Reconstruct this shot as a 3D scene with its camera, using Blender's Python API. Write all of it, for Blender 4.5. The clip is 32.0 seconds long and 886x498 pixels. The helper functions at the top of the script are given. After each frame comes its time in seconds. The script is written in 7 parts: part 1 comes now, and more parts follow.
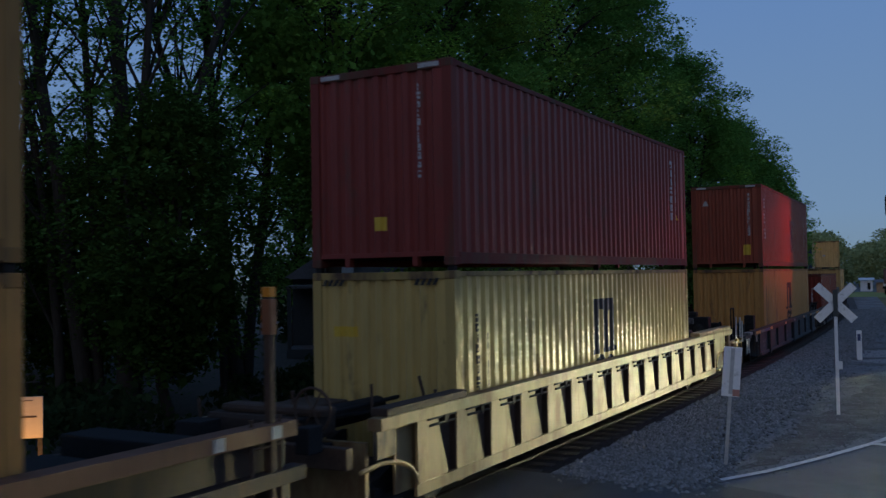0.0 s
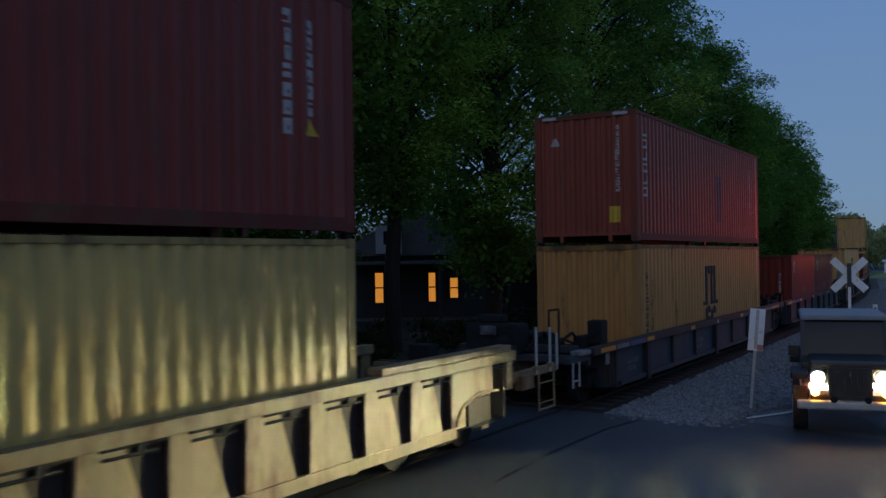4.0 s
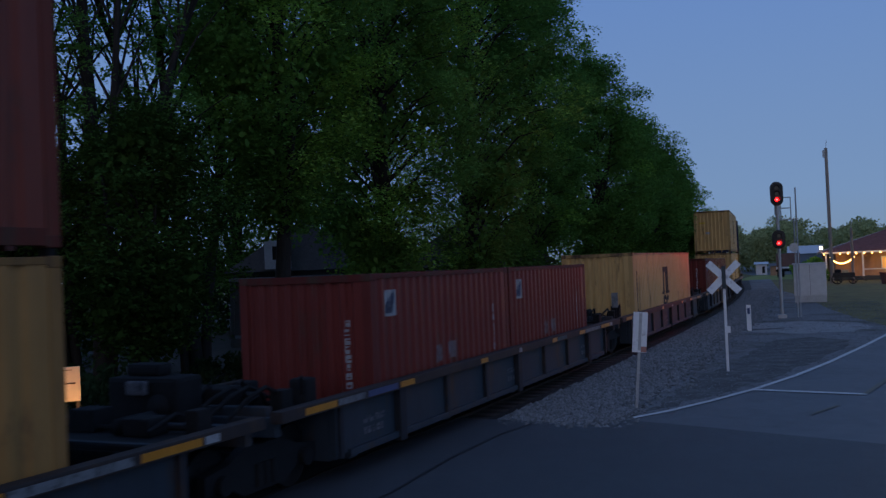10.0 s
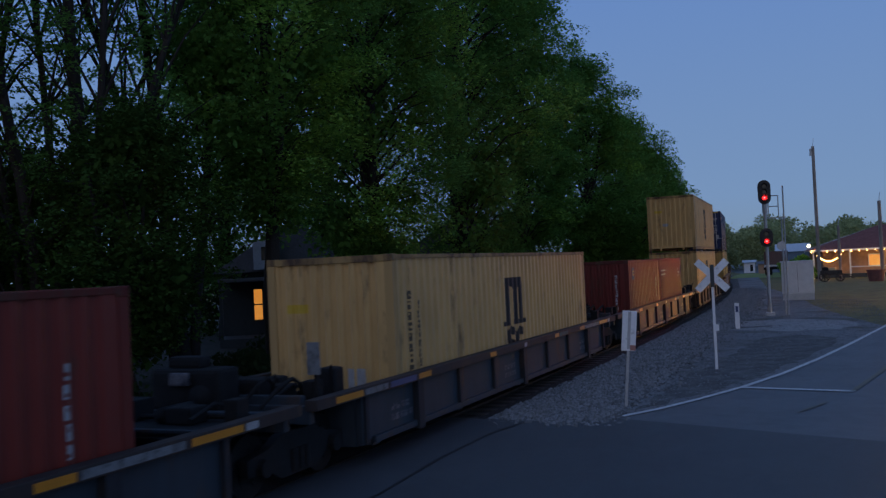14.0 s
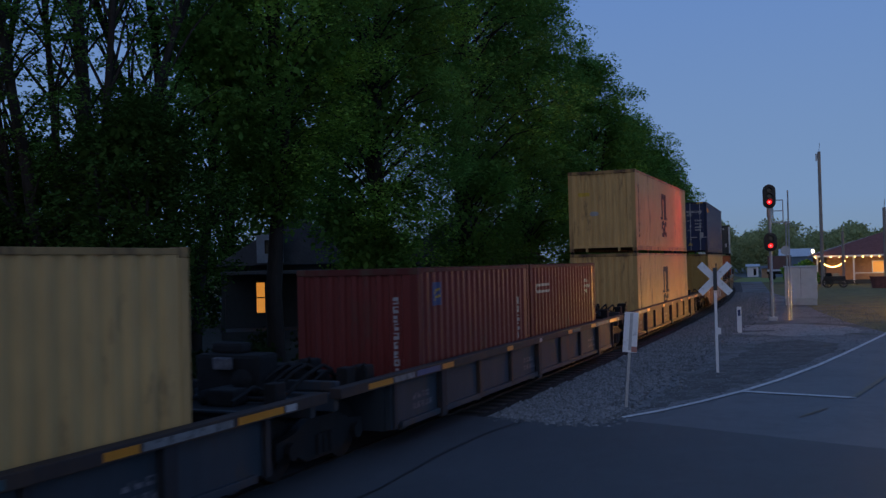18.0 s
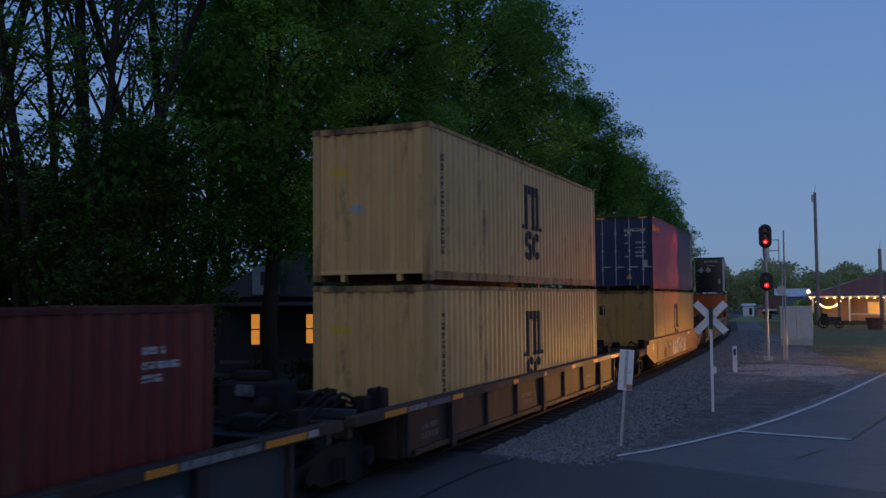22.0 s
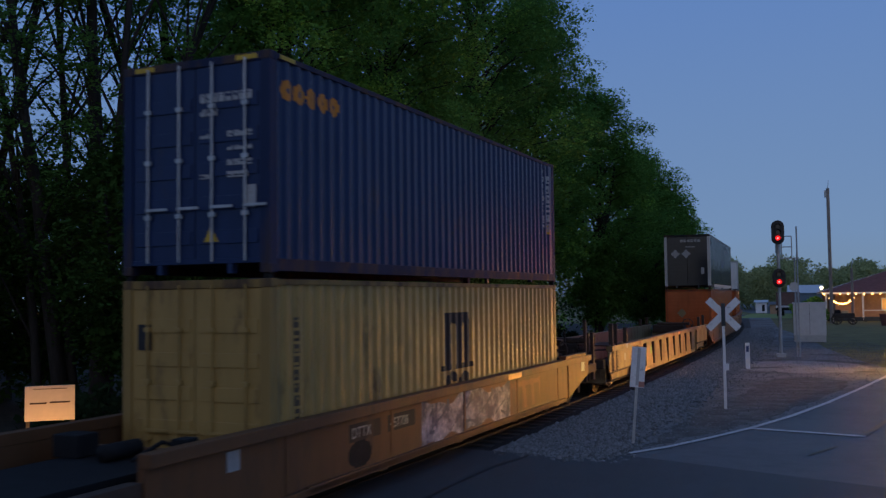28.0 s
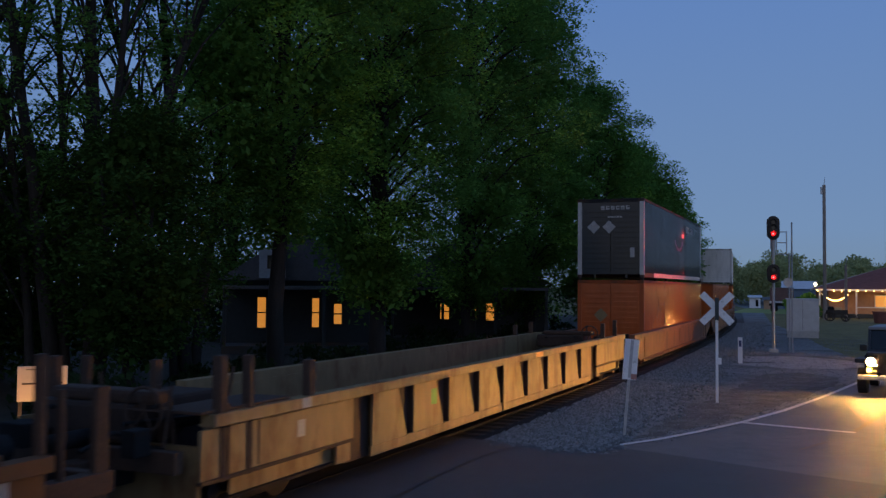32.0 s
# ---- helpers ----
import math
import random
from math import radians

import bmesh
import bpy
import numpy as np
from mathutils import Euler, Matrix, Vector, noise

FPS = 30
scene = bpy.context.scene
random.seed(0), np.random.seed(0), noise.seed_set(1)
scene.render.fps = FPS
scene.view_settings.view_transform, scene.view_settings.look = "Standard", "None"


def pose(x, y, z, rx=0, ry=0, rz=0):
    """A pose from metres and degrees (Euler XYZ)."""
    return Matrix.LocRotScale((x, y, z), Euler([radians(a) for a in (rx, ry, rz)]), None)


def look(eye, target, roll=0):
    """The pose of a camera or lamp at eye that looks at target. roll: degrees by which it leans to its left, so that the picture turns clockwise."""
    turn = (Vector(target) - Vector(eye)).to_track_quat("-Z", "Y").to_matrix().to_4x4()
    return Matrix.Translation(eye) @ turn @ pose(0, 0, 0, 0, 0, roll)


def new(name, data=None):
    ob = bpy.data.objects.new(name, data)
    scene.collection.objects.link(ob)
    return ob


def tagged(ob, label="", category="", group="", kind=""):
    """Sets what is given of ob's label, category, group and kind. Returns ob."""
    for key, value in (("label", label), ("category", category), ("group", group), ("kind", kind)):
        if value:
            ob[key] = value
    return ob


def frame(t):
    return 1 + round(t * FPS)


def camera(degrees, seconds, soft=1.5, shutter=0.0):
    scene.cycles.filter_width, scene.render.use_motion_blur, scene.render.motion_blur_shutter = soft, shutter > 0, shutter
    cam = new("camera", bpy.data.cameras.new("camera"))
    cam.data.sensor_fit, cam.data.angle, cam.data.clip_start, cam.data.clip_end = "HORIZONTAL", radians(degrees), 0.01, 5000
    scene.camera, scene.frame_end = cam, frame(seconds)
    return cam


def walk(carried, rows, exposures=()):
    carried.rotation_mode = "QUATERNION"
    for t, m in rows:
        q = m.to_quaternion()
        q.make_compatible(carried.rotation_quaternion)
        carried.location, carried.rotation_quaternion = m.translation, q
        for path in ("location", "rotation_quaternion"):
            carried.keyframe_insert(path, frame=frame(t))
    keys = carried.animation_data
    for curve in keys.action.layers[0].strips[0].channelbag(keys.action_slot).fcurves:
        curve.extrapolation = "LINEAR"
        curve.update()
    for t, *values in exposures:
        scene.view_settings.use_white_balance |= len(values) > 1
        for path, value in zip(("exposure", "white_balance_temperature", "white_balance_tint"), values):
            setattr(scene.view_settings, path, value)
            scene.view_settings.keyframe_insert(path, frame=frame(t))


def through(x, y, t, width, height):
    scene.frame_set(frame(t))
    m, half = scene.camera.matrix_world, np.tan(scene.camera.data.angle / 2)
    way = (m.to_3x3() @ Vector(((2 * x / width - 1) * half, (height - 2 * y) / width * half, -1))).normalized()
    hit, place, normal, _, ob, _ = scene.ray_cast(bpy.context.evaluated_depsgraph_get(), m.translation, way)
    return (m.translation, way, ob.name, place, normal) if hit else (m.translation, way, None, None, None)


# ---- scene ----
# the camera: seconds, place, heading to the right, pitch, lean
PATH = [
    (0, 0.62, 3.10, 3.09, -6.33, 1.69, -1.00),
    (0.5, 0.62, 3.10, 3.09, -7.38, 1.48, -0.71),
    (1, 0.55, 3.05, 3.09, -7.75, 0.87, -0.02),
    (1.5, 0.48, 2.80, 3.06, -8.40, 0.10, 0.05),
    (2, 0.58, 2.90, 3.08, -8.53, -0.07, -0.97),
    (2.5, 0.28, 1.10, 2.98, -7.60, 0.52, -1.05),
    (3, 0.05, 0.22, 2.92, -7.18, 0.67, -0.70),
    (3.5, 0.05, 0.22, 2.92, -7.59, 0.62, -0.77),
    (4, 0.04, 0.19, 2.91, -7.69, 0.62, -0.86),
    (4.5, 0.02, 0.11, 2.91, -7.11, 0.58, -0.89),
    (6.5, 0.00, 0.00, 2.90, -4.41, 1.30, -1.77),
    (7, 0.00, 0.00, 2.90, -3.93, 1.32, -1.78),
    (7.5, 0.00, 0.00, 2.90, -3.36, 1.33, -1.80),
    (8, 0.00, 0.00, 2.90, -2.72, 1.29, -1.94),
    (8.5, 0.00, 0.00, 2.90, -2.31, 1.24, -2.08),
    (9, 0.00, 0.00, 2.90, -1.92, 1.27, -2.21),
    (9.5, 0.00, 0.00, 2.90, -1.48, 1.24, -2.41),
    (10, 0.00, 0.00, 2.90, -0.91, 1.20, -2.40),
    (10.5, 0.00, 0.00, 2.90, -0.43, 1.33, -2.53),
    (11, 0.00, 0.00, 2.90, -0.03, 1.43, -2.57),
    (11.5, 0.00, 0.00, 2.90, 0.14, 1.50, -2.74),
    (12, 0.00, 0.00, 2.90, 0.19, 1.53, -2.85),
    (12.5, 0.00, 0.00, 2.90, 0.14, 1.46, -2.88),
    (13, 0.00, 0.00, 2.90, 0.00, 1.35, -2.89),
    (13.5, 0.00, 0.00, 2.90, -0.13, 1.26, -2.84),
    (14, 0.00, 0.00, 2.90, -0.25, 1.15, -2.68),
    (14.5, 0.00, 0.00, 2.90, -0.37, 1.18, -2.62),
    (16.5, 0.00, 0.00, 2.90, -0.55, 1.42, -2.41),
    (17, 0.00, 0.00, 2.90, -0.67, 1.29, -2.21),
    (17.5, 0.00, 0.00, 2.90, -0.68, 1.25, -1.92),
    (18, 0.00, 0.00, 2.90, -0.46, 0.99, -1.42),
    (18.5, 0.00, 0.00, 2.90, -0.20, 1.04, -0.91),
    (19, 0.00, 0.00, 2.90, -0.14, 1.32, -0.55),
    (19.5, 0.00, 0.00, 2.90, 0.26, 1.61, -0.28),
    (20, 0.00, 0.00, 2.90, 0.09, 2.03, -0.04),
    (20.5, 0.00, 0.00, 2.90, 0.01, 2.40, -0.05),
    (21, 0.00, 0.00, 2.90, -0.12, 2.73, -0.16),
    (21.5, 0.00, 0.00, 2.90, -0.18, 2.94, -0.29),
    (22, 0.00, 0.00, 2.90, -0.20, 3.09, -0.52),
    (22.5, 0.00, 0.00, 2.90, -0.15, 3.16, -0.43),
    (23, 0.00, 0.00, 2.90, -0.10, 3.24, -0.50),
    (23.5, 0.00, 0.00, 2.90, -0.06, 3.28, -0.47),
    (24, 0.00, 0.00, 2.90, -0.11, 3.35, -0.44),
    (24.5, 0.00, 0.00, 2.90, -0.23, 3.39, -0.49),
    (25, 0.00, 0.00, 2.90, -0.31, 3.42, -0.56),
    (25.5, 0.00, 0.00, 2.90, -0.40, 3.40, -0.59),
    (27.5, 0.00, 0.00, 2.90, -0.90, 3.00, -0.75),
    (28, 0.00, 0.00, 2.90, -0.89, 2.95, -0.71),
    (28.5, 0.00, 0.00, 2.90, -0.87, 2.88, -0.59),
    (29, 0.00, 0.00, 2.90, -0.88, 2.74, -0.40),
    (29.5, 0.00, 0.00, 2.90, -0.91, 2.61, -0.16),
    (30, 0.00, 0.00, 2.90, -1.11, 2.52, -0.03),
    (30.5, 0.00, 0.00, 2.90, -1.10, 2.42, 0.11),
    (31, 0.00, 0.00, 2.90, -1.06, 2.47, 0.25),
    (31.5, 0.00, 0.00, 2.90, -0.93, 2.29, 0.39),
    (32, 0.00, 0.00, 2.90, -0.62, 2.26, 0.46),
]


def cam_pose(x, y, z, yaw, pitch, lean):
    return pose(x, y, z, 90 + pitch, 0, -yaw) @ pose(0, 0, 0, 0, 0, lean)


cam = camera(50.5, 32.0, soft=1.4, shutter=0.5)
walk(cam, [(r[0], cam_pose(*r[1:])) for r in PATH], exposures=[(0, -0.12, 7150, 4), (4.2, -0.12, 7150, 4), (7, 0.12, 7300, 10), (9, 0.0, 6850, 10), (20, 0.0, 6850, 9), (25, -0.1, 6850, 9), (32, -0.1, 6850, 9)])
from mathutils.geometry import tessellate_polygon

# ---- light ----
world = bpy.data.worlds.new("dusk_sky")
scene.world = world
world.use_nodes = True
wn, wl = world.node_tree.nodes, world.node_tree.links
wn.clear()
w_out = wn.new("ShaderNodeOutputWorld")
w_bg = wn.new("ShaderNodeBackground")
w_ramp = wn.new("ShaderNodeValToRGB")
w_sep = wn.new("ShaderNodeSeparateXYZ")
w_tc = wn.new("ShaderNodeTexCoord")
wl.new(w_tc.outputs["Generated"], w_sep.inputs[0])
wl.new(w_sep.outputs["Z"], w_ramp.inputs[0])
wl.new(w_ramp.outputs[0], w_bg.inputs[0])
wl.new(w_bg.outputs[0], w_out.inputs[0])
SKY = [(0.0, (0.190, 0.285, 0.420)), (0.06, (0.175, 0.295, 0.520)), (0.30, (0.120, 0.242, 0.560)), (1.0, (0.085, 0.175, 0.420))]
w_ramp.color_ramp.elements[0].position, w_ramp.color_ramp.elements[1].position = SKY[0][0], SKY[3][0]
w_ramp.color_ramp.elements.new(SKY[1][0])
w_ramp.color_ramp.elements.new(SKY[2][0])
for el, (_, c) in zip(w_ramp.color_ramp.elements, SKY):
    el.color = (*c, 1)
w_bg.inputs[1].default_value = 1.0

# afterglow of the sky on the side behind the viewer
glow = new("sun", bpy.data.lights.new("sun", "SUN"))
glow.data.energy, glow.data.angle, glow.data.color = 0.28, radians(60), (1.0, 0.78, 0.54)
glow.matrix_basis = look((0, 0, 0), (0.15, 1.0, -0.32))


# ---- materials ----
def mat(name, color, rough=0.7, metal=0.0, var=0.25, scale=1.5, dirt=None, dirt_amount=0.5, dirt_scale=0.8, bump=0.15, bump_scale=40.0,
        emit=None, strength=0.0, spec=0.4, stretch=(1, 1, 1), island=0.0, rand=0.0):
    """A surface: base colour with broad and fine variation, patches of dirt, fine relief."""
    m = bpy.data.materials.new(name)
    m.use_nodes = True
    nt = m.node_tree
    n, l = nt.nodes, nt.links
    b = n["Principled BSDF"]
    b.inputs["Roughness"].default_value, b.inputs["Metallic"].default_value = rough, metal
    b.inputs["Specular IOR Level"].default_value = spec
    tc = n.new("ShaderNodeTexCoord")
    mp = n.new("ShaderNodeMapping")
    mp.inputs["Scale"].default_value = stretch
    l.new(tc.outputs["Object"], mp.inputs[0])
    fine = n.new("ShaderNodeTexNoise")
    fine.inputs["Scale"].default_value, fine.inputs["Detail"].default_value = scale * 6, 5
    broad = n.new("ShaderNodeTexNoise")
    broad.inputs["Scale"].default_value, broad.inputs["Detail"].default_value = scale, 4
    l.new(mp.outputs[0], fine.inputs[0])
    l.new(mp.outputs[0], broad.inputs[0])
    add = n.new("ShaderNodeMath")
    add.operation = "ADD"
    l.new(fine.outputs[0], add.inputs[0])
    l.new(broad.outputs[0], add.inputs[1])
    last = add.outputs[0]
    if island:
        geo = n.new("ShaderNodeNewGeometry")
        ma = n.new("ShaderNodeMath")
        ma.operation = "MULTIPLY_ADD"
        ma.inputs[1].default_value = island
        l.new(geo.outputs["Random Per Island"], ma.inputs[0])
        l.new(last, ma.inputs[2])
        last = ma.outputs[0]
    if rand:
        oi = n.new("ShaderNodeObjectInfo")
        ma = n.new("ShaderNodeMath")
        ma.operation = "MULTIPLY_ADD"
        ma.inputs[1].default_value = rand
        l.new(oi.outputs["Random"], ma.inputs[0])
        l.new(last, ma.inputs[2])
        last = ma.outputs[0]
    mr = n.new("ShaderNodeMapRange")
    mr.inputs[1].default_value, mr.inputs[2].default_value = 0.6, 1.4 + island + rand
    mr.inputs[3].default_value, mr.inputs[4].default_value = 1 - var, 1 + var
    l.new(last, mr.inputs[0])
    mul = n.new("ShaderNodeMix")
    mul.data_type, mul.blend_type = "RGBA", "MULTIPLY"
    mul.inputs[0].default_value = 1
    mul.inputs[6].default_value = (*color, 1)
    l.new(mr.outputs[0], mul.inputs[7])
    col = mul.outputs[2]
    if dirt:
        dn = n.new("ShaderNodeTexNoise")
        dn.inputs["Scale"].default_value, dn.inputs["Detail"].default_value, dn.inputs["Roughness"].default_value = dirt_scale, 8, 0.7
        l.new(mp.outputs[0], dn.inputs[0])
        dr = n.new("ShaderNodeMapRange")
        dr.inputs[1].default_value, dr.inputs[2].default_value = 0.62 - 0.2 * dirt_amount, 0.78 - 0.2 * dirt_amount
        l.new(dn.outputs[0], dr.inputs[0])
        mx = n.new("ShaderNodeMix")
        mx.data_type = "RGBA"
        l.new(dr.outputs[0], mx.inputs[0])
        l.new(col, mx.inputs[6])
        mx.inputs[7].default_value = (*dirt, 1)
        col = mx.outputs[2]
    l.new(col, b.inputs["Base Color"])
    if bump:
        bn = n.new("ShaderNodeTexNoise")
        bn.inputs["Scale"].default_value, bn.inputs["Detail"].default_value = bump_scale, 4
        l.new(tc.outputs["Object"], bn.inputs[0])
        bp = n.new("ShaderNodeBump")
        bp.inputs["Strength"].default_value, bp.inputs["Distance"].default_value = bump, 0.02
        l.new(bn.outputs[0], bp.inputs["Height"])
        l.new(bp.outputs[0], b.inputs["Normal"])
    if emit:
        b.inputs["Emission Color"].default_value = (*emit, 1)
        b.inputs["Emission Strength"].default_value = strength
    return m


def paint(name, color, rust=0.35, rough=0.45, bump=0.08):
    return mat(name, color, rough=rough, var=0.18, scale=0.7, dirt=(0.07, 0.04, 0.025), dirt_amount=rust, dirt_scale=1.6, bump=bump, bump_scale=18, stretch=(1, 1, 0.35), spec=0.28)


ASPHALT = mat("asphalt", (0.092, 0.098, 0.104), rough=0.62, spec=0.5, var=0.3, scale=0.5, dirt=(0.110, 0.114, 0.118), dirt_amount=0.6, dirt_scale=0.35, bump=0.5, bump_scale=90)
ASPHALT_NEW = mat("patched_asphalt", (0.040, 0.045, 0.050), rough=0.62, spec=0.5, var=0.25, scale=0.7, bump=0.5, bump_scale=90)
TAR = mat("tar", (0.012, 0.012, 0.013), rough=0.5)
LINE_PAINT = mat("road_paint", (0.58, 0.58, 0.57), rough=0.7, var=0.2, scale=4, dirt=(0.12, 0.12, 0.12), dirt_amount=0.45, dirt_scale=9)
YELLOW_LINE = mat("yellow_road_paint", (0.150, 0.130, 0.085), rough=0.7, var=0.2, scale=4, dirt=(0.1, 0.1, 0.1), dirt_amount=0.7, dirt_scale=7)
GRAVEL = mat("gravel", (0.175, 0.179, 0.182), rough=0.95, var=0.35, scale=3, dirt=(0.085, 0.080, 0.070), dirt_amount=0.75, dirt_scale=0.35, bump=1.0, bump_scale=28)
BALLAST = mat("ballast_bed", (0.070, 0.071, 0.073), rough=0.95, var=0.6, scale=7, bump=1.0, bump_scale=22)
# near black: the shade under the train is put into the oily stone's colour
OILY_SHADE = mat("oily_shaded_ballast", (0.026, 0.024, 0.022), rough=0.95, spec=0.2, var=0.5, scale=6, bump=1.0, bump_scale=22)
STONE = mat("crushed_stone", (0.165, 0.170, 0.174), rough=0.9, var=0.6, scale=3, island=1.6, bump=0.2)
SOIL = mat("bare_soil", (0.080, 0.080, 0.078), rough=0.95, var=0.4, scale=2, dirt=(0.135, 0.136, 0.136), dirt_amount=0.75, dirt_scale=1.6, bump=1.0, bump_scale=24)
PALE_GRAVEL = mat("pale_compacted_gravel", (0.27, 0.27, 0.265), rough=0.95, var=0.25, scale=3, dirt=(0.16, 0.155, 0.15), dirt_amount=0.4, dirt_scale=0.8, bump=0.7, bump_scale=40)
# paler than the grass: lamplight on this strip is put into its colour
LAWN_LIT = mat("lamplight_toned_lawn", (0.23, 0.26, 0.07), rough=0.95, var=0.25, scale=0.4, bump=0.6, bump_scale=20)
# near-black ground colour that carries the shade of the trees over it
FLOOR_SHADE = mat("shade_toned_woodland_ground", (0.026, 0.024, 0.016), rough=0.95, var=0.5, scale=2, dirt=(0.012, 0.014, 0.008), dirt_amount=0.8, dirt_scale=0.7, bump=1.0, bump_scale=20)
GRASS = mat("grass", (0.15, 0.132, 0.044), rough=0.95, var=0.45, scale=0.6, dirt=(0.075, 0.065, 0.035), dirt_amount=0.5, dirt_scale=0.5, bump=1.0, bump_scale=30)
STEEL = mat("rail_steel", (0.034, 0.026, 0.022), rough=0.85, spec=0.2, metal=0.0, var=0.2)
RUST = mat("rusty_steel", (0.058, 0.034, 0.023), rough=0.85, var=0.35, scale=4)
TIE = mat("creosoted_timber", (0.05, 0.042, 0.036), rough=0.9, var=0.4, scale=5)
DARK = mat("grimy_black_steel", (0.013, 0.013, 0.014), rough=0.8, spec=0.2, var=0.4, scale=4)
GALV = mat("galvanised_steel", (0.40, 0.41, 0.42), rough=0.5, metal=0.6, var=0.2, scale=3)
WHITE = mat("white_paint", (0.74, 0.74, 0.74), rough=0.55, var=0.1, scale=3, dirt=(0.3, 0.29, 0.27), dirt_amount=0.2, dirt_scale=6)
BLACK = mat("black_paint", (0.016, 0.016, 0.017), rough=0.5, var=0.2)
WOOD_POLE = mat("weathered_pole_wood", (0.26, 0.22, 0.19), rough=0.9, var=0.3, scale=2, stretch=(1, 1, 0.15))
BARK = mat("bark", (0.026, 0.022, 0.019), rough=0.95, var=0.45, scale=2, stretch=(1, 1, 0.2), bump=0.8, bump_scale=12)


def foliage(name, color, var=0.28, through=0.45):
    """Thin leaves that let some of the sky's light through."""
    m = bpy.data.materials.new(name)
    m.use_nodes = True
    n, l = m.node_tree.nodes, m.node_tree.links
    n.clear()
    out = n.new("ShaderNodeOutputMaterial")
    dif, tra, mix = n.new("ShaderNodeBsdfDiffuse"), n.new("ShaderNodeBsdfTranslucent"), n.new("ShaderNodeMixShader")
    geo, tc, noi = n.new("ShaderNodeNewGeometry"), n.new("ShaderNodeTexCoord"), n.new("ShaderNodeTexNoise")
    noi.inputs["Scale"].default_value, noi.inputs["Detail"].default_value = 0.35, 3
    l.new(tc.outputs["Object"], noi.inputs[0])
    add, mr = n.new("ShaderNodeMath"), n.new("ShaderNodeMapRange")
    add.operation = "ADD"
    l.new(geo.outputs["Random Per Island"], add.inputs[0])
    l.new(noi.outputs[0], add.inputs[1])
    mr.inputs[1].default_value, mr.inputs[2].default_value = 0.3, 1.6
    mr.inputs[3].default_value, mr.inputs[4].default_value = 1 - var, 1 + var
    l.new(add.outputs[0], mr.inputs[0])
    mul = n.new("ShaderNodeMix")
    mul.data_type, mul.blend_type = "RGBA", "MULTIPLY"
    mul.inputs[0].default_value, mul.inputs[6].default_value = 1, (*color, 1)
    l.new(mr.outputs[0], mul.inputs[7])
    l.new(mul.outputs[2], dif.inputs[0])
    l.new(mul.outputs[2], tra.inputs[0])
    mix.inputs[0].default_value = through
    l.new(dif.outputs[0], mix.inputs[1])
    l.new(tra.outputs[0], mix.inputs[2])
    l.new(mix.outputs[0], out.inputs[0])
    return m


LEAF = foliage("maple_leaves", (0.118, 0.250, 0.056), through=0.42)
# the maples' green scaled down, so low trees look shaded by taller ones
LEAF_DEEP = foliage("shade_toned_shrub_foliage", (0.044, 0.090, 0.021), through=0.25)
# a lighter, yellower green; on the maples it paints in lit patches
LEAF_LIGHT = foliage("pale_and_lit_leaves", (0.215, 0.400, 0.074), through=0.42)
# much paler than near leaves: the haze of distance is put into the colour
LEAF_FAR = foliage("haze_paled_foliage", (0.33, 0.35, 0.16))
# very dark green: shade beneath the trees is put into the bushes' colour
LEAF_DARK = foliage("shade_toned_bush_foliage", (0.030, 0.050, 0.020))
C_TAN = paint("tan_container_paint", (0.52, 0.318, 0.122), 0.3)
C_SAND = paint("sand_container_paint", (0.43, 0.300, 0.100), 0.25)
C_OCHRE = paint("ochre_container_paint", (0.385, 0.190, 0.056), 0.28)
C_RED = paint("oxide_red_container_paint", (0.168, 0.025, 0.017), 0.3)
C_MAROON = paint("maroon_container_paint", (0.120, 0.018, 0.014), 0.3)
C_BRICK = paint("brick_red_container_paint", (0.205, 0.040, 0.021), 0.25)
C_BLUE = paint("navy_container_paint", (0.010, 0.024, 0.078), 0.08, 0.38)
C_OLIVE = paint("dull_tan_container_paint", (0.37, 0.228, 0.070), 0.3)
C_BLACK = paint("charcoal_container_paint", (0.014, 0.018, 0.024), 0.02, 0.10, 0.008)
C_ORANGE = paint("orange_container_paint", (0.42, 0.095, 0.025), 0.12, 0.17, 0.015)
C_WHITE = paint("white_container_paint", (0.62, 0.62, 0.60), 0.12)
CAR_TAN = mat("cream_railcar_paint", (0.215, 0.152, 0.076), rough=0.6, spec=0.28, var=0.25, scale=0.9, dirt=(0.12, 0.058, 0.026), dirt_amount=0.6, dirt_scale=1.5, bump=0.08, bump_scale=18, stretch=(1, 1, 0.4))
CAR_BLUE = paint("blue_grey_railcar_paint", (0.028, 0.039, 0.051), 0.42, 0.65)
CAR_CHORD = paint("rusty_chord_paint", (0.036, 0.027, 0.025), 0.55, 0.7)
CAR_POST = paint("dark_post_paint", (0.018, 0.021, 0.027), 0.5, 0.7)
CAR_BROWN = paint("brown_railcar_paint", (0.026, 0.019, 0.016), 0.5, 0.65)
CAR_YELLOW = paint("yellow_railcar_paint", (0.128, 0.057, 0.024), 0.5, 0.6)
CAR_RUST = paint("rust_orange_railcar_paint", (0.20, 0.078, 0.036), 0.5, 0.6)
WORN_WHITE = mat("worn_white_strip", (0.17, 0.175, 0.18), rough=0.6, var=0.35, scale=5, dirt=(0.04, 0.04, 0.042), dirt_amount=0.7, dirt_scale=6)
TEAL = mat("teal_strip", (0.030, 0.066, 0.075), rough=0.6, var=0.25, scale=5)
AMBER = mat("amber_reflector", (0.56, 0.205, 0.016), rough=0.35, var=0.15, scale=5)
INK = mat("black_marking", (0.014, 0.013, 0.013), rough=0.6, var=0.2)
INK_SOFT = mat("faded_black_marking", (0.085, 0.06, 0.035), rough=0.7, var=0.4, scale=8)
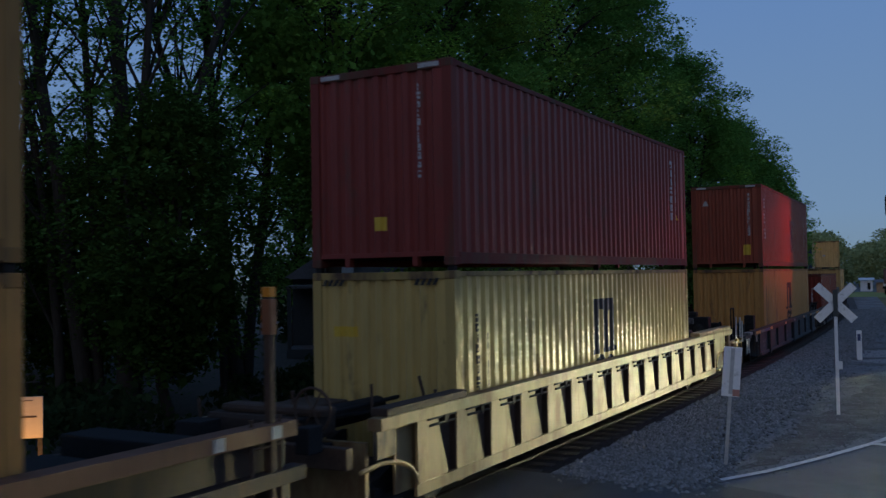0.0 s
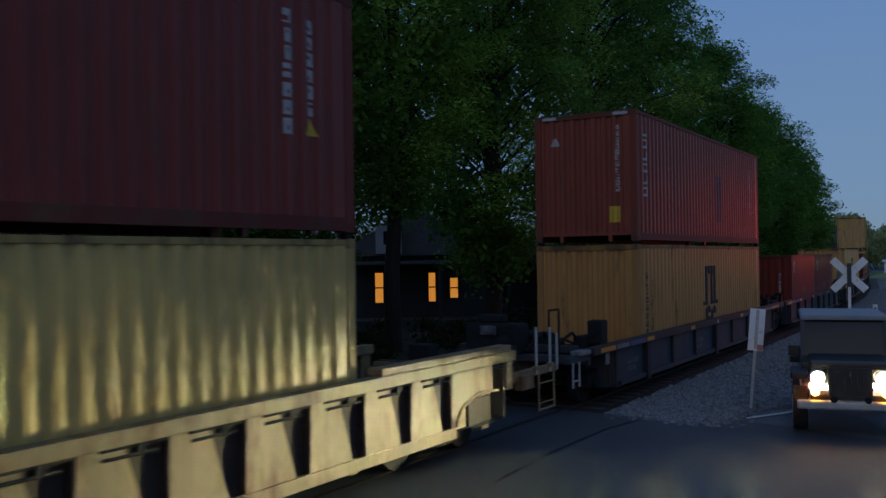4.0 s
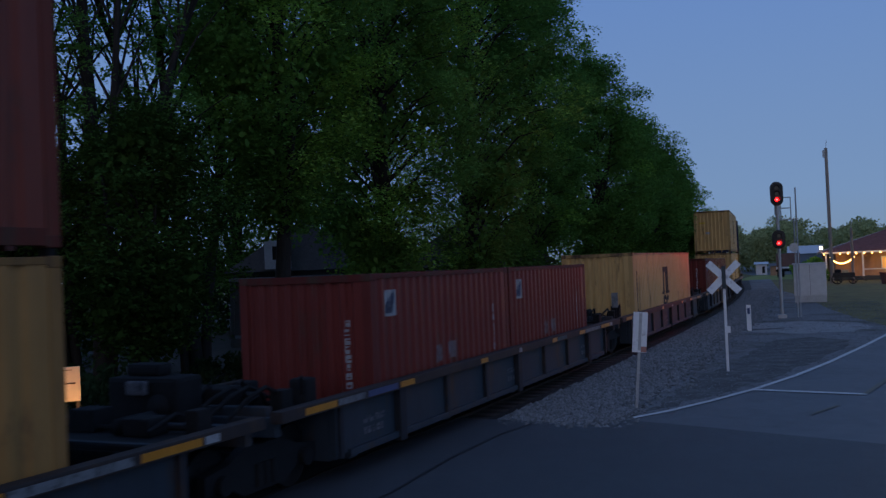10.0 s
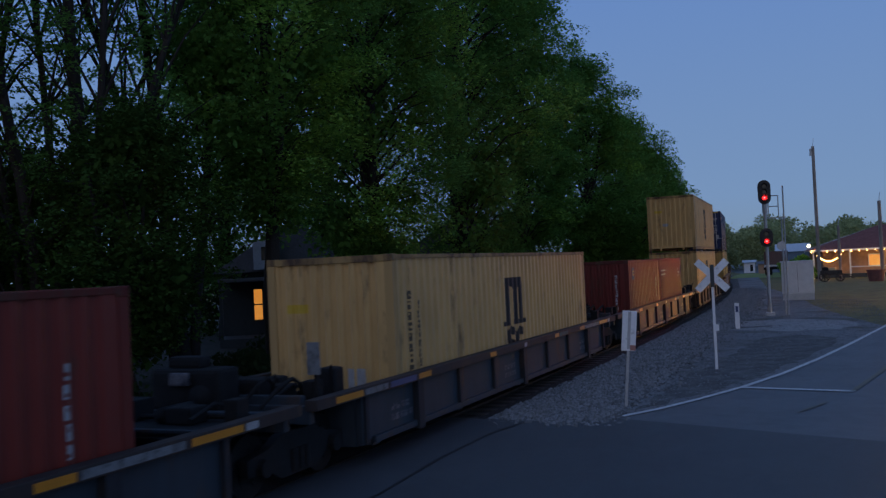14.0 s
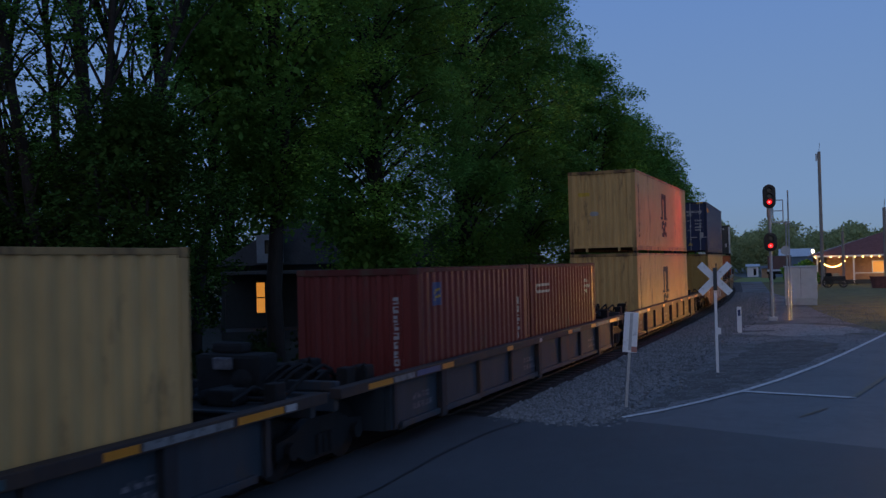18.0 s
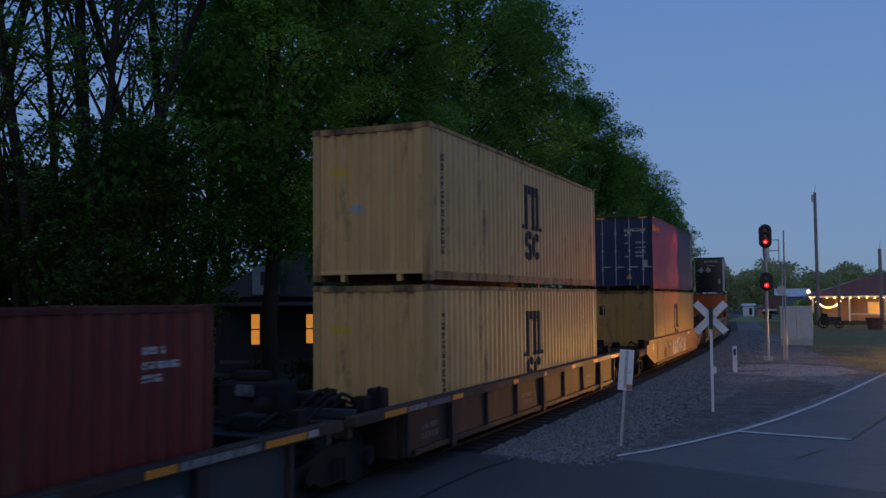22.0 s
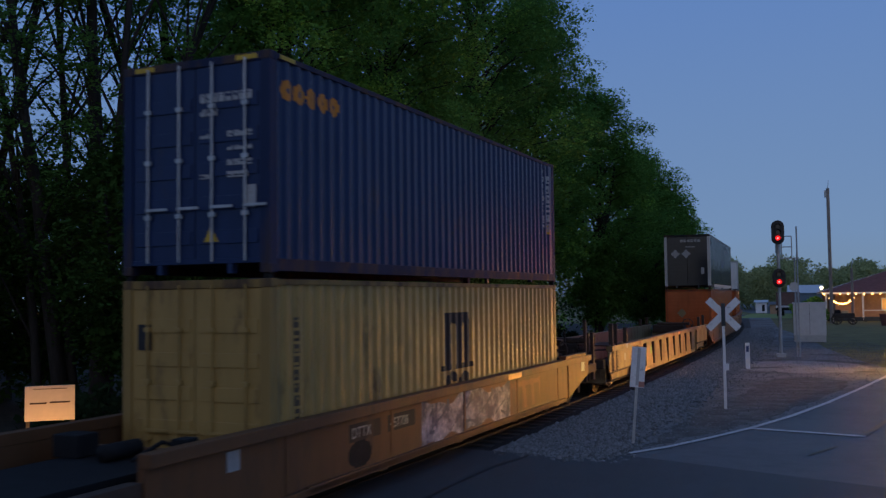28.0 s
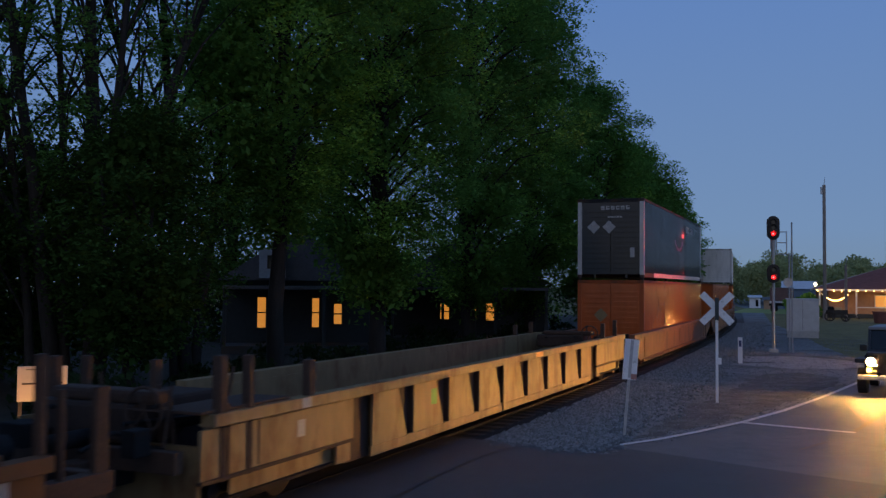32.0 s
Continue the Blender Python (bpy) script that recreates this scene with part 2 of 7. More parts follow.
INK_WHITE = mat("white_marking", (0.33, 0.33, 0.33), rough=0.6, var=0.2, scale=6, dirt=(0.15, 0.1, 0.1), dirt_amount=0.35, dirt_scale=12)
INK_YELLOW = mat("yellow_marking", (0.52, 0.33, 0.03), rough=0.6, var=0.15)
INK_BLUE = mat("blue_marking", (0.05, 0.07, 0.16), rough=0.6, var=0.2)
SIGN_BACK = mat("bare_aluminium_sign_back", (0.50, 0.51, 0.52), rough=0.45, metal=0.3, var=0.12, scale=4)
RED_GLOW = mat("red_signal_lens", (0.6, 0.02, 0.02), rough=0.2, emit=(1.0, 0.010, 0.014), strength=3.2)
RED_CORE = mat("red_signal_core", (0.9, 0.2, 0.2), rough=0.2, emit=(1.0, 0.16, 0.17), strength=3.0)
WARM_BULB = mat("warm_bulb", (1, 0.8, 0.5), emit=(1.0, 0.50, 0.14), strength=14.0)
PORCH_GLOBE = mat("porch_lamp_globe", (1, 0.8, 0.5), emit=(1.0, 0.56, 0.18), strength=60.0)
WARM_WINDOW = mat("lit_window", (0.6, 0.4, 0.2), emit=(1.0, 0.38, 0.06), strength=0.55)
BRICK_WALL = mat("salmon_wall", (0.42, 0.25, 0.16), rough=0.85, var=0.2, scale=3)
ROOF_RED = mat("red_shingle_roof", (0.17, 0.066, 0.056), rough=0.9, var=0.35, scale=3)
SIDING = mat("pale_blue_siding", (0.12, 0.17, 0.22), rough=0.8, var=0.15, scale=1)
SIDING_PALE = mat("weathered_white_siding", (0.40, 0.42, 0.44), rough=0.8, var=0.2, scale=2)
SIDING_DARK = mat("grey_green_siding", (0.050, 0.058, 0.060), rough=0.8, var=0.2, scale=1)
ROOF_GREY = mat("grey_roof", (0.12, 0.12, 0.125), rough=0.9, var=0.25, scale=2)
HEAD_WHITE = mat("headlamp_glow", (1, 1, 1), emit=(1.0, 0.97, 0.76), strength=40.0)
HEAD_WARM = mat("warm_headlamp_glow", (1, 1, 1), emit=(1.0, 0.46, 0.10), strength=1900.0)
# glow of the panels added under the lenses to throw the beams
BEAM_WHITE = mat("headlamp_beam_panel", (1, 1, 1), emit=(1.0, 0.95, 0.62), strength=150000.0)
BEAM_WARM = mat("warm_headlamp_beam_panel", (1, 1, 1), emit=(1.0, 0.44, 0.09), strength=370000.0)
TURN_AMBER = mat("amber_lamp_glow", (1, 0.5, 0.1), emit=(1.0, 0.36, 0.04), strength=45.0)
CAR_PAINT = mat("dark_grey_car_paint", (0.020, 0.021, 0.024), rough=0.3, var=0.1)
ROOF_TOP = mat("pale_hardtop", (0.22, 0.23, 0.25), rough=0.6, var=0.1)
GLASS_DARK = mat("dark_car_glass", (0.012, 0.014, 0.016), rough=0.08, var=0.0, bump=0)
RUBBER = mat("tyre_rubber", (0.015, 0.015, 0.015), rough=0.85, var=0.2)


# ---- mesh tools ----
def box(bm, x0, x1, y0, y1, z0, z1):
    v = [bm.verts.new(c) for c in ((x0, y0, z0), (x1, y0, z0), (x1, y1, z0), (x0, y1, z0), (x0, y0, z1), (x1, y0, z1), (x1, y1, z1), (x0, y1, z1))]
    for f in ((3, 2, 1, 0), (4, 5, 6, 7), (0, 1, 5, 4), (1, 2, 6, 5), (2, 3, 7, 6), (3, 0, 4, 7)):
        bm.faces.new([v[i] for i in f])
    return bm


def bbox(x0, x1, y0, y1, z0, z1, bevel=0.0):
    bm = box(bmesh.new(), x0, x1, y0, y1, z0, z1)
    if bevel:
        bmesh.ops.bevel(bm, geom=bm.edges[:], offset=bevel, segments=2, affect="EDGES", profile=0.6)
    return bm


def tube(bm, a, b, r0, r1=None, n=10, caps=True):
    """A tapered round bar from a to b."""
    a, b = Vector(a), Vector(b)
    r1 = r0 if r1 is None else r1
    q = (b - a).to_track_quat("Z", "Y")
    rings = []
    for c, r in ((a, r0), (b, r1)):
        rings.append([bm.verts.new(c + q @ Vector((r * math.cos(2 * math.pi * i / n), r * math.sin(2 * math.pi * i / n), 0))) for i in range(n)])
    for i in range(n):
        j = (i + 1) % n
        bm.faces.new((rings[0][i], rings[0][j], rings[1][j], rings[1][i]))
    if caps:
        bm.faces.new(rings[0][::-1])
        bm.faces.new(rings[1])
    return bm


def stem(bm, pts, r0, r1, n=9):
    """A bent, tapering stem through the points."""
    k = len(pts) - 1
    for i in range(k):
        tube(bm, pts[i], pts[i + 1], r0 + (r1 - r0) * i / k, r0 + (r1 - r0) * (i + 1) / k, n=n, caps=False)


def prism(bm, pts, axis, a, b):
    """A flat outline drawn out along an axis: pts are (u, v) in the other two axes, in order."""
    def at(u, v, w):
        return {"x": (w, u, v), "y": (u, w, v), "z": (u, v, w)}[axis]
    lo = [bm.verts.new(at(u, v, a)) for u, v in pts]
    hi = [bm.verts.new(at(u, v, b)) for u, v in pts]
    bm.faces.new(lo[::-1])
    bm.faces.new(hi)
    for i in range(len(pts)):
        j = (i + 1) % len(pts)
        bm.faces.new((lo[i], lo[j], hi[j], hi[i]))
    return bm


def finish(name, bm, material, smooth=False):
    bmesh.ops.recalc_face_normals(bm, faces=bm.faces[:])
    me = bpy.data.meshes.new(name)
    bm.to_mesh(me)
    bm.free()
    me.materials.append(material)
    if smooth:
        me.polygons.foreach_set("use_smooth", [True] * len(me.polygons))
    return me


def part(name, bm, material, parent=None, label="", smooth=False):
    ob = new(name, bm if isinstance(bm, bpy.types.Mesh) else finish(name, bm, material, smooth))
    if parent is not None:
        ob.parent = parent
    if label:
        ob["label"] = label
    return ob


def from_arrays(name, verts, faces, material):
    me = bpy.data.meshes.new(name)
    me.from_pydata(verts, [], faces)
    me.materials.append(material)
    return me


def thing(name, label, category, group="", kind="", m=None):
    ob = tagged(new(name), label, category, group, kind)
    if m is not None:
        ob.matrix_basis = m
    return ob


# ---- the line of the railway ----
HEAD = radians(23.465)      # heading of the near track, to the right of straight ahead
OFFSET = 8.188              # from the viewer to the centre line
STEP = 0.5
_s = np.arange(-80, 420, STEP)
_h = HEAD - 0.000805 * np.maximum(_s - 9.904, 0) - 0.00107 * np.maximum(_s - 39.3, 0)
_x, _y = np.cumsum(np.sin(_h)) * STEP, np.cumsum(np.cos(_h)) * STEP
_i0 = int(80 / STEP)
_x += -_x[_i0 - 1] - math.cos(HEAD) * OFFSET
_y += -_y[_i0 - 1] + math.sin(HEAD) * OFFSET
_s = _s + STEP


def on_track(s, lateral=0.0):
    """The point of the line at s metres, lateral metres to the far side of it, and its heading."""
    h = float(np.interp(s, _s, _h))
    return float(np.interp(s, _s, _x)) - math.cos(h) * lateral, float(np.interp(s, _s, _y)) + math.sin(h) * lateral, h


def rides(s0, s1):
    """The pose of a thing that rides with its ends at s0 and s1."""
    xa, ya, _ = on_track(s0 + 1.0)
    xb, yb, _ = on_track(s1 - 1.0)
    h = math.atan2(xb - xa, yb - ya)
    return pose((xa + xb) / 2, (ya + yb) / 2, 0, 0, 0, -math.degrees(h))


# the train's speed at 0, 8, 16, 24 and 32 s
_t = np.linspace(-1, 33, 3401)
_v = np.interp(_t, (0, 8, 16, 24, 32), (4.262, 4.243, 4.333, 4.505, 4.559))
_run = np.cumsum(_v) * 0.01
_run -= np.interp(0, _t, _run)


def gone(t):
    return float(np.interp(t, _t, _run))


MOVES = []   # (thing, near end, far end) at 0 s
SPINS = []   # wheelsets


# ---- containers ----
def breaks(a, b, pitch=0.278, outer=0.072, slope=0.067):
    """Where a corrugated sheet from a to b bends, and how deep it lies there."""
    out = [(a, 0.0)]
    y = a + 0.05
    inner = pitch - outer - 2 * slope
    while y + pitch < b:
        out += [(y, 0.0), (y + slope, 1.0), (y + slope + inner, 1.0), (y + 2 * slope + inner, 0.0)]
        y += pitch
    out.append((b, 0.0))
    return out


def sheet(bk, face, depth, z0, z1, axis, flip=1):
    """A corrugated sheet with a back, along y (a side, at x = face) or along x (an end, at y = face)."""
    verts, faces = [], []
    for a, d in bk:
        f = face - flip * d * depth
        for z in (z0, z1):
            verts.append((f, a, z) if axis == "y" else (a, f, z))
    for i in range(len(bk) - 1):
        q = (2 * i, 2 * i + 2, 2 * i + 3, 2 * i + 1)
        faces.append(q if flip > 0 and axis == "y" or flip < 0 and axis == "x" else q[::-1])
    return verts, faces


_sheets = {}


def sheet_mesh(kind, length, z0, z1, material):
    key = (kind, round(length, 3), round(z0, 3), round(z1, 3), material.name)
    if key not in _sheets:
        if kind == "side":
            v, f = sheet(breaks(-length / 2 + 0.14, length / 2 - 0.14), 1.205, 0.036, z0, z1, "y")
        elif kind == "far_side":
            v, f = sheet(breaks(-length / 2 + 0.14, length / 2 - 0.14), -1.205, 0.036, z0, z1, "y", -1)
        elif kind == "lead":
            v, f = sheet(breaks(-1.06, 1.06, 0.25, 0.09, 0.035), -length / 2 + 0.03, -0.045, z0, z1, "x", 1)
        elif kind == "rear":
            v, f = sheet(breaks(-1.06, 1.06, 0.25, 0.09, 0.035), length / 2 - 0.03, 0.045, z0, z1, "x", 1)
        elif kind == "roof":
            v = [(x, y, z1) for x in (-1.16, 1.16) for y in (-length / 2 + 0.08, length / 2 - 0.08)]
            f = [(0, 2, 3, 1)]
        _sheets[key] = from_arrays(kind + "_sheet", v, f, material)
    return _sheets[key]


def runs(inside, u, lo, hi, step=0.02):
    out, start, z = [], None, lo
    while z <= hi:
        ok = inside(u, z)
        if ok and start is None:
            start = z
        if not ok and start is not None:
            out.append((start, z))
            start = None
        z += step
    if start is not None:
        out.append((start, hi))
    return out


def marking(owner, name, inside, u0, u1, z0, z1, material, length, face="side", label=""):
    """Paint of a free shape that follows the sheet under it. u runs along the face, to the reader's right."""
    if face == "side":
        bk = breaks(-length / 2 + 0.14, length / 2 - 0.14)
    elif face == "lead":
        bk = breaks(-1.06, 1.06, 0.25, 0.09, 0.035)
    else:
        bk = [(-20, 0.0), (20, 0.0)]
    us = sorted({u0, u1, *[b for b, _ in bk if u0 < b < u1], *np.linspace(u0, u1, max(2, int((u1 - u0) / (0.045 if u1 - u0 > 1.0 else 0.022)) + 1)).tolist()})
    bu, bd = [b for b, _ in bk], [d for _, d in bk]
    verts, faces = [], []
    for a, b in zip(us, us[1:]):
        if b - a < 1e-4:
            continue
        for za, zb in runs(inside, (a + b) / 2, z0, z1):
            k = len(verts)
            for u, z in ((a, za), (b, za), (b, zb), (a, zb)):
                d = float(np.interp(u, bu, bd))
                if face == "side":
                    verts.append((1.2085 - 0.036 * d, u, z))
                elif face == "lead":
                    verts.append((u, -length / 2 + 0.0265 + 0.045 * d, z))
                else:
                    verts.append((u, -length / 2 + 0.004, z))
            faces.append((k, k + 1, k + 2, k + 3))
    if faces:
        o = part(name, from_arrays(name, verts, faces, material), material, owner, label)
        if "block" in name or "shape" in name:
            o["kind"] = "stuff"


def bars(rows, seed, fill=0.8):
    """Illegible writing: rows of short blocks, some notched. rows: (u0, u1, z0, z1, cells, upright)."""
    rnd = random.Random(seed)
    boxes = []
    for u0, u1, z0, z1, n, upright in rows:
        for i in range(n):
            if upright:
                h = (z1 - z0) / n
                a, b, c, d = u0 + rnd.uniform(0, 0.02), u1 - rnd.uniform(0, 0.02), z0 + i * h, z0 + i * h + h * fill
            else:
                w = (u1 - u0) / n
                a, b, c, d = u0 + i * w, u0 + i * w + w * fill, z0, z1
            # a notch from one side, or a hole
            p, q = a + (b - a) * rnd.choice((0.0, 0.32, 0.32)), a + (b - a) * rnd.choice((0.68, 0.68, 1.0))
            k = rnd.choice((0.22, 0.40, 0.55))
            boxes.append((a, b, c, d, p, q, c + (d - c) * k, c + (d - c) * (k + 0.28)))
    return lambda u, z: any(a <= u <= b and c <= z <= d and not (p < u < q and e < z < f) for a, b, c, d, p, q, e, f in boxes)


def arches(uc, zt, w=1.28, h=1.15):
    """A shipping line's mark: two arches on three thick legs over a double hook and an open ring."""
    leg = 0.235 * w
    r = w * 0.25
    uc = uc + 0.11
    zt = zt - 0.08

    def inside(u, z):
        x, v = (u - uc) / 0.93, h - (zt - z) / 0.93
        if 0.06 < v < h and any(abs(x - c) < leg / 2 for c in (-0.40 * w, 0.01 * w, 0.41 * w)) and v < h - (0 if x < -0.3 * w else 0.14):
            return True
        for c in (-0.18 * w, 0.23 * w):
            q = math.hypot(x - c, (v - (h - 0.34)) * 0.92)
            if v > h - 0.34 and r * 0.34 < q < r * 1.20:
                return True
        if 0 <= v < 0.12 and -0.64 * w < x < 0.60 * w and not -0.22 * w < x < -0.12 * w:
            return True
        # the double hook: two half rings, open to opposite sides
        p, g = x + 0.24 * w, v + 0.40
        for up in (1, -1):
            q = math.hypot(p, (g - up * 0.155) * 1.15)
            if 0.075 < q < 0.275 and not (up * p > 0.06 and up * (g - up * 0.155) < 0.02):
                return True
        p = x - 0.25 * w
        q = math.hypot(p, g * 0.90)
        return 0.135 < q < 0.315 and not (p > 0.08 and abs(g) < 0.13)
    return inside, (uc - 0.66 * w, uc + 0.66 * w, zt - h - 0.78, zt)


def blobs(uc0, uc1, zc, h, n, gap=True):
    """A line of rounded plain shapes in place of a company's name."""
    w = (uc1 - uc0) / n

    def inside(u, z):
        i = int((u - uc0) / w)
        if not 0 <= i < n:
            return False
        c = uc0 + (i + 0.5) * w
        q = math.hypot((u - c) / (w * 0.46), (z - zc) / (h / 2))
        return (0.5 if gap else 0.3) < q < 1.0 and not (gap and u > c + w * 0.1 and abs(z - zc) < h * 0.2)
    return inside, (uc0, uc1, zc - h / 2, zc + h / 2)


def triangle(uc, z0, h):
    return (lambda u, z: 0 <= z - z0 < h and abs(u - uc) < 0.58 * (h - (z - z0))), (uc - h * 0.6, uc + h * 0.6, z0, z0 + h)


def rect(u0, u1, z0, z1):
    return (lambda u, z: True), (u0, u1, z0, z1)


CAST = {}


def container(front, base, length, height, colour, label, group, lead="sheet", posts=None):
    """A freight container whose leading end is at front (at 0 s), its underside at base."""
    c = thing("shipping_container", label, "container", group)
    L2, w = length / 2, 1.219
    if colour.name not in CAST:
        base_rgb = colour.node_tree.nodes["Mix"].inputs[6].default_value[:3]
        worn = paint("worn_" + colour.name, [v * 0.62 for v in base_rgb], 0.75, 0.7)
        edge = paint("scuffed_" + colour.name, [v * 0.85 for v in base_rgb], 0.6, 0.65)
        CAST[colour.name] = (finish("corner_casting", bbox(-0.081, 0.081, -0.089, 0.089, 0, 0.118, 0.012), worn),
                             finish("corner_post", bbox(-0.075, 0.075, -0.08, 0.08, 0, 1.0), edge), worn)
    cast, post, worn = CAST[colour.name]
    if posts:
        post = finish("corner_post", bbox(-0.075, 0.075, -0.08, 0.08, 0, 1.0), posts)
    for sx in (-1, 1):
        for sy in (-1, 1):
            for z in (0, height - 0.118):
                o = part("corner_casting", cast, None, c)
                o.location = (sx * (w - 0.081), sy * (L2 - 0.089), z)
            if base > 1:
                part("twist_lock", bbox(sx * (w - 0.081) - 0.05, sx * (w - 0.081) + 0.05, sy * (L2 - 0.089) - 0.05, sy * (L2 - 0.089) + 0.05, -0.075, 0.002), DARK, c)
            o = part("corner_post", post, None, c)
            o.location, o.scale = (sx * (w - 0.08), sy * (L2 - 0.085), 0.117), (1, 1, height - 0.234)
        part("bottom_rail", bbox(min(sx * (w - 0.05), sx * (w - 0.004)), max(sx * (w - 0.05), sx * (w - 0.004)), -L2 + 0.17, L2 - 0.17, 0.02, 0.185, 0.006), worn, c)
        part("top_rail", bbox(min(sx * (w - 0.06), sx * (w - 0.004)), max(sx * (w - 0.06), sx * (w - 0.004)), -L2 + 0.17, L2 - 0.17, height - 0.085, height - 0.012, 0.006), worn, c)
    part("side_panel", sheet_mesh("side", length, 0.18, height - 0.08, colour), None, c)
    part("side_panel", sheet_mesh("far_side", length, 0.18, height - 0.08, colour), None, c)
    part("roof", sheet_mesh("roof", length, 0, height - 0.03, colour), None, c)
    part("floor", bbox(-w + 0.06, w - 0.06, -L2 + 0.12, L2 - 0.12, 0.13, 0.16), DARK, c)
    part("rear_panel", sheet_mesh("rear", length, 0.16, height - 0.1, colour), None, c)
    for sy in (-1, 1):
        a, b = sorted((sy * (L2 - 0.13), sy * (L2 - 0.01)))
        part("end_header", bbox(-w + 0.16, w - 0.16, a, b, height - 0.12, height - 0.006, 0.008), worn, c)
        part("end_sill", bbox(-w + 0.16, w - 0.16, a, b, 0.13, 0.20, 0.006), colour, c)
        part("sill_foot", bbox(-0.62, -0.54, a, b, 0.0, 0.13), colour, c)
        part("sill_foot", bbox(0.54, 0.62, a, b, 0.0, 0.13), colour, c)
    if lead == "sheet":
        part("front_panel", sheet_mesh("lead", length, 0.16, height - 0.1, colour), None, c)
    else:
        y = -L2
        for sx in (-1, 1):
            a, b = sorted((sx * 0.008, sx * (w - 0.15)))
            d = part("door", bbox(a, b, y + 0.03, y + 0.075, 0.2, height - 0.125, 0.006), colour, c)
            n = 5 if lead == "doors" else 12
            for i in range(n):
                z = 0.3 + (height - 0.65) * (i + 0.2) / n
                hgt = (height - 0.65) / n * (0.42 if lead == "doors" else 0.5)
                part("door_rib", bbox(a + 0.09, b - 0.05, y + 0.012, y + 0.033, z, z + hgt, 0.008), colour, d)
            if lead == "doors":
                for k in (0.28, 0.78):
                    x = a + (b - a) * k
                    bar = part("locking_bar", tube(bmesh.new(), (x, y - 0.012, 0.16), (x, y - 0.012, height - 0.07), 0.017, n=8), GALV if base > 1 else colour, d)
                    for z in (0.75, 1.5, 2.2):
                        part("bar_bracket", bbox(x - 0.05, x + 0.05, y - 0.03, y + 0.012, z, z + 0.06, 0.006), GALV if base > 1 else colour, bar)
                    part("bar_handle", bbox(x - 0.02, x + 0.34, y - 0.035, y - 0.015, 0.86, 0.90, 0.006), GALV if base > 1 else colour, bar)
    c["base"], c["len"] = base, length
    MOVES.append((c, front, front + length, base))
    return c


def stamp(c, name, shape, material, face="side", label=""):
    inside, (u0, u1, z0, z1) = shape
    marking(c, name, inside, u0, u1, z0, z1, material, c["len"], face, label)


def corner_tapes(c, height, material, side=False):
    """Strips of tape on the end header at both corners, and on the near top rail."""
    y = -c["len"] / 2
    for a, b in ((-1.02, -0.68), (0.68, 1.02)):
        part("corner_tape", bbox(a, b, y + 0.004, y + 0.0095, height - 0.095, height - 0.03), material, c)
    if side:
        part("corner_tape", bbox(1.2155, 1.2185, y + 0.25, y + 0.6, height - 0.075, height - 0.02), material, c)


def number_column(c, u0, u1, z0, z1, n, material, seed, face="side"):
    stamp(c, "number_block", (bars([(u0, u1, z0, z1, n, True)], seed, 0.78), (u0, u1, z0, z1)), material, face)


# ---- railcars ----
# dark rust brown; in the side slots it also paints in their shade
RUST_SHADE = mat("rust_and_slot_shade", (0.036, 0.022, 0.016), rough=0.8, var=0.4, scale=4)


GRIMY = mat("grime_streaked_cream_paint", (0.20, 0.155, 0.09), rough=0.7, var=0.3, scale=1.2, dirt=(0.028, 0.02, 0.016), dirt_amount=1.15, dirt_scale=1.8, stretch=(1, 1, 0.4))


def wheelset(parent, y):
    bm = bmesh.new()
    tube(bm, (-0.95, 0, 0), (0.95, 0, 0), 0.08, n=10)
    for sx in (-1, 1):
        a, b = sorted((sx * 0.70, sx * 0.82))
        tube(bm, (a, 0, 0), (b, 0, 0), 0.42, n=20)
        a, b = sorted((sx * 0.66, sx * 0.70))
        tube(bm, (a, 0, 0), (b, 0, 0), 0.45, n=20)
        for k in range(5):
            t = 2 * math.pi * k / 5
            box(bm, min(sx * 0.82, sx * 0.84), max(sx * 0.82, sx * 0.84), 0.22 * math.cos(t) - 0.03, 0.22 * math.cos(t) + 0.03, 0.22 * math.sin(t) - 0.03, 0.22 * math.sin(t) + 0.03)
    w = part("wheelset", bm, DARK, parent)
    w.location = (0, y, 0.43)
    SPINS.append((w, y))
    return w


def truck(car, y):
    """A two-axle bogie with cast side frames."""
    t = part("bolster", bbox(-1.0, 1.0, y - 0.18, y + 0.18, 0.40, 0.66, 0.02), DARK, car)
    for sx in (-1, 1):
        bm = bmesh.new()
        pts = [(-1.2, 0.36), (-1.2, 0.58), (-0.75, 0.64), (-0.4, 0.78), (0.4, 0.78), (0.75, 0.64), (1.2, 0.58), (1.2, 0.36), (0.75, 0.36), (0.45, 0.20), (-0.45, 0.20), (-0.75, 0.36)]
        a, b = sorted((sx * 0.90, sx * 1.04))
        prism(bm, [(y + p, q) for p, q in pts], "x", a, b)
        part("side_frame", bm, DARK, t)
        for k in (-0.15, 0.0, 0.15):
            part("spring", tube(bmesh.new(), (sx * 1.05, y + k, 0.26), (sx * 1.05, y + k, 0.55), 0.06, n=8), DARK, t)
        for k in (-0.9, 0.9):
            part("axle_cap", tube(bmesh.new(), (sx * 1.04, y + k, 0.43), (sx * 1.13, y + k, 0.43), 0.12, n=12), DARK, t)
    for k in (-0.9, 0.9):
        wheelset(t, y + k)


def ladder(car, x, y, z0, z1, material, w=0.42):
    bm = bmesh.new()
    for dy in (0, w):
        tube(bm, (x, y + dy, z0), (x, y + dy, z1), 0.02, n=6)
    z = z0 + 0.12
    while z < z1:
        tube(bm, (x, y, z), (x, y + w, z), 0.014, n=6)
        z += 0.33
    part("ladder", bm, material, car)


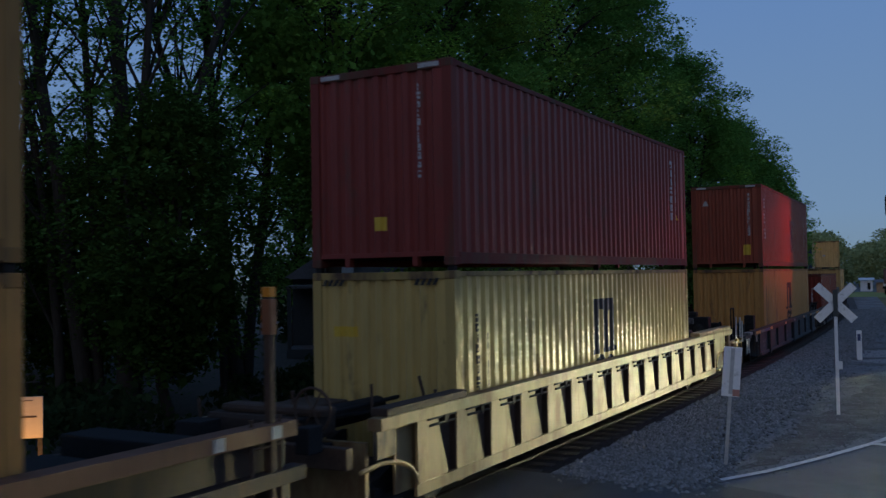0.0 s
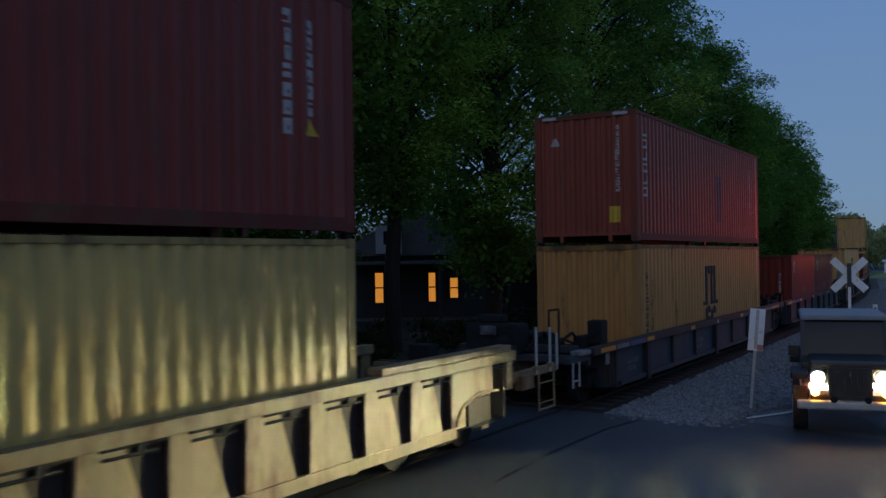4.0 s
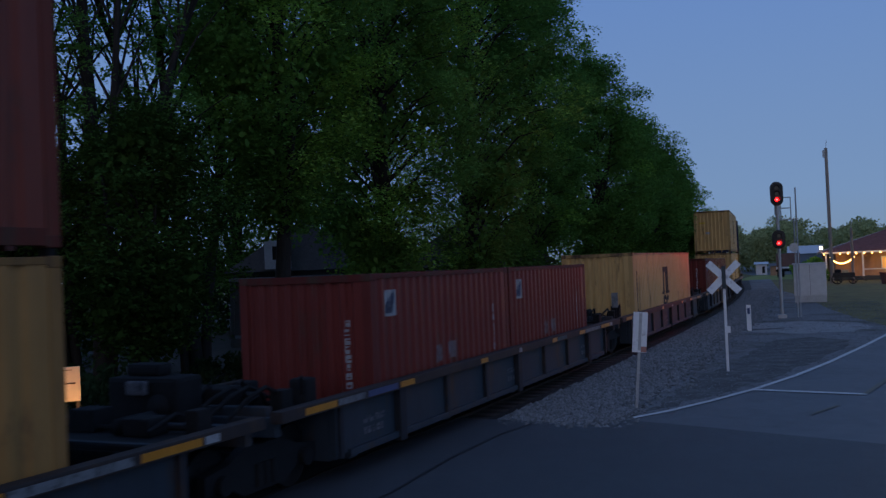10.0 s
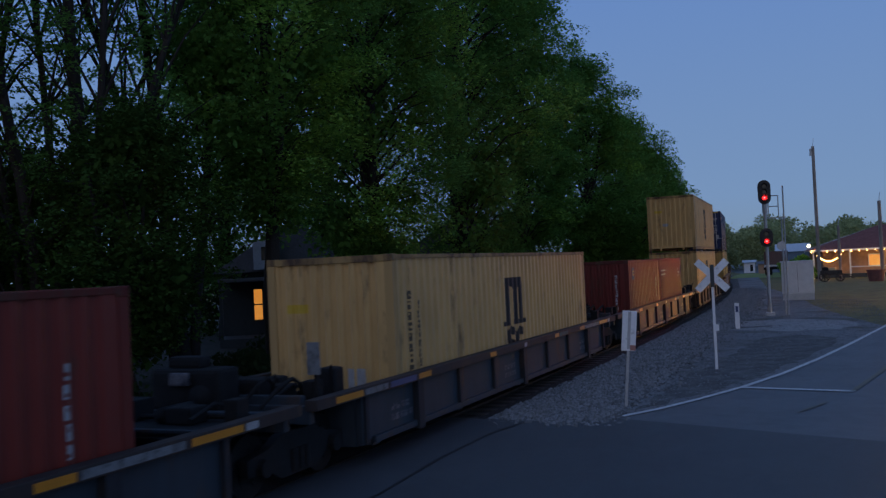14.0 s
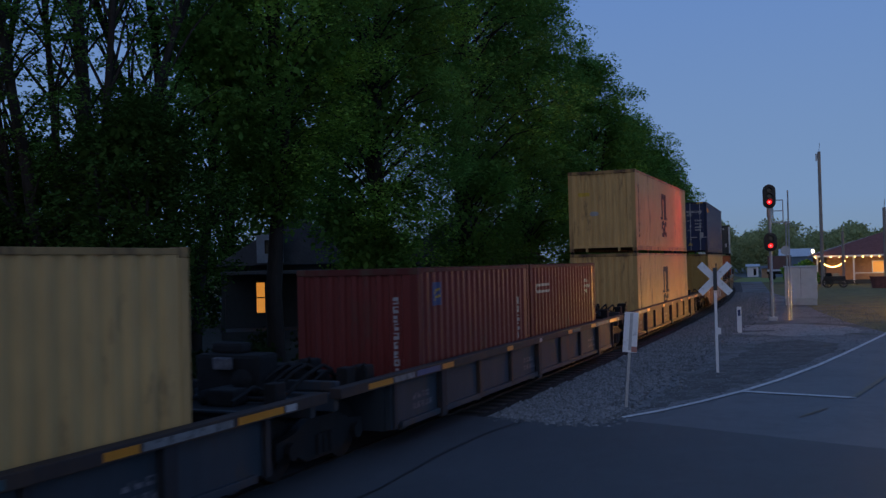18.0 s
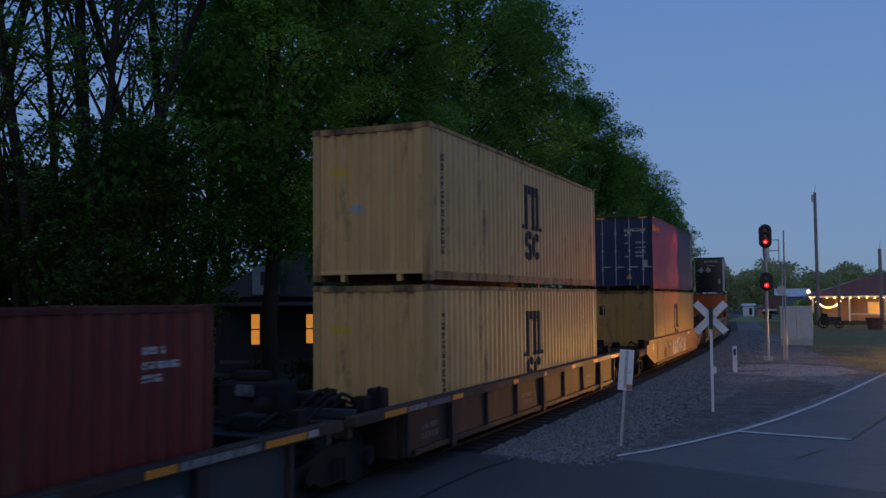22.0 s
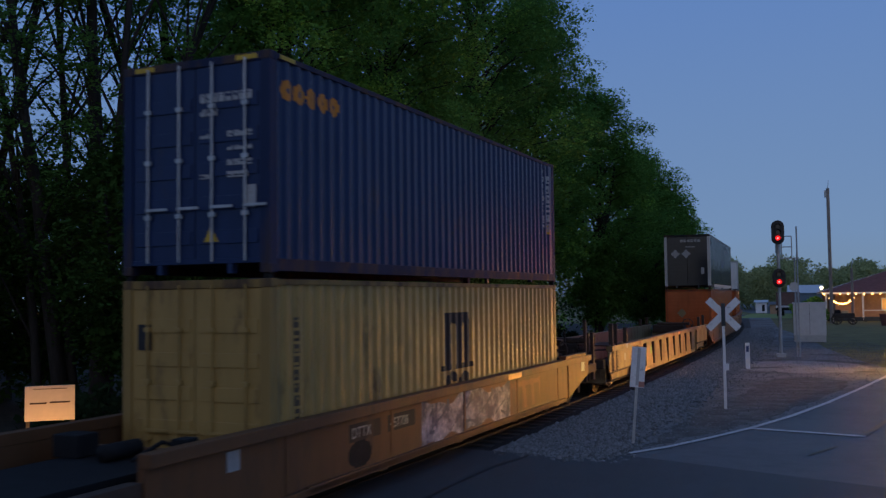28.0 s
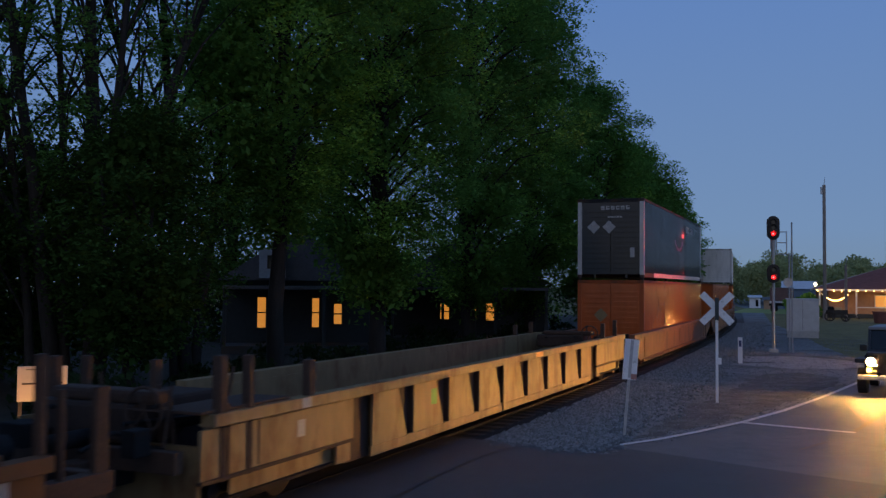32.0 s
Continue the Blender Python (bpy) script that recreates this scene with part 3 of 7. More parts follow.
def skin(c, sx, bn, bf, low, top, style, colour):
    """The outer plates of a tall-sided well: tapered plates with wedge-shaped slots between them."""
    def xs(a, b):
        return sorted((sx * a, sx * b))
    zt, zs, zb = top - 0.15, low + 0.13, low - 0.03
    if style == "ribbed":
        rights = [bn + 0.87 + 1.034 * i for i in range(16)]
        first, last, wt, wb = rights[0], bf - 0.65, 0.54, 0.26
        starts = rights
    else:
        starts = [bn + 3.9] + [bn + 5.37 + 1.49 * i for i in range(8)]
        first, last, wt, wb = starts[0], bf - 3.9, 0.60, 0.26
    for i, a in enumerate(starts):
        b = starts[i + 1] if i + 1 < len(starts) else None
        tip = (a, a - 0.03) if i else (a, a)
        bm = bmesh.new()
        if b is None:
            end = last
            pts = [(tip[1], zs), (end, zs), (end, zt), (tip[0], zt)]
            if style == "ribbed":
                # cut round over the wheels
                arc = [(a + 0.15 + 0.85 * (1 - math.cos(0.5 * math.pi * k / 6)), zs + (0.90 - zs) * math.sin(0.5 * math.pi * k / 6)) for k in range(7)]
                pts = [(tip[1], zs)] + arc + [(end + 0.05, 0.90), (end + 0.05, zt), (tip[0], zt)]
        else:
            pts = [(tip[1], zs), (b - wb, zs), (b - wt, zt), (tip[0], zt)]
        prism(bm, pts, "x", *xs(1.36, 1.40))
        part("side_plate", bm, colour, c)
        if b is not None:
            # the slot's shade is put into the dark brown of its back and flank
            part("slot_back", bbox(*xs(1.2915, 1.30), b - wt - 0.12, b + 0.03, zs - 0.1, zt), RUST_SHADE, c)
            part("slot_flank", bbox(*xs(1.295, 1.385), b - 0.035, b - 0.004, zs, zt), RUST_SHADE, c)
            if style == "ribbed":
                bm = bmesh.new()
                tube(bm, (sx * 1.43, b - 0.78, zt - 0.10), (sx * 1.43, b - 0.16, zt - 0.10), 0.018, n=6)
                box(bm, *xs(1.36, 1.45), b - 0.42, b - 0.32, zt - 0.12, zt)
                part("hook_bar", bm, DARK, c)
                part("hook_rail", bbox(*xs(1.402, 1.43), b - 0.80, b - 0.06, zt - 0.035, zt - 0.004), DARK, c)
    part("bottom_skirt", bbox(*xs(1.352, 1.394), first - 0.02, (last if style != "ribbed" else starts[-1] + 0.12), zb, zs - 0.006, 0.006), colour, c)
    if style == "ribbed":
        part("end_block", bbox(*xs(1.34, 1.40), bn - 0.04, bn + 0.36, 0.98, zt), GRIMY, c)
        part("end_block", bbox(*xs(1.34, 1.40), bf - 0.16, bf + 0.04, 0.86, zt), colour, c)
        for y0, e in ((bn + 0.85, -1), (bf - 1.72, 1)):
            bm = bmesh.new()
            pts = [Vector((sx * 1.405, y0 + e * 0.85 * (1 - math.cos(0.5 * math.pi * k / 6)), zs + (0.93 - zs) * math.sin(0.5 * math.pi * k / 6))) for k in range(7)] + [Vector((sx * 1.405, y0 + e * 1.25, 0.90))]
            stem(bm, pts, 0.03, 0.03, 6)
            part("arch_rim", bm, colour, c)
        part("valve_plate", bbox(*xs(1.28, 1.33), bf - 1.25, bf - 0.55, 0.45, 0.84, 0.02), RUST_SHADE, c)
        part("coupling_arm", bbox(*xs(1.05, 1.36), bf + 0.02, bf + 0.45, 0.92, 1.08, 0.02), colour, c)
    else:
        for a, b in ((bn - 0.2, bn + 3.3), (bf - 3.3, bf + 0.2)):
            part("end_panel", bbox(*xs(1.36, 1.40), a, b, 0.68, zt - 0.02), colour, c)
            part("end_flange", bbox(*xs(1.34, 1.42), a, b, 0.63, 0.676, 0.006), RUST_SHADE, c)
            part("panel_foot", bbox(*xs(1.34, 1.385), (b - 0.45) if a < bn else (a + 0.05), (b - 0.05) if a < bn else (a + 0.45), 0.36, 0.63, 0.008), colour, c)
        part("slot_back", bbox(*xs(1.2915, 1.30), bn + 3.2, bn + 3.95, zb, zt), RUST_SHADE, c)
        part("slot_back", bbox(*xs(1.2915, 1.30), bf - 3.95, bf - 3.2, zb, zt), RUST_SHADE, c)
        part("stake", bbox(*xs(1.40, 1.43), bn + 9.65, bn + 9.80, zb + 0.02, zt, 0.006), colour, c)
        part("end_seam", bbox(*xs(1.402, 1.408), bn + 0.9, bn + 0.93, 0.70, zt - 0.03), RUST_SHADE, c)


def well_car(near, far, body_near, body_far, colour, label, style, top=1.2, low=0.30, group="railcars of the stack train", trucks=(True, True), deck=1.02):
    """A well car. Ends at near and far, the well's sides from body_near to body_far (at 0 s)."""
    c = thing("well_car", label, "railcar", group)
    mid = (near + far) / 2
    n, f, bn, bf = near - mid, far - mid, body_near - mid, body_far - mid
    # how far a plain car's side runs on over its ends
    arm = min(1.87, bn - n - 0.12, f - bf - 0.12)
    for sx in (-1, 1):
        def xs(a, b):
            return sorted((sx * a, sx * b))
        # top chord, runs over the whole car
        deep = style in ("ribbed", "tapered")
        wide = 1.47 if deep else 1.46
        full = style == "posts"
        # the far side starts behind the end platform
        short = 2.9 if deep and sx < 0 else 0.0
        part("top_chord", bbox(*xs(1.27, wide), (n + 0.12) if full else (bn + short - (0.05 if deep else arm)), (f - 0.12) if full else (bf + (0.05 if deep else arm)), top - 0.15, top, 0.012), CAR_CHORD if full else colour, c)
        part("side_web", bbox(*(xs(1.26, 1.29) if deep else xs(1.30, 1.335)), bn + (0.5 if deep else 0.02), bf - (0.5 if deep else 0.02), low + 0.06, top - 0.14), colour, c)
        if deep:
            skin(c, sx, bn, bf, low, top, style, colour)
        else:
            part("bottom_sill", bbox(*xs(1.24, 1.40), bn + 0.3, bf - 0.3, low, low + 0.10, 0.012), colour, c)
        ln = bf - bn
        if style == "posts":
            count = 9
            for i in range(count):
                y = bn + 0.06 + (ln - 0.12) * i / (count - 1)
                big = i in (1, count // 2, count - 2)
                part("side_post", bbox(*xs(1.335, 1.44 if big else 1.40), y - (0.11 if big else 0.05), y + (0.11 if big else 0.05), low - (0.05 if big else -0.02), top - 0.145, 0.008), CAR_POST, c)
        elif style == "plain":
            part("lower_flange", bbox(*xs(1.335, 1.40), bn + 1.2, bf - 1.2, low + 0.02, low + 0.12, 0.01), colour, c)
            for i in range(5):
                y = bn + 0.8 + (ln - 1.6) * i / 4
                part("seam_strip", bbox(*xs(1.335, 1.345), y - 0.05, y + 0.05, low + 0.12, top - 0.15), colour, c)
        # sloped shoulders down from the end platforms
        for e, y0 in ((-1, bn), (1, bf)):
            end = n if e < 0 else f
            if deep:
                continue
            if full:
                part("end_web", bbox(*xs(1.26, 1.36), *sorted((y0, y0 + e * 0.05)), low + 0.02, top - 0.15), colour, c)
                continue
            bm = bmesh.new()
            prism(bm, [(y0, low + 0.05), (y0, top - 0.15), (y0 + e * (arm - 0.02), top - 0.15), (y0 + e * (arm - 0.02), 0.82), (y0 + e * arm * 0.8, 0.74)], "x", *xs(1.26, 1.36))
            part("shoulder_plate", bm, colour, c)
            a, b = sorted((y0 + e * arm, end - e * 0.05))
            part("end_sill", bbox(*xs(1.16, 1.34), a, b, deck - 0.20, deck + 0.02, 0.012), RUST, c)
    # well floor and its cross bearers
    part("well_floor", bbox(-1.25, 1.25, bn, bf, low - 0.02, low + 0.02), DARK, c)
    for i in range(5):
        y = bn + 0.6 + (bf - bn - 1.2) * i / 4
        part("cross_bearer", bbox(-1.25, 1.25, y - 0.12, y + 0.12, low - 0.08, low - 0.02), colour, c)
    for e, y0, end, tr in ((-1, bn, n, trucks[0]), (1, bf, f, trucks[1])):
        a, b = sorted((y0, y0 + e * 0.08))
        part("well_bulkhead", bbox(-1.25, 1.25, a, b, low, deck + 0.02), colour, c)
        a, b = sorted((y0, end - e * 0.3))
        pw = 1.12 if style == "posts" else 0.8
        part("end_platform", bbox(-pw, pw, a, b, deck - 0.08, deck, 0.01), DARK, c)
        part("centre_sill", bbox(-0.35, 0.35, a, b, deck - 0.45, deck - 0.08), DARK, c)
        a, b = sorted((end - e * 0.3, end + e * 0.1))
        part("coupler", bbox(-0.16, 0.16, a, b, deck - 0.42, deck - 0.14, 0.03), RUST, c)
        part("end_crossbeam", bbox(-1.30, 1.30, *sorted((end - e * 0.32, end - e * 0.18)), deck - 0.22, deck + 0.03, 0.015), colour if style == "posts" else RUST, c)
        # brake gear on the platform
        k = y0 + e * 0.75
        part("valve_box", bbox(-0.9, -0.5, k - 0.18, k + 0.18, deck, deck + 0.28, 0.02), DARK, c)
        part("air_tank", tube(bmesh.new(), (0.0, k - 0.3, deck + 0.11), (0.0, k + 0.3, deck + 0.11), 0.10, n=14), DARK, c, smooth=True)
        bm = bmesh.new()
        tube(bm, (0.55, k - 0.4, deck + 0.08), (0.55, k + 0.1, deck + 0.22), 0.025, n=6)
        tube(bm, (0.55, k + 0.1, deck + 0.22), (0.75, k + 0.45, deck + 0.05), 0.025, n=6)
        part("brake_hose", bm, DARK, c)
        part("locking_bracket", bbox(0.86, 1.06, k - 0.13, k + 0.13, deck, deck + 0.30, 0.02), DARK, c)
        if tr:
            truck(c, end - e * (2.0 if tr == "own" else 0.3))
    MOVES.append((c, near, far, 0.0))
    c["mid"] = mid
    return c


def strip(c, s0, s1, z0, z1, material, name="reflector_strip", proud=1.4625):
    """A flat piece on the outer face of a car's chord, from s0 to s1 (at 0 s)."""
    m = c["mid"]
    part(name, bbox(proud - 0.004, proud, s0 - m, s1 - m, z0, z1), material, c)


def shape_on_car(c, name, shape, material, x):
    """Paint on a car's flat side: u in metres along the train from the car's middle."""
    inside, (u0, u1, z0, z1) = shape
    verts, faces = [], []
    us = np.linspace(u0, u1, max(2, int((u1 - u0) / 0.03) + 1)).tolist()
    for a, b in zip(us, us[1:]):
        for za, zb in runs(inside, (a + b) / 2, z0, z1):
            k = len(verts)
            verts += [(x, a, za), (x, b, za), (x, b, zb), (x, a, zb)]
            faces.append((k, k + 1, k + 2, k + 3))
    if faces:
        o = part(name, from_arrays(name, verts, faces, material), None, c)
        if "block" in name or "spray" in name:
            o["kind"] = "stuff"


GA = "containers of the stack train"
LOW, UPP, HC, STD = 0.28, 3.25, 2.896, 2.591

CAR_RAIL = paint("rust_brown_rail_paint", (0.125, 0.062, 0.040), 0.5, 0.7)


def end_gear(car, s0, s1, deck, seed, high=0.5):
    """Grimy brake gear, rods and posts over a car's end platform."""
    r = random.Random(seed)
    a, b = s0 - car["mid"], s1 - car["mid"]
    part("gear_housing", bbox(-0.95, 0.55, a + 0.25, a + 0.95, deck, deck + high * 0.75, 0.06), RUST_SHADE, car)
    part("gear_cover", bbox(-0.75, 0.80, a + 0.30, a + 0.62, deck + high * 0.75, deck + high, 0.05), RUST, car)
    part("brake_cylinder", tube(bmesh.new(), (0.2, a + 1.1, deck + 0.16), (0.2, b - 0.2, deck + 0.16), 0.15, n=16), DARK, car, smooth=True)
    part("gear_housing", bbox(-1.0, -0.2, a + 1.2, b - 0.3, deck, deck + high * 0.6, 0.05), RUST_SHADE, car)
    ring = bmesh.new()
    for k in range(18):
        p, q = 2 * math.pi * k / 18, 2 * math.pi * (k + 1) / 18
        tube(ring, (0.75 + 0.26 * math.cos(p), a + 0.2, deck + 0.42 + 0.26 * math.sin(p)), (0.75 + 0.26 * math.cos(q), a + 0.2, deck + 0.42 + 0.26 * math.sin(q)), 0.02, n=6, caps=False)
    for k in range(3):
        p = 2 * math.pi * k / 6
        tube(ring, (0.75 - 0.26 * math.cos(p), a + 0.2, deck + 0.42 - 0.26 * math.sin(p)), (0.75 + 0.26 * math.cos(p), a + 0.2, deck + 0.42 + 0.26 * math.sin(p)), 0.012, n=5, caps=False)
    part("hand_wheel", ring, RUST, car)
    for k in range(5):
        x, y = r.uniform(-1.1, 1.15), r.uniform(a + 0.2, b - 0.1)
        part("gear_rod", tube(bmesh.new(), (x, y, deck), (x + r.uniform(-0.1, 0.1), y + r.uniform(-0.15, 0.15), deck + r.uniform(0.35, high + 0.25)), 0.022, n=6), RUST, car)
    for k in range(3):
        x = r.uniform(-0.9, 0.6)
        part("air_pipe", tube(bmesh.new(), (x, a + 0.1, deck + r.uniform(0.1, 0.4)), (x + r.uniform(-0.3, 0.3), b, deck + r.uniform(0.08, 0.3)), 0.03, n=7), DARK, car)


def joint_gear(car, body, deck, seed):
    """What stands on the platform before a well: brake stand, valve cases, lock housings, hoses."""
    r = random.Random(seed)
    b = body - car["mid"]
    for u in (-0.98, 0.02, 0.98):
        h = r.uniform(0.26, 0.44)
        part("lock_housing", bbox(u - 0.14, u + 0.14, b - 0.40, b - 0.10, deck, deck + h, 0.05), DARK, car)
        part("lock_lever", tube(bmesh.new(), (u + 0.1, b - 0.44, deck + 0.2), (u + 0.22, b - 0.62, deck + h + 0.06), 0.022, n=6), DARK, car)
    part("brake_stand", bbox(-1.0, 0.15, b - 1.85, b - 1.35, deck, deck + 0.58, 0.06), DARK, car)
    part("stand_top", bbox(-0.8, -0.25, b - 1.72, b - 1.45, deck + 0.58, deck + 0.74, 0.05), DARK, car)
    part("stand_lamp", bbox(-0.62, -0.30, b - 1.95, b - 1.86, deck + 0.36, deck + 0.54, 0.03), STENCIL, car, "pale dull box")
    part("reservoir", tube(bmesh.new(), (-0.15, b - 1.9, deck + 0.2), (-0.15, b - 0.9, deck + 0.2), 0.17, n=14), DARK, car, smooth=True)
    part("cover_plate", bbox(-0.5, 0.35, b - 1.2, b - 0.75, deck, deck + 0.36, 0.05), DARK, car)
    part("cross_beam", bbox(-1.1, 1.1, b - 1.32, b - 1.18, deck + 0.004, deck + 0.15, 0.02), CAR_BLUE, car)
    for k in range(4):
        x = r.uniform(-0.9, 0.9)
        y0, y1 = b - r.uniform(1.5, 2.1), b - r.uniform(0.5, 0.9)
        bm = bmesh.new()
        pts = [Vector((x + 0.2 * math.sin(3 * t), y0 + (y1 - y0) * t, deck + 0.05 + 0.34 * math.sin(math.pi * t))) for t in (0, 0.25, 0.5, 0.75, 1)]
        for p, q in zip(pts, pts[1:]):
            tube(bm, p, q, 0.028, n=6, caps=False)
        part("air_hose", bm, DARK, car)


# the car that is leaving, tan boxes on brown
car_a = well_car(-9.0, 10.9, -6.5, 9.3, CAR_BROWN, "rust-brown well car with a ladder at its end", "posts", 1.2, 0.3, trucks=("own", "own"))
m = car_a["mid"]
part("corner_upright", bbox(1.36, 1.44, 10.26 - m, 10.34 - m, 0.4, 2.92, 0.008), RUST, car_a)
part("rusty_sleeve", bbox(1.345, 1.455, 10.245 - m, 10.355 - m, 2.55, 2.90, 0.008), CAR_RUST, car_a)
part("amber_tip", bbox(1.35, 1.45, 10.25 - m, 10.35 - m, 2.92, 3.02, 0.008), AMBER, car_a)
part("rust_cap_rail", bbox(1.26, 1.50, -8.8 - m, 10.6 - m, 1.52, 1.68, 0.012), CAR_RAIL, car_a)
part("upper_web", bbox(1.30, 1.33, -8.8 - m, 10.6 - m, 1.204, 1.518), CAR_BROWN, car_a)
for q in (4.2, 6.6, 9.4, 10.2):
    part("rail_plate", bbox(1.502, 1.512, q - m, q + 0.14 - m, 1.54, 1.66), INK_WHITE, car_a)
for q, h, w in ((9.9, 0.5, 0.5), (9.1, 0.32, 0.8), (8.3, 0.42, 0.4)):
    part("deck_box", bbox(-0.9, 0.7, q - w / 2 - m, q + w / 2 - m, 1.02, 1.02 + h, 0.03), DARK, car_a)
ladder(car_a, 1.42, 10.00 - m, 0.35, 1.75, RUST)
container(-4.5, LOW, 12.192, HC, C_OCHRE, "tan corrugated container in a brown well car", GA)
container(-4.5, UPP, 12.192, HC, C_OCHRE, "tan corrugated container stacked on another", GA)
# cream car with pressed posts
car_b = well_car(11.5, 30.9, 12.2, 30.4, CAR_TAN, "cream well car with tapered pressed side posts and rust stains", "ribbed", 1.46, 0.40, trucks=("own", "own"), deck=1.15)
b_low = container(14.4, LOW, 12.192, HC, C_SAND, "tan corrugated container with a large black shipping mark", GA)
b_up = container(14.4, UPP, 12.192, HC, C_RED, "oxide-red corrugated container stacked on a tan one", GA)
end_gear(car_b, 11.6, 14.2, 1.15, 2, 0.42)
stamp(b_low, "shipping_mark", arches(-0.1, 2.42, 1.20), INK)
number_column(b_low, -5.45, -5.35, 0.35, 2.3, 13, INK_SOFT, 1)
number_column(b_low, -5.1, -5.0, 0.5, 2.0, 11, INK_SOFT, 2)
stamp(b_low, "hazard_plate", rect(-0.85, -0.45, 1.95, 2.1), INK_YELLOW, "lead")
number_column(b_up, 0.62, 0.70, 1.25, 2.6, 11, INK_WHITE, 3, "lead")
stamp(b_up, "yellow_plate", rect(-0.12, 0.08, 0.52, 0.72), INK_YELLOW, "lead")
number_column(b_up, 4.82, 4.95, 1.1, 2.55, 7, INK_WHITE, 4)
number_column(b_up, 5.22, 5.36, 1.35, 2.5, 6, INK_WHITE, 5)
stamp(b_up, "warning_triangle", triangle(5.3, 1.12, 0.2), INK_YELLOW)
corner_tapes(b_up, HC, INK_WHITE)
for u0 in (-0.98, 0.62):
    for k in range(4):
        stamp(b_low, "hazard_bar", (lambda u, z, a=u0 + 0.1 * k: abs(u - a - 0.5 * (z - 2.75)) < 0.03, (u0 + 0.1 * k - 0.06, u0 + 0.1 * k + 0.08, 2.70, 2.79)), INK, "door")
# five joined blue-grey units
FADED = mat("faded_pale_marking", (0.17, 0.125, 0.125), rough=0.7, var=0.35, scale=6, dirt=(0.15, 0.03, 0.024), dirt_amount=0.7, dirt_scale=9)
STENCIL = mat("faded_stencil", (0.13, 0.12, 0.13), rough=0.7, var=0.4, scale=5, dirt=(0.04, 0.04, 0.05), dirt_amount=0.9, dirt_scale=7)
for q0, q1 in ((26.8, 30.3), (12.3, 14.3)):
    part("chord_cover", bbox(1.22, 1.46, q0 - car_b["mid"], q1 - car_b["mid"], 1.462, 1.56, 0.015), CAR_TAN if q0 > 20 else RUST_SHADE, car_b)
UNITS = [("c", 33.6, 52.1, 35.0, 50.6), ("d", 52.2, 70.3, 53.8, 68.7), ("e", 70.4, 88.3, 72.0, 86.9), ("f", 88.4, 106.6, 90.3, 105.3), ("g", 106.7, 126.3, 108.7, 123.8)]
unit = {}
for key, a, b, ba, bb in UNITS:
    unit[key] = well_car(a, b, ba, bb, CAR_BLUE if key != "g" else CAR_BROWN, "grimy blue-grey articulated well car with amber reflectors" if key != "g" else "grimy brown end unit of an articulated well car", "posts", 1.2, 0.30,
                         trucks=("own" if key == "c" else True, "own" if key == "g" else False), deck=1.08)
    w = bb - ba
    for p0, p1, mt in ((-0.95, -0.15, AMBER), (-0.1, 0.65, WORN_WHITE), (0.75, 1.7, INK_BLUE), (1.8, 2.3, AMBER), (5.2, 5.55, AMBER), (w / 2 - 0.08, w / 2 + 0.08, INK_WHITE), (w - 5.2, w - 4.85, AMBER),
                       (w - 4.8, w - 4.05, TEAL), (w - 2.9, w - 2.4, AMBER), (w - 2.35, w - 0.85, WORN_WHITE), (w - 0.75, w + 0.2, AMBER), (w + 0.25, w + 0.5, INK_WHITE)):
        strip(unit[key], ba + p0, ba + p1, 1.075, 1.165, mt)
    for q in (ba - 0.6, bb + 0.6):
        part("valve_case", bbox(0.1, 0.5, q - 0.18 - unit[key]["mid"], q + 0.18 - unit[key]["mid"], 1.08, 1.30, 0.03), DARK, unit[key])
        part("deck_pipe", tube(bmesh.new(), (-1.0, q - unit[key]["mid"], 1.14), (1.0, q + 0.25 - unit[key]["mid"], 1.14), 0.035, n=8), DARK, unit[key])
    joint_gear(unit[key], ba, 1.08, ord(key))
    rnd = random.Random(key)
    for i in range(3):
        q = ba + 0.9 + i * 5.6 + rnd.uniform(-0.5, 0.5)
        u = q - unit[key]["mid"]
        sh = bars([(u, u + rnd.uniform(0.5, 0.9), 0.52, 0.62, 5, False), (u, u + 0.7, 0.68, 0.78, 4, False)], i, 0.7)
        shape_on_car(unit[key], "stencil_block", (sh, (u, u + 0.9, 0.5, 0.8)), STENCIL, 1.3385)
m = unit["c"]["mid"]
part("end_bar", bbox(1.24, 1.36, 32.75 - m, 33.75 - m, 0.98, 1.10, 0.015), CAR_BLUE, unit["c"])
part("end_tie", bbox(-1.2, 1.3, 33.3 - m, 33.55 - m, 0.95, 1.075, 0.015), CAR_BLUE, unit["c"])
part("pale_casting", bbox(1.20, 1.44, 33.15 - m, 33.62 - m, 1.10, 1.19, 0.03), WORN_WHITE, unit["c"])
part("end_bracket", bbox(1.342, 1.37, 34.55 - m, 34.75 - m, 0.80, 1.05, 0.01), WORN_WHITE, unit["c"])
part("lock_housing", bbox(1.0, 1.3, 34.5 - m, 34.86 - m, 1.20, 1.66, 0.03), DARK, unit["c"])
for q in (32.9, 33.35):
    part("hand_rod", tube(bmesh.new(), (0.9, q - m, 0.95), (0.9, q - m, 1.95), 0.022, n=6), DARK, unit["c"])
part("hand_rod", tube(bmesh.new(), (0.9, 32.9 - m, 1.94), (0.9, 33.35 - m, 1.94), 0.022, n=6), DARK, unit["c"])
ladder(unit["c"], 1.38, 32.85 - m, 0.55, 1.0, GALV, 0.30)
m = car_b["mid"]
part("step_bracket", bbox(1.22, 1.36, 30.85 - m, 32.25 - m, 0.95, 1.07, 0.015), CAR_TAN, car_b)
part("end_bracket", bbox(1.28, 1.44, 30.72 - m, 31.15 - m, 0.78, 1.02, 0.02), CAR_TAN, car_b)
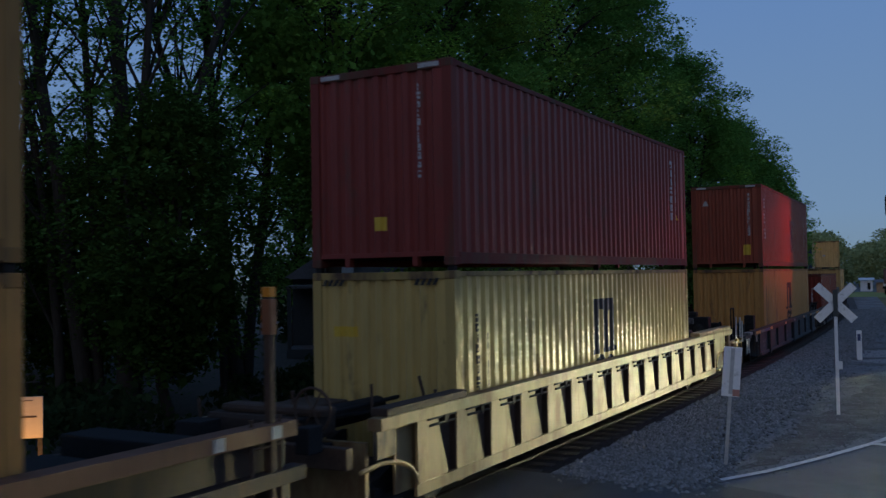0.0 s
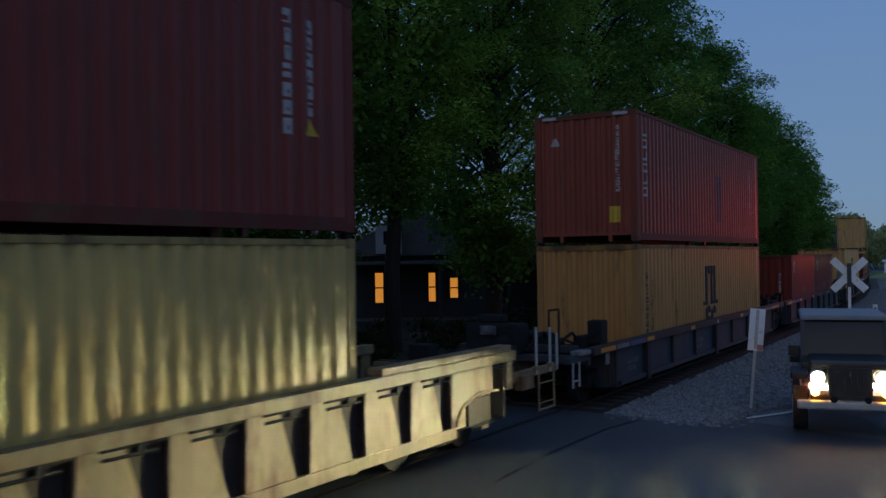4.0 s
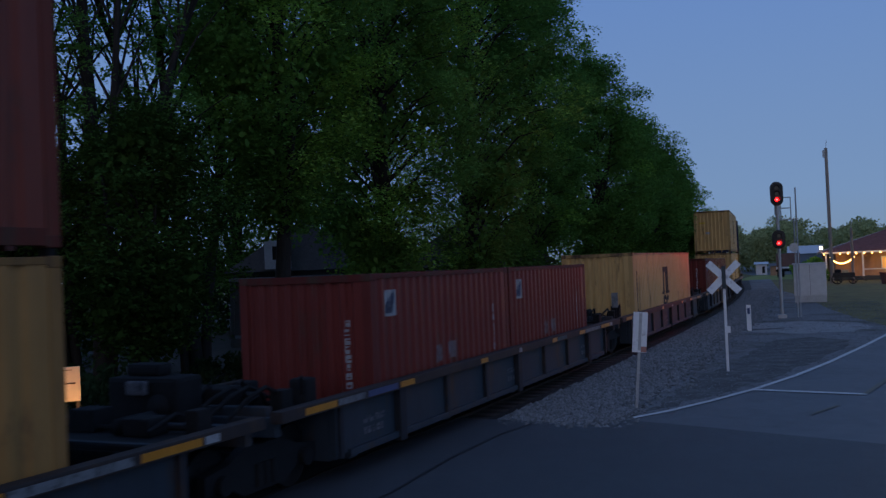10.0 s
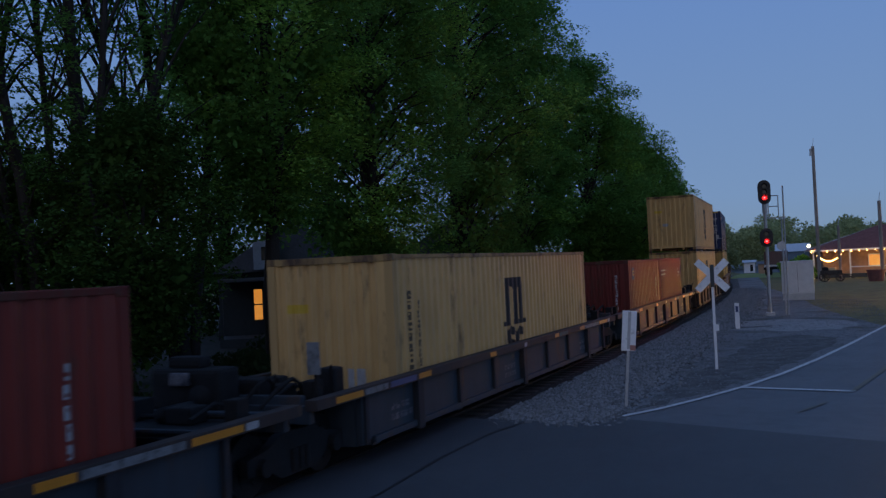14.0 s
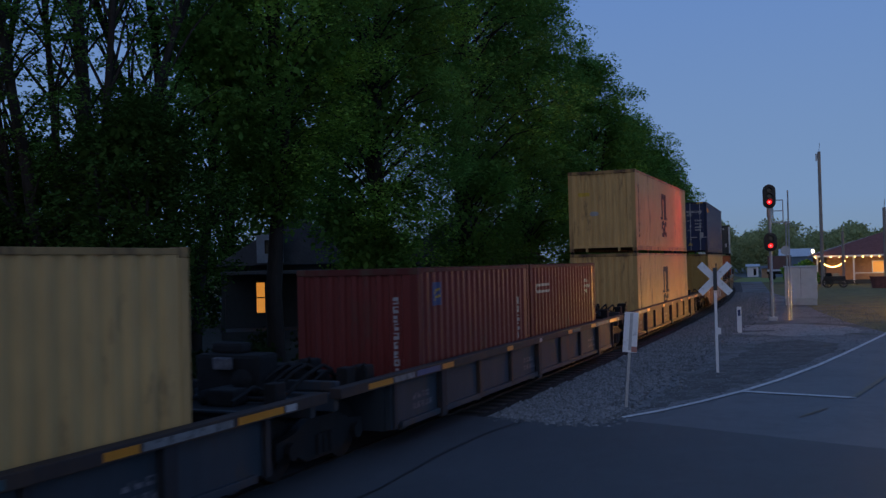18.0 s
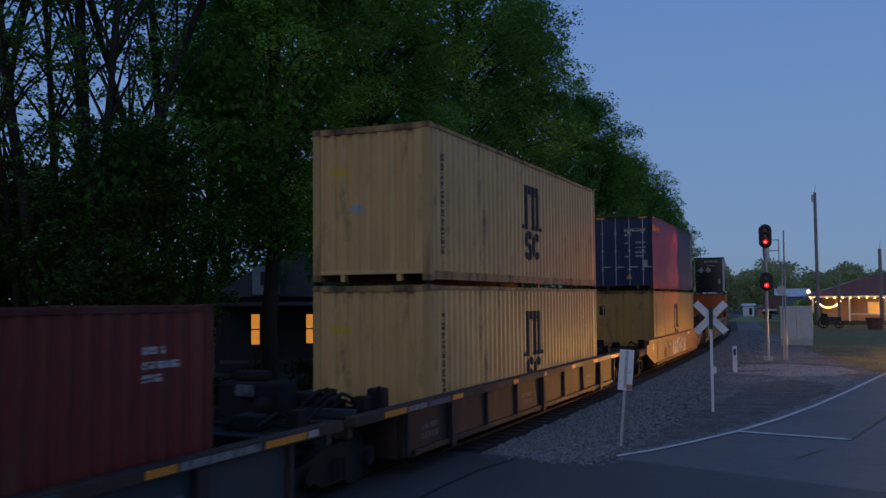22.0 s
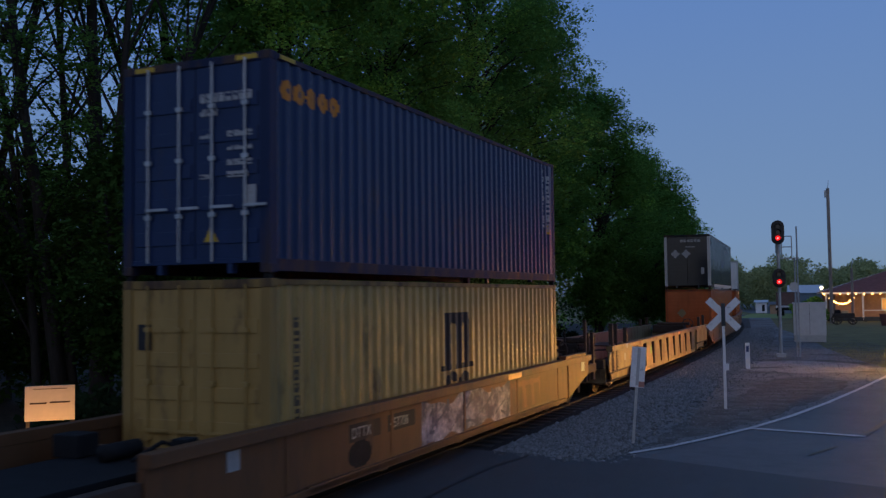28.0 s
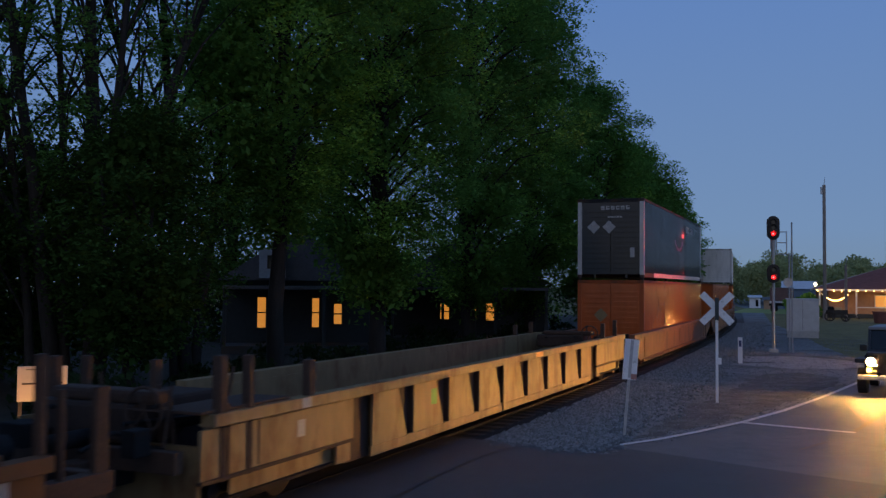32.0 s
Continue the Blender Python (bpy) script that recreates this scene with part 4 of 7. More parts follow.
ladder(car_b, 1.38, 31.44 - m, 0.36, 0.96, CAR_TAN, 0.60)
part("ladder_foot", tube(bmesh.new(), (1.38, 31.44 - m, 0.37), (1.38, 32.04 - m, 0.37), 0.022, n=6), CAR_TAN, car_b)
for q, h in ((31.36, 1.76), (31.90, 1.72), (32.18, 1.60)):
    part("hand_rod", tube(bmesh.new(), (1.38, q - m, 0.98), (1.38, q - m, h), 0.024, n=6), GALV, car_b)
for q in (31.30, 31.85):
    part("rod_clip", bbox(1.34, 1.42, q - m, q + 0.12 - m, 1.05, 1.12, 0.01), CAR_TAN, car_b)
m = unit["e"]["mid"]
part("plate_stalk", bbox(1.10, 1.15, 71.07 - m, 71.12 - m, 1.08, 1.6), DARK, unit["e"])
part("marker_plate", bbox(1.02, 1.22, 71.03 - m, 71.06 - m, 1.48, 1.94, 0.008), WORN_WHITE, unit["e"], "small white plate on a stalk")
c_low = container(36.96, LOW, 12.192, HC, C_OCHRE, "ochre corrugated container with a large black shipping mark", GA)
c_up = container(36.96, UPP, 12.192, HC, C_BRICK, "oxide-red corrugated container with white vertical blocks", GA)
stamp(c_low, "shipping_mark", arches(-0.1, 2.42), INK)
number_column(c_low, -5.5, -5.40, 0.3, 2.3, 11, INK_SOFT, 6)
number_column(c_low, -5.16, -5.08, 0.6, 2.1, 9, INK_SOFT, 7)
for i in range(6):
    z = 1.0 + 0.27 * i
    stamp(c_up, "name_shape", (lambda u, v, z=z, i=i: not (abs(u + 5.46 - 0.03 * (i % 3 - 1)) < 0.075 and z + 0.055 < v < z + (0.25 if i % 2 else 0.155)), (-5.62, -5.30, z, z + 0.21)), INK_WHITE)
number_column(c_up, 0.72, 0.80, 1.1, 2.6, 11, INK_WHITE, 9, "lead")
stamp(c_up, "yellow_plate", rect(0.55, 0.80, 0.42, 0.78), INK_YELLOW, "lead")
stamp(c_up, "warning_triangle", triangle(-0.72, 2.2, 0.2), INK_WHITE, "lead")
number_column(c_up, 4.85, 4.96, 0.9, 2.4, 9, INK_WHITE, 10)
number_column(c_up, 5.2, 5.32, 0.9, 2.4, 6, INK_WHITE, 11)
corner_tapes(c_up, HC, INK_WHITE)
stamp(c_up, "repaired_patch", rect(0.68, 1.4, 0.6, 1.9), mat("dark_red_patch", (0.075, 0.03, 0.04), rough=0.5))
for i, (s0, seed) in enumerate(((55.15, 12), (61.29, 20))):
    d = container(s0, LOW, 6.058, STD, C_RED, "oxide-red short container with a small square emblem", GA)
    number_column(d, 0.72, 0.80, 0.4, 1.9, 11, INK_WHITE, seed, "lead")
    stamp(d, "emblem_board", rect(-2.5, -2.12, 1.9, 2.32), INK_WHITE)
    stamp(d, "emblem", (lambda u, z: abs(z - 2.11) < 0.16 and abs((z - 2.11) * 0.8 - (u + 2.31)) < 0.13, (-2.47, -2.15, 1.93, 2.29)), INK_BLUE)
    number_column(d, 2.1, 2.22, 0.35, 1.9, 8, INK_WHITE, seed + 1)
    stamp(d, "white_panel", rect(-0.69, -0.42, 0.98, 1.28), FADED)
    stamp(d, "white_panel", rect(-0.15, 0.18, 1.0, 1.3), FADED)
e_low = container(73.43, LOW, 12.192, HC, C_TAN, "tan corrugated container with a large black shipping mark", GA)
stamp(e_low, "shipping_mark", arches(-0.1, 2.42), INK)
number_column(e_low, -5.5, -5.40, 0.3, 2.3, 11, INK_SOFT, 13)
number_column(e_low, -5.16, -5.08, 0.6, 2.1, 9, INK_SOFT, 14)
stamp(e_low, "hazard_plate", rect(-0.85, -0.45, 1.95, 2.1), INK_YELLOW, "lead")
for u in (0.27, 0.46):
    stamp(e_low, "paper_sheet", rect(u, u + 0.14, 0.28, 1.0), INK_WHITE, "lead")
for i, (s0, seed) in enumerate(((91.64, 15), (97.78, 16))):
    d = container(s0, LOW, 6.058, STD, C_MAROON, "dark maroon short container" + (" with a small square emblem" if i == 0 else " with pale lettering blocks"), GA)
    if i == 0:
        number_column(d, 0.72, 0.80, 0.4, 2.1, 11, INK_WHITE, seed, "lead")
        stamp(d, "emblem_board", rect(-2.38, -2.0, 1.9, 2.32), INK_BLUE)
        stamp(d, "emblem_stripe", (lambda u, z: abs(u + 2.19 + 0.1 * (z - 2.11)) < 0.14 and 0.035 < abs(z - 2.09 - 0.28 * (u + 2.19)) < 0.085, (-2.36, -2.02, 1.95, 2.27)), INK_YELLOW)
        number_column(d, 2.2, 2.34, 0.35, 1.9, 8, INK_WHITE, seed + 1)
    else:
        stamp(d, "name_block", blobs(-2.5, -1.45, 2.0, 0.24, 4), INK_WHITE)
        stamp(d, "number_block", (bars([(1.82, 2.25, 2.05, 2.13, 3, False), (1.82, 2.45, 1.9, 1.98, 5, False), (1.82, 2.15, 1.75, 1.83, 3, False)], 17), (1.82, 2.45, 1.7, 2.2)), INK_WHITE)
g_low = container(110.04, LOW, 12.192, HC, C_TAN, "tan corrugated container with a large black shipping mark", GA)
g_up = container(110.04, UPP, 12.192, HC, C_TAN, "tan corrugated container stacked on one like it", GA)
for k, g in enumerate((g_low, g_up)):
    stamp(g, "shipping_mark", arches(-0.1, 2.42), INK)
    number_column(g, -5.5, -5.40, 0.5, 2.4, 11, INK_SOFT, 18 + k)
    stamp(g, "hazard_plate", rect(-0.85, -0.45, 2.0, 2.13), INK_YELLOW, "lead")
stamp(g_up, "white_scuff", (lambda u, z: math.hypot((u + 0.3) / 0.16, (z - 1.35) / 0.09) < 1, (-0.5, -0.1, 1.2, 1.5)), INK_WHITE, "lead")
# yellow-brown car with a plain tall side
car_h = well_car(127.9, 147.3, 131.2, 144.5, CAR_YELLOW, "yellow-brown well car with spray-painted tall plain sides", "plain", 1.33, 0.30, trucks=("own", "own"))
h_low = container(131.77, LOW, 12.192, HC, C_OLIVE, "dull tan container with closed doors and a black shipping mark", GA, "doors")
h_up = container(131.77, UPP, 12.192, HC, C_BLUE, "navy-blue container with closed doors and locking bars", GA, "doors")
stamp(h_low, "shipping_mark", arches(-0.1, 2.42), INK)
number_column(h_low, -5.5, -5.40, 0.5, 2.4, 11, INK_SOFT, 21)
stamp(h_low, "door_mark", rect(-0.95, -0.72, 1.95, 2.3), INK, "door")
stamp(h_up, "name_shape", blobs(-5.8, -4.3, 2.42, 0.30, 5, False), mat("orange_marking", (0.62, 0.21, 0.02), rough=0.6, var=0.15))
number_column(h_up, 5.28, 5.38, 1.3, 2.7, 9, INK_WHITE, 22)
number_column(h_up, 5.6, 5.72, 1.2, 2.6, 6, INK_WHITE, 23)
stamp(h_up, "warning_triangle", triangle(5.65, 1.15, 0.22), INK_YELLOW)
stamp(h_up, "door_block", (bars([(0.10, 0.95, 2.28, 2.40, 8, False), (0.10, 0.40, 2.10, 2.20, 3, False), (0.55, 0.95, 1.80, 1.88, 4, False), (0.55, 0.95, 1.62, 1.68, 4, False),
                                (0.55, 0.95, 1.42, 1.50, 4, False), (0.55, 0.90, 1.25, 1.32, 4, False), (0.10, 0.30, 1.80, 1.85, 1, False), (0.10, 0.28, 1.25, 1.31, 1, False)], 24), (0.1, 0.96, 1.2, 2.42)), INK_WHITE, "door")
corner_tapes(h_up, HC, INK_YELLOW, True)
stamp(h_up, "white_panel", rect(0.80, 1.0, 0.85, 1.15), INK_WHITE, "door")
stamp(h_up, "warning_triangle", triangle(0.28, 0.42, 0.2), INK_YELLOW, "door")
m = car_h["mid"]
GRAFFITI = mat("spray_paint", (0.36, 0.34, 0.42), rough=0.6, var=0.7, scale=2.2, dirt=(0.05, 0.05, 0.09), dirt_amount=1.0, dirt_scale=2.4)
shape_on_car(car_h, "spray_piece", (lambda u, z: abs(z - 0.77 - 0.04 * math.sin(2.3 * u)) < 0.33 + 0.05 * math.sin(u * 3) + 0.035 * math.sin(7 * u + 1), (136.0 - m, 140.3 - m, 0.34, 1.18)), GRAFFITI, 1.3385)
shape_on_car(car_h, "spray_outline", (lambda u, z: abs(math.sin(u * 2.9 + 1.7 * math.sin(z * 4.5))) < 0.11 + 0.06 * math.sin(z * 9) or (abs(z - 0.52 - 0.08 * math.sin(u * 4)) < 0.03 and math.sin(u * 2.9) > 0), (136.3 - m, 140.0 - m, 0.45, 1.10)), mat("dark_spray_paint", (0.05, 0.055, 0.09), rough=0.6, var=0.4, scale=4), 1.3405)
shape_on_car(car_h, "spray_tag", (lambda u, z: abs((u * 1.8) % 1.0 - 0.5 + 0.3 * (z - 0.8)) < 0.17 or abs(z - 1.0) < 0.05, (140.4 - m, 142.3 - m, 0.48, 1.08)), CAR_RUST, 1.3385)
shape_on_car(car_h, "scorch_mark", (lambda u, z: math.hypot((u - 133.9 + m) / 0.35, (z - 0.62) / 0.2) < 1, (133.4 - m, 134.4 - m, 0.4, 0.85)), DARK, 1.3385)


def lettering(owner, text, y, z, size, x, material):
    """Words on a car's side in plain block letters."""
    cu = bpy.data.curves.new("reporting_letters", "FONT")
    cu.body, cu.size, cu.extrude = text, size, 0.001
    tmp = bpy.data.objects.new("letters", cu)
    me = bpy.data.meshes.new_from_object(tmp)
    bpy.data.objects.remove(tmp)
    me.transform(pose(x, y, z, 90, 0, 90))
    me.materials.append(material)
    part("reporting_letters", me, None, owner)


for q0, q1 in ((133.58, 134.55), (134.78, 135.75)):
    shape_on_car(car_h, "letter_panel", rect(q0 - m, q1 - m, 0.82, 1.08), CAR_BROWN, 1.3372)
lettering(car_h, "DTTX", 133.65 - m, 0.87, 0.22, 1.3392, INK_WHITE)
lettering(car_h, "457706", 134.85 - m, 0.87, 0.22, 1.3392, INK_WHITE)
strip(car_h, 139.9, 140.7, 1.19, 1.30, AMBER)
strip(car_h, 145.65, 145.95, 0.93, 1.22, INK_WHITE, "white_panel", 1.366)
strip(car_h, 130.7, 130.95, 0.90, 1.14, INK_WHITE, "white_panel", 1.366)
# empty cream car
car_i = well_car(148.0, 170.0, 148.7, 169.4, CAR_TAN, "empty cream well car with tapered side panels", "tapered", 1.42, 0.34, trucks=("own", "own"))
m = car_i["mid"]
end_gear(car_i, 148.1, 151.2, 1.05, 5, 0.62)
end_gear(car_i, 167.6, 169.8, 1.05, 6, 0.5)
end_gear(car_h, 145.4, 147.1, 1.05, 7, 0.7)
for q, w, h in ((146.35, 0.05, 2.25), (146.6, 0.025, 1.9), (147.1, 0.09, 1.88)):
    part("end_upright", bbox(1.24, 1.32, q - w - car_h["mid"], q + w - car_h["mid"], 0.6, h, 0.012), RUST, car_h)
part("raised_rail", bbox(1.28, 1.45, 144.0 - car_h["mid"], 145.8 - car_h["mid"], 1.334, 1.42, 0.012), CAR_YELLOW, car_h)
part("platform_plate", bbox(-1.15, 0.0, 146.0 - car_h["mid"], 147.0 - car_h["mid"], 1.62, 1.70, 0.03), STENCIL, car_h, "dusty grey walkway plate")
for u in (-1.05, -0.1):
    part("plate_leg", bbox(u - 0.05, u + 0.05, 146.1 - car_h["mid"], 146.9 - car_h["mid"], 1.02, 1.62, 0.01), DARK, car_h)
for q in (149.0, 149.45):
    part("panel_rod", tube(bmesh.new(), (1.40, q - m, 0.66), (1.40, q - m, 1.5), 0.022, n=6), RUST, car_i)
shape_on_car(car_i, "green_panel", rect(154.75 - m, 155.0 - m, 0.85, 1.12), mat("green_marking", (0.10, 0.30, 0.06), rough=0.6), 1.4025)
strip(car_i, 150.5, 150.72, 1.28, 1.41, INK_WHITE, "white_panel", 1.4735)
strip(car_i, 150.5, 150.68, 0.90, 1.12, INK_WHITE, "white_panel", 1.4045)
strip(car_i, 160.4, 160.9, 1.29, 1.40, AMBER, proud=1.4735)
for q, w, h in ((148.86, 0.075, 2.08), (149.41, 0.05, 2.05), (150.79, 0.07, 1.90), (166.9, 0.06, 1.85), (168.4, 0.06, 1.9)):
    part("upright_post", bbox(1.32, 1.44, q - m - w, q - m + w, 1.27, h, 0.015), RUST, car_i)
    part("upright_post", bbox(-1.44, -1.32, q - m - w + 0.2, q - m + w + 0.2, 1.2, h - 0.12, 0.015), RUST, car_i)
for q in (148.9, 149.42):
    part("panel_strap", bbox(1.402, 1.416, q - m - 0.05, q - m + 0.05, 0.62, 1.25, 0.004), RUST_SHADE, car_i)
part("end_shelf", bbox(0.7, 1.40, 148.5 - m, 150.3 - m, 1.424, 1.46, 0.008), RUST, car_i)
# rust-orange car with long boxes
car_j = well_car(170.6, 192.8, 172.6, 191.0, CAR_RUST, "rust-orange well car with plain sides", "plain", 1.33, 0.30, trucks=("own", "own"))
j_low = container(173.7, LOW, 16.15, HC, C_ORANGE, "orange long domestic container", GA, "ribs")
j_up = container(173.7, UPP, 16.15, HC, C_BLACK, "glossy charcoal long domestic container with bright corner posts", GA, "ribs", GALV)
part("rear_rail", bbox(1.2155, 1.225, -6.0, 7.4, 0.03, 0.20, 0.003), GALV, j_up)
stamp(j_up, "door_plate", rect(0.72, 0.88, 0.75, 1.1), INK_WHITE, "door")
stamp(j_up, "name_block", (bars([(-0.35, 0.75, 2.48, 2.62, 6, False)], 25), (-0.35, 0.75, 2.45, 2.65)), INK_WHITE, "door")
stamp(j_up, "number_block", (bars([(-0.1, 0.45, 2.2, 2.26, 5, False)], 26), (-0.1, 0.45, 2.2, 2.27)), INK_WHITE, "door")
for u in (-0.62, -0.05):
    stamp(j_up, "diamond_plate", (lambda a, z, u=u: abs(a - u) + abs(z - 1.85) < 0.24, (u - 0.24, u + 0.24, 1.6, 2.1)), INK_WHITE, "door")
stamp(j_low, "diamond_plate", (lambda a, z: abs(a + 0.35) + abs(z - 1.6) < 0.26, (-0.62, -0.08, 1.33, 1.87)), CAR_TAN, "door")
stamp(j_up, "curved_arrow", (lambda u, z: abs(math.hypot(u - 0.5, (z - 2.1) * 1.6) - 1.25) < 0.1 and z < 1.75, (-1.0, 2.0, 1.1, 1.8)), INK_BLUE)
stamp(j_up, "name_block", (bars([(2.6, 5.0, 2.2, 2.5, 5, False)], 27), (2.6, 5.0, 2.15, 2.55)), INK_WHITE)
well_car(193.6, 215.6, 195.6, 213.8, CAR_RUST, "rust-orange well car with one long box", "plain", 1.33, 0.30, trucks=("own", "own"))
container(196.4, LOW, 16.15, HC, C_ORANGE, "orange long domestic container", GA, "ribs")
well_car(216.6, 238.6, 218.6, 236.8, CAR_RUST, "rust-orange well car with a white box on an orange one", "plain", 1.33, 0.30, trucks=("own", "own"))
container(219.6, LOW, 16.15, HC, C_ORANGE, "orange long domestic container", GA, "ribs")
container(219.6, UPP, 16.15, HC, C_WHITE, "white long domestic container with ribbed doors", GA, "ribs")


# ---- the ground ----
def tp(s, lateral, z=0.0):
    x, y, _ = on_track(s, lateral)
    return Vector((x, y, z))


def ribbon(name, stations, lat0, lat1, z0, z1, material, kind="structure", label="", category=""):
    """A strip along the line between two distances from it."""
    verts, faces = [], []
    for i, s in enumerate(stations):
        verts += [tp(s, lat0, z0), tp(s, lat1, z1)]
        if i:
            faces.append((2 * i - 2, 2 * i - 1, 2 * i + 1, 2 * i))
    return tagged(new(name, from_arrays(name, verts, faces, material)), label, category, "", kind)


def polygon(name, pts, z, material, label="", category="", kind="structure"):
    flat = [Vector((x, y, 0)) for x, y in pts]
    tris = tessellate_polygon([flat])
    tris = [t if (flat[t[1]] - flat[t[0]]).cross(flat[t[2]] - flat[t[0]]).z > 0 else t[::-1] for t in tris]
    ob = new(name, from_arrays(name, [(x, y, z) for x, y in pts], tris, material))
    return tagged(ob, label, category, "", kind)


GZ = -0.05
ground = bmesh.new()
for r0, r1 in ((0, 60), (60, 400), (400, 3000)):
    for k in range(48):
        t0, t1 = 2 * math.pi * k / 48, 2 * math.pi * (k + 1) / 48
        pts = [(r1 * math.cos(t0), r1 * math.sin(t0), GZ - 0.03), (r1 * math.cos(t1), r1 * math.sin(t1), GZ - 0.03)]
        pts += [(r0 * math.cos(t1), r0 * math.sin(t1), GZ - 0.03), (r0 * math.cos(t0), r0 * math.sin(t0), GZ - 0.03)] if r0 else [(0, 0, GZ - 0.03)]
        ground.faces.new([ground.verts.new(p) for p in pts])
bmesh.ops.remove_doubles(ground, verts=ground.verts[:], dist=0.001)
tagged(part("ground", ground, GRASS), "short rough grass round the railway", "ground", "", "structure")

# gravel verge between the line and the road, and the lot round the signal
EDGE = [(3.12, 17.6), (3.94, 18.25), (5.06, 19.35), (6.37, 20.76), (7.94, 22.72), (9.80, 25.33), (12.37, 29.2), (16.2, 35.15), (22.5, 44.6), (31.0, 57.0)]
verge = [tp(16.6, -3.3), tp(18, -3.3), tp(30, -3.1), tp(60, -3.0), tp(120, -3.0), tp(120, -5.5)]
polygon("gravel_lot", [(v.x, v.y) for v in verge] + [(27.0, 80.0), (22.8, 62.0), (19.4, 50.0), (17.6, 42.5)] + EDGE[:8][::-1], GZ + 0.008, GRAVEL, "grey gravel lot between the railway and the road", "gravel")

def ragged(pts, seed, amount=0.16, step=0.45):
    """A closed outline with a worn, uneven edge."""
    r, out = random.Random(seed), []
    for (xa, ya), (xb, yb) in zip(pts, pts[1:] + pts[:1]):
        n = max(1, int(math.hypot(xb - xa, yb - ya) / step))
        for i in range(n):
            t = i / n
            out.append((xa + (xb - xa) * t + r.uniform(-amount, amount), ya + (yb - ya) * t + r.uniform(-amount, amount)))
    return out


polygon("soil_strip", ragged([(3.5, 18.25), (4.6, 19.4), (6.0, 21.0), (7.5, 22.8), (9.3, 25.4), (11.5, 28.7), (12.9, 31.6), (12.2, 33.4), (10.6, 32.4), (9.0, 29.4), (7.6, 26.4), (6.1, 23.9), (4.5, 20.6)], 3, 0.14), GZ + 0.013, SOIL, "dark bare soil between the gravel and the road", "soil")
polygon("gravel_tongue", ragged([(10.9, 37.0), (12.3, 35.0), (14.3, 34.8), (15.9, 36.6), (16.2, 39.4), (14.9, 41.4), (12.6, 41.0), (11.2, 39.2)], 4, 0.2), GZ + 0.012, PALE_GRAVEL, "pale compacted gravel beside the signal", "gravel")
polygon("soil_track", ragged([(10.0, 38.2), (11.0, 37.0), (12.6, 37.4), (13.2, 38.1), (12.0, 37.9), (10.9, 38.5)], 6, 0.08, 0.3), GZ + 0.016, SOIL, "dark rut in the gravel", "soil")
polygon("lit_lawn", [(33.6, 114.6), (41.0, 110.0), (52.0, 132.0), (43.5, 140.0)], GZ + 0.002, LAWN_LIT, "strip of mown lawn beyond the lot, coloured bright for lamplight", "grass")
# the road widens where it meets the crossing
wide_part = [(36.5, 52.0), (27.5, 38.5), (21.0, 29.0), (17.0, 22.0), (40.0, 4.0), (40.0, -32.0), (-48.0, -32.0)]
over = [tp(-48, 7.0), tp(12.0, 7.0), tp(16.8, 3.0), tp(16.8, -1.6), tp(17.0, -3.2)]
polygon("road", EDGE + wide_part + [(v.x, v.y) for v in over], GZ + 0.018, ASPHALT, "worn grey asphalt road over a level crossing", "road")
polygon("road_patch", [(3.0, 17.4), (4.4, 16.15), (5.45, 15.15), (6.45, 14.25), (9.5, 11.5), (16.0, 6.0), (16.0, -30.0), (-46.0, -30.0)] + [(v.x, v.y) for v in (tp(-46, 6.0), tp(11, 6.0), tp(16.4, 2.5), tp(16.5, -2.9))], GZ + 0.026, ASPHALT_NEW, "darker resurfaced asphalt at the crossing", "road")


def ramp(x, y):
    """How far the crossing's ramp rises over the road at a place."""
    lat = -math.cos(HEAD) * x + math.sin(HEAD) * y - OFFSET
    return max(0.0, min(1.0, (lat + 3.2) / 2.4)) * (-0.004 - GZ - 0.0265)


def line_strip(name, pts, width, material, label):
    verts, faces = [], []
    for i, (x, y) in enumerate(pts):
        a, b = pts[max(i - 1, 0)], pts[min(i + 1, len(pts) - 1)]
        d = Vector((b[0] - a[0], b[1] - a[1], 0)).normalized()
        nn = Vector((-d.y, d.x, 0)) * width / 2
        z = GZ + 0.034 + ramp(x, y) if material == TAR else GZ + 0.034
        verts += [Vector((x, y, z)) + nn, Vector((x, y, z)) - nn]
        if i:
            faces.append((2 * i - 2, 2 * i - 1, 2 * i + 1, 2 * i))
    return tagged(new(name, from_arrays(name, verts, faces, material)), label, "road marking", "", "structure")


line_strip("edge_line", EDGE, 0.13, LINE_PAINT, "worn white edge line along the road")
line_strip("stop_line", [(6.34, 20.66), (8.23, 19.35)], 0.20, LINE_PAINT, "worn white stop line across the lane")
line_strip("centre_line", [(8.2, 19.4), (10.05, 22.2), (13.6, 27.8), (18.4, 35.0)], 0.11, YELLOW_LINE, "worn yellow line in the middle of the road")
line_strip("faint_line", [(6.27, 17.2), (7.16, 18.15)], 0.06, YELLOW_LINE, "short faint painted mark on the asphalt")
line_strip("tar_seam", [(1.31, 17.49), (0.58, 16.34), (-0.2, 14.6), (-1.01, 12.4), (-2.6, 9.0), (-5.0, 4.5)], 0.05, TAR, "black tar seam in the asphalt")

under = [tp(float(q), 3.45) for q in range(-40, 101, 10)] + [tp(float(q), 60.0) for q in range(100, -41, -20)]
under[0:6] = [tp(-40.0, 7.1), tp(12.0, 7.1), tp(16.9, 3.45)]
polygon("woodland_floor", [(v.x, v.y) for v in under], GZ - 0.012, FLOOR_SHADE, "ground under the trees, coloured dark for their shade", "ground")
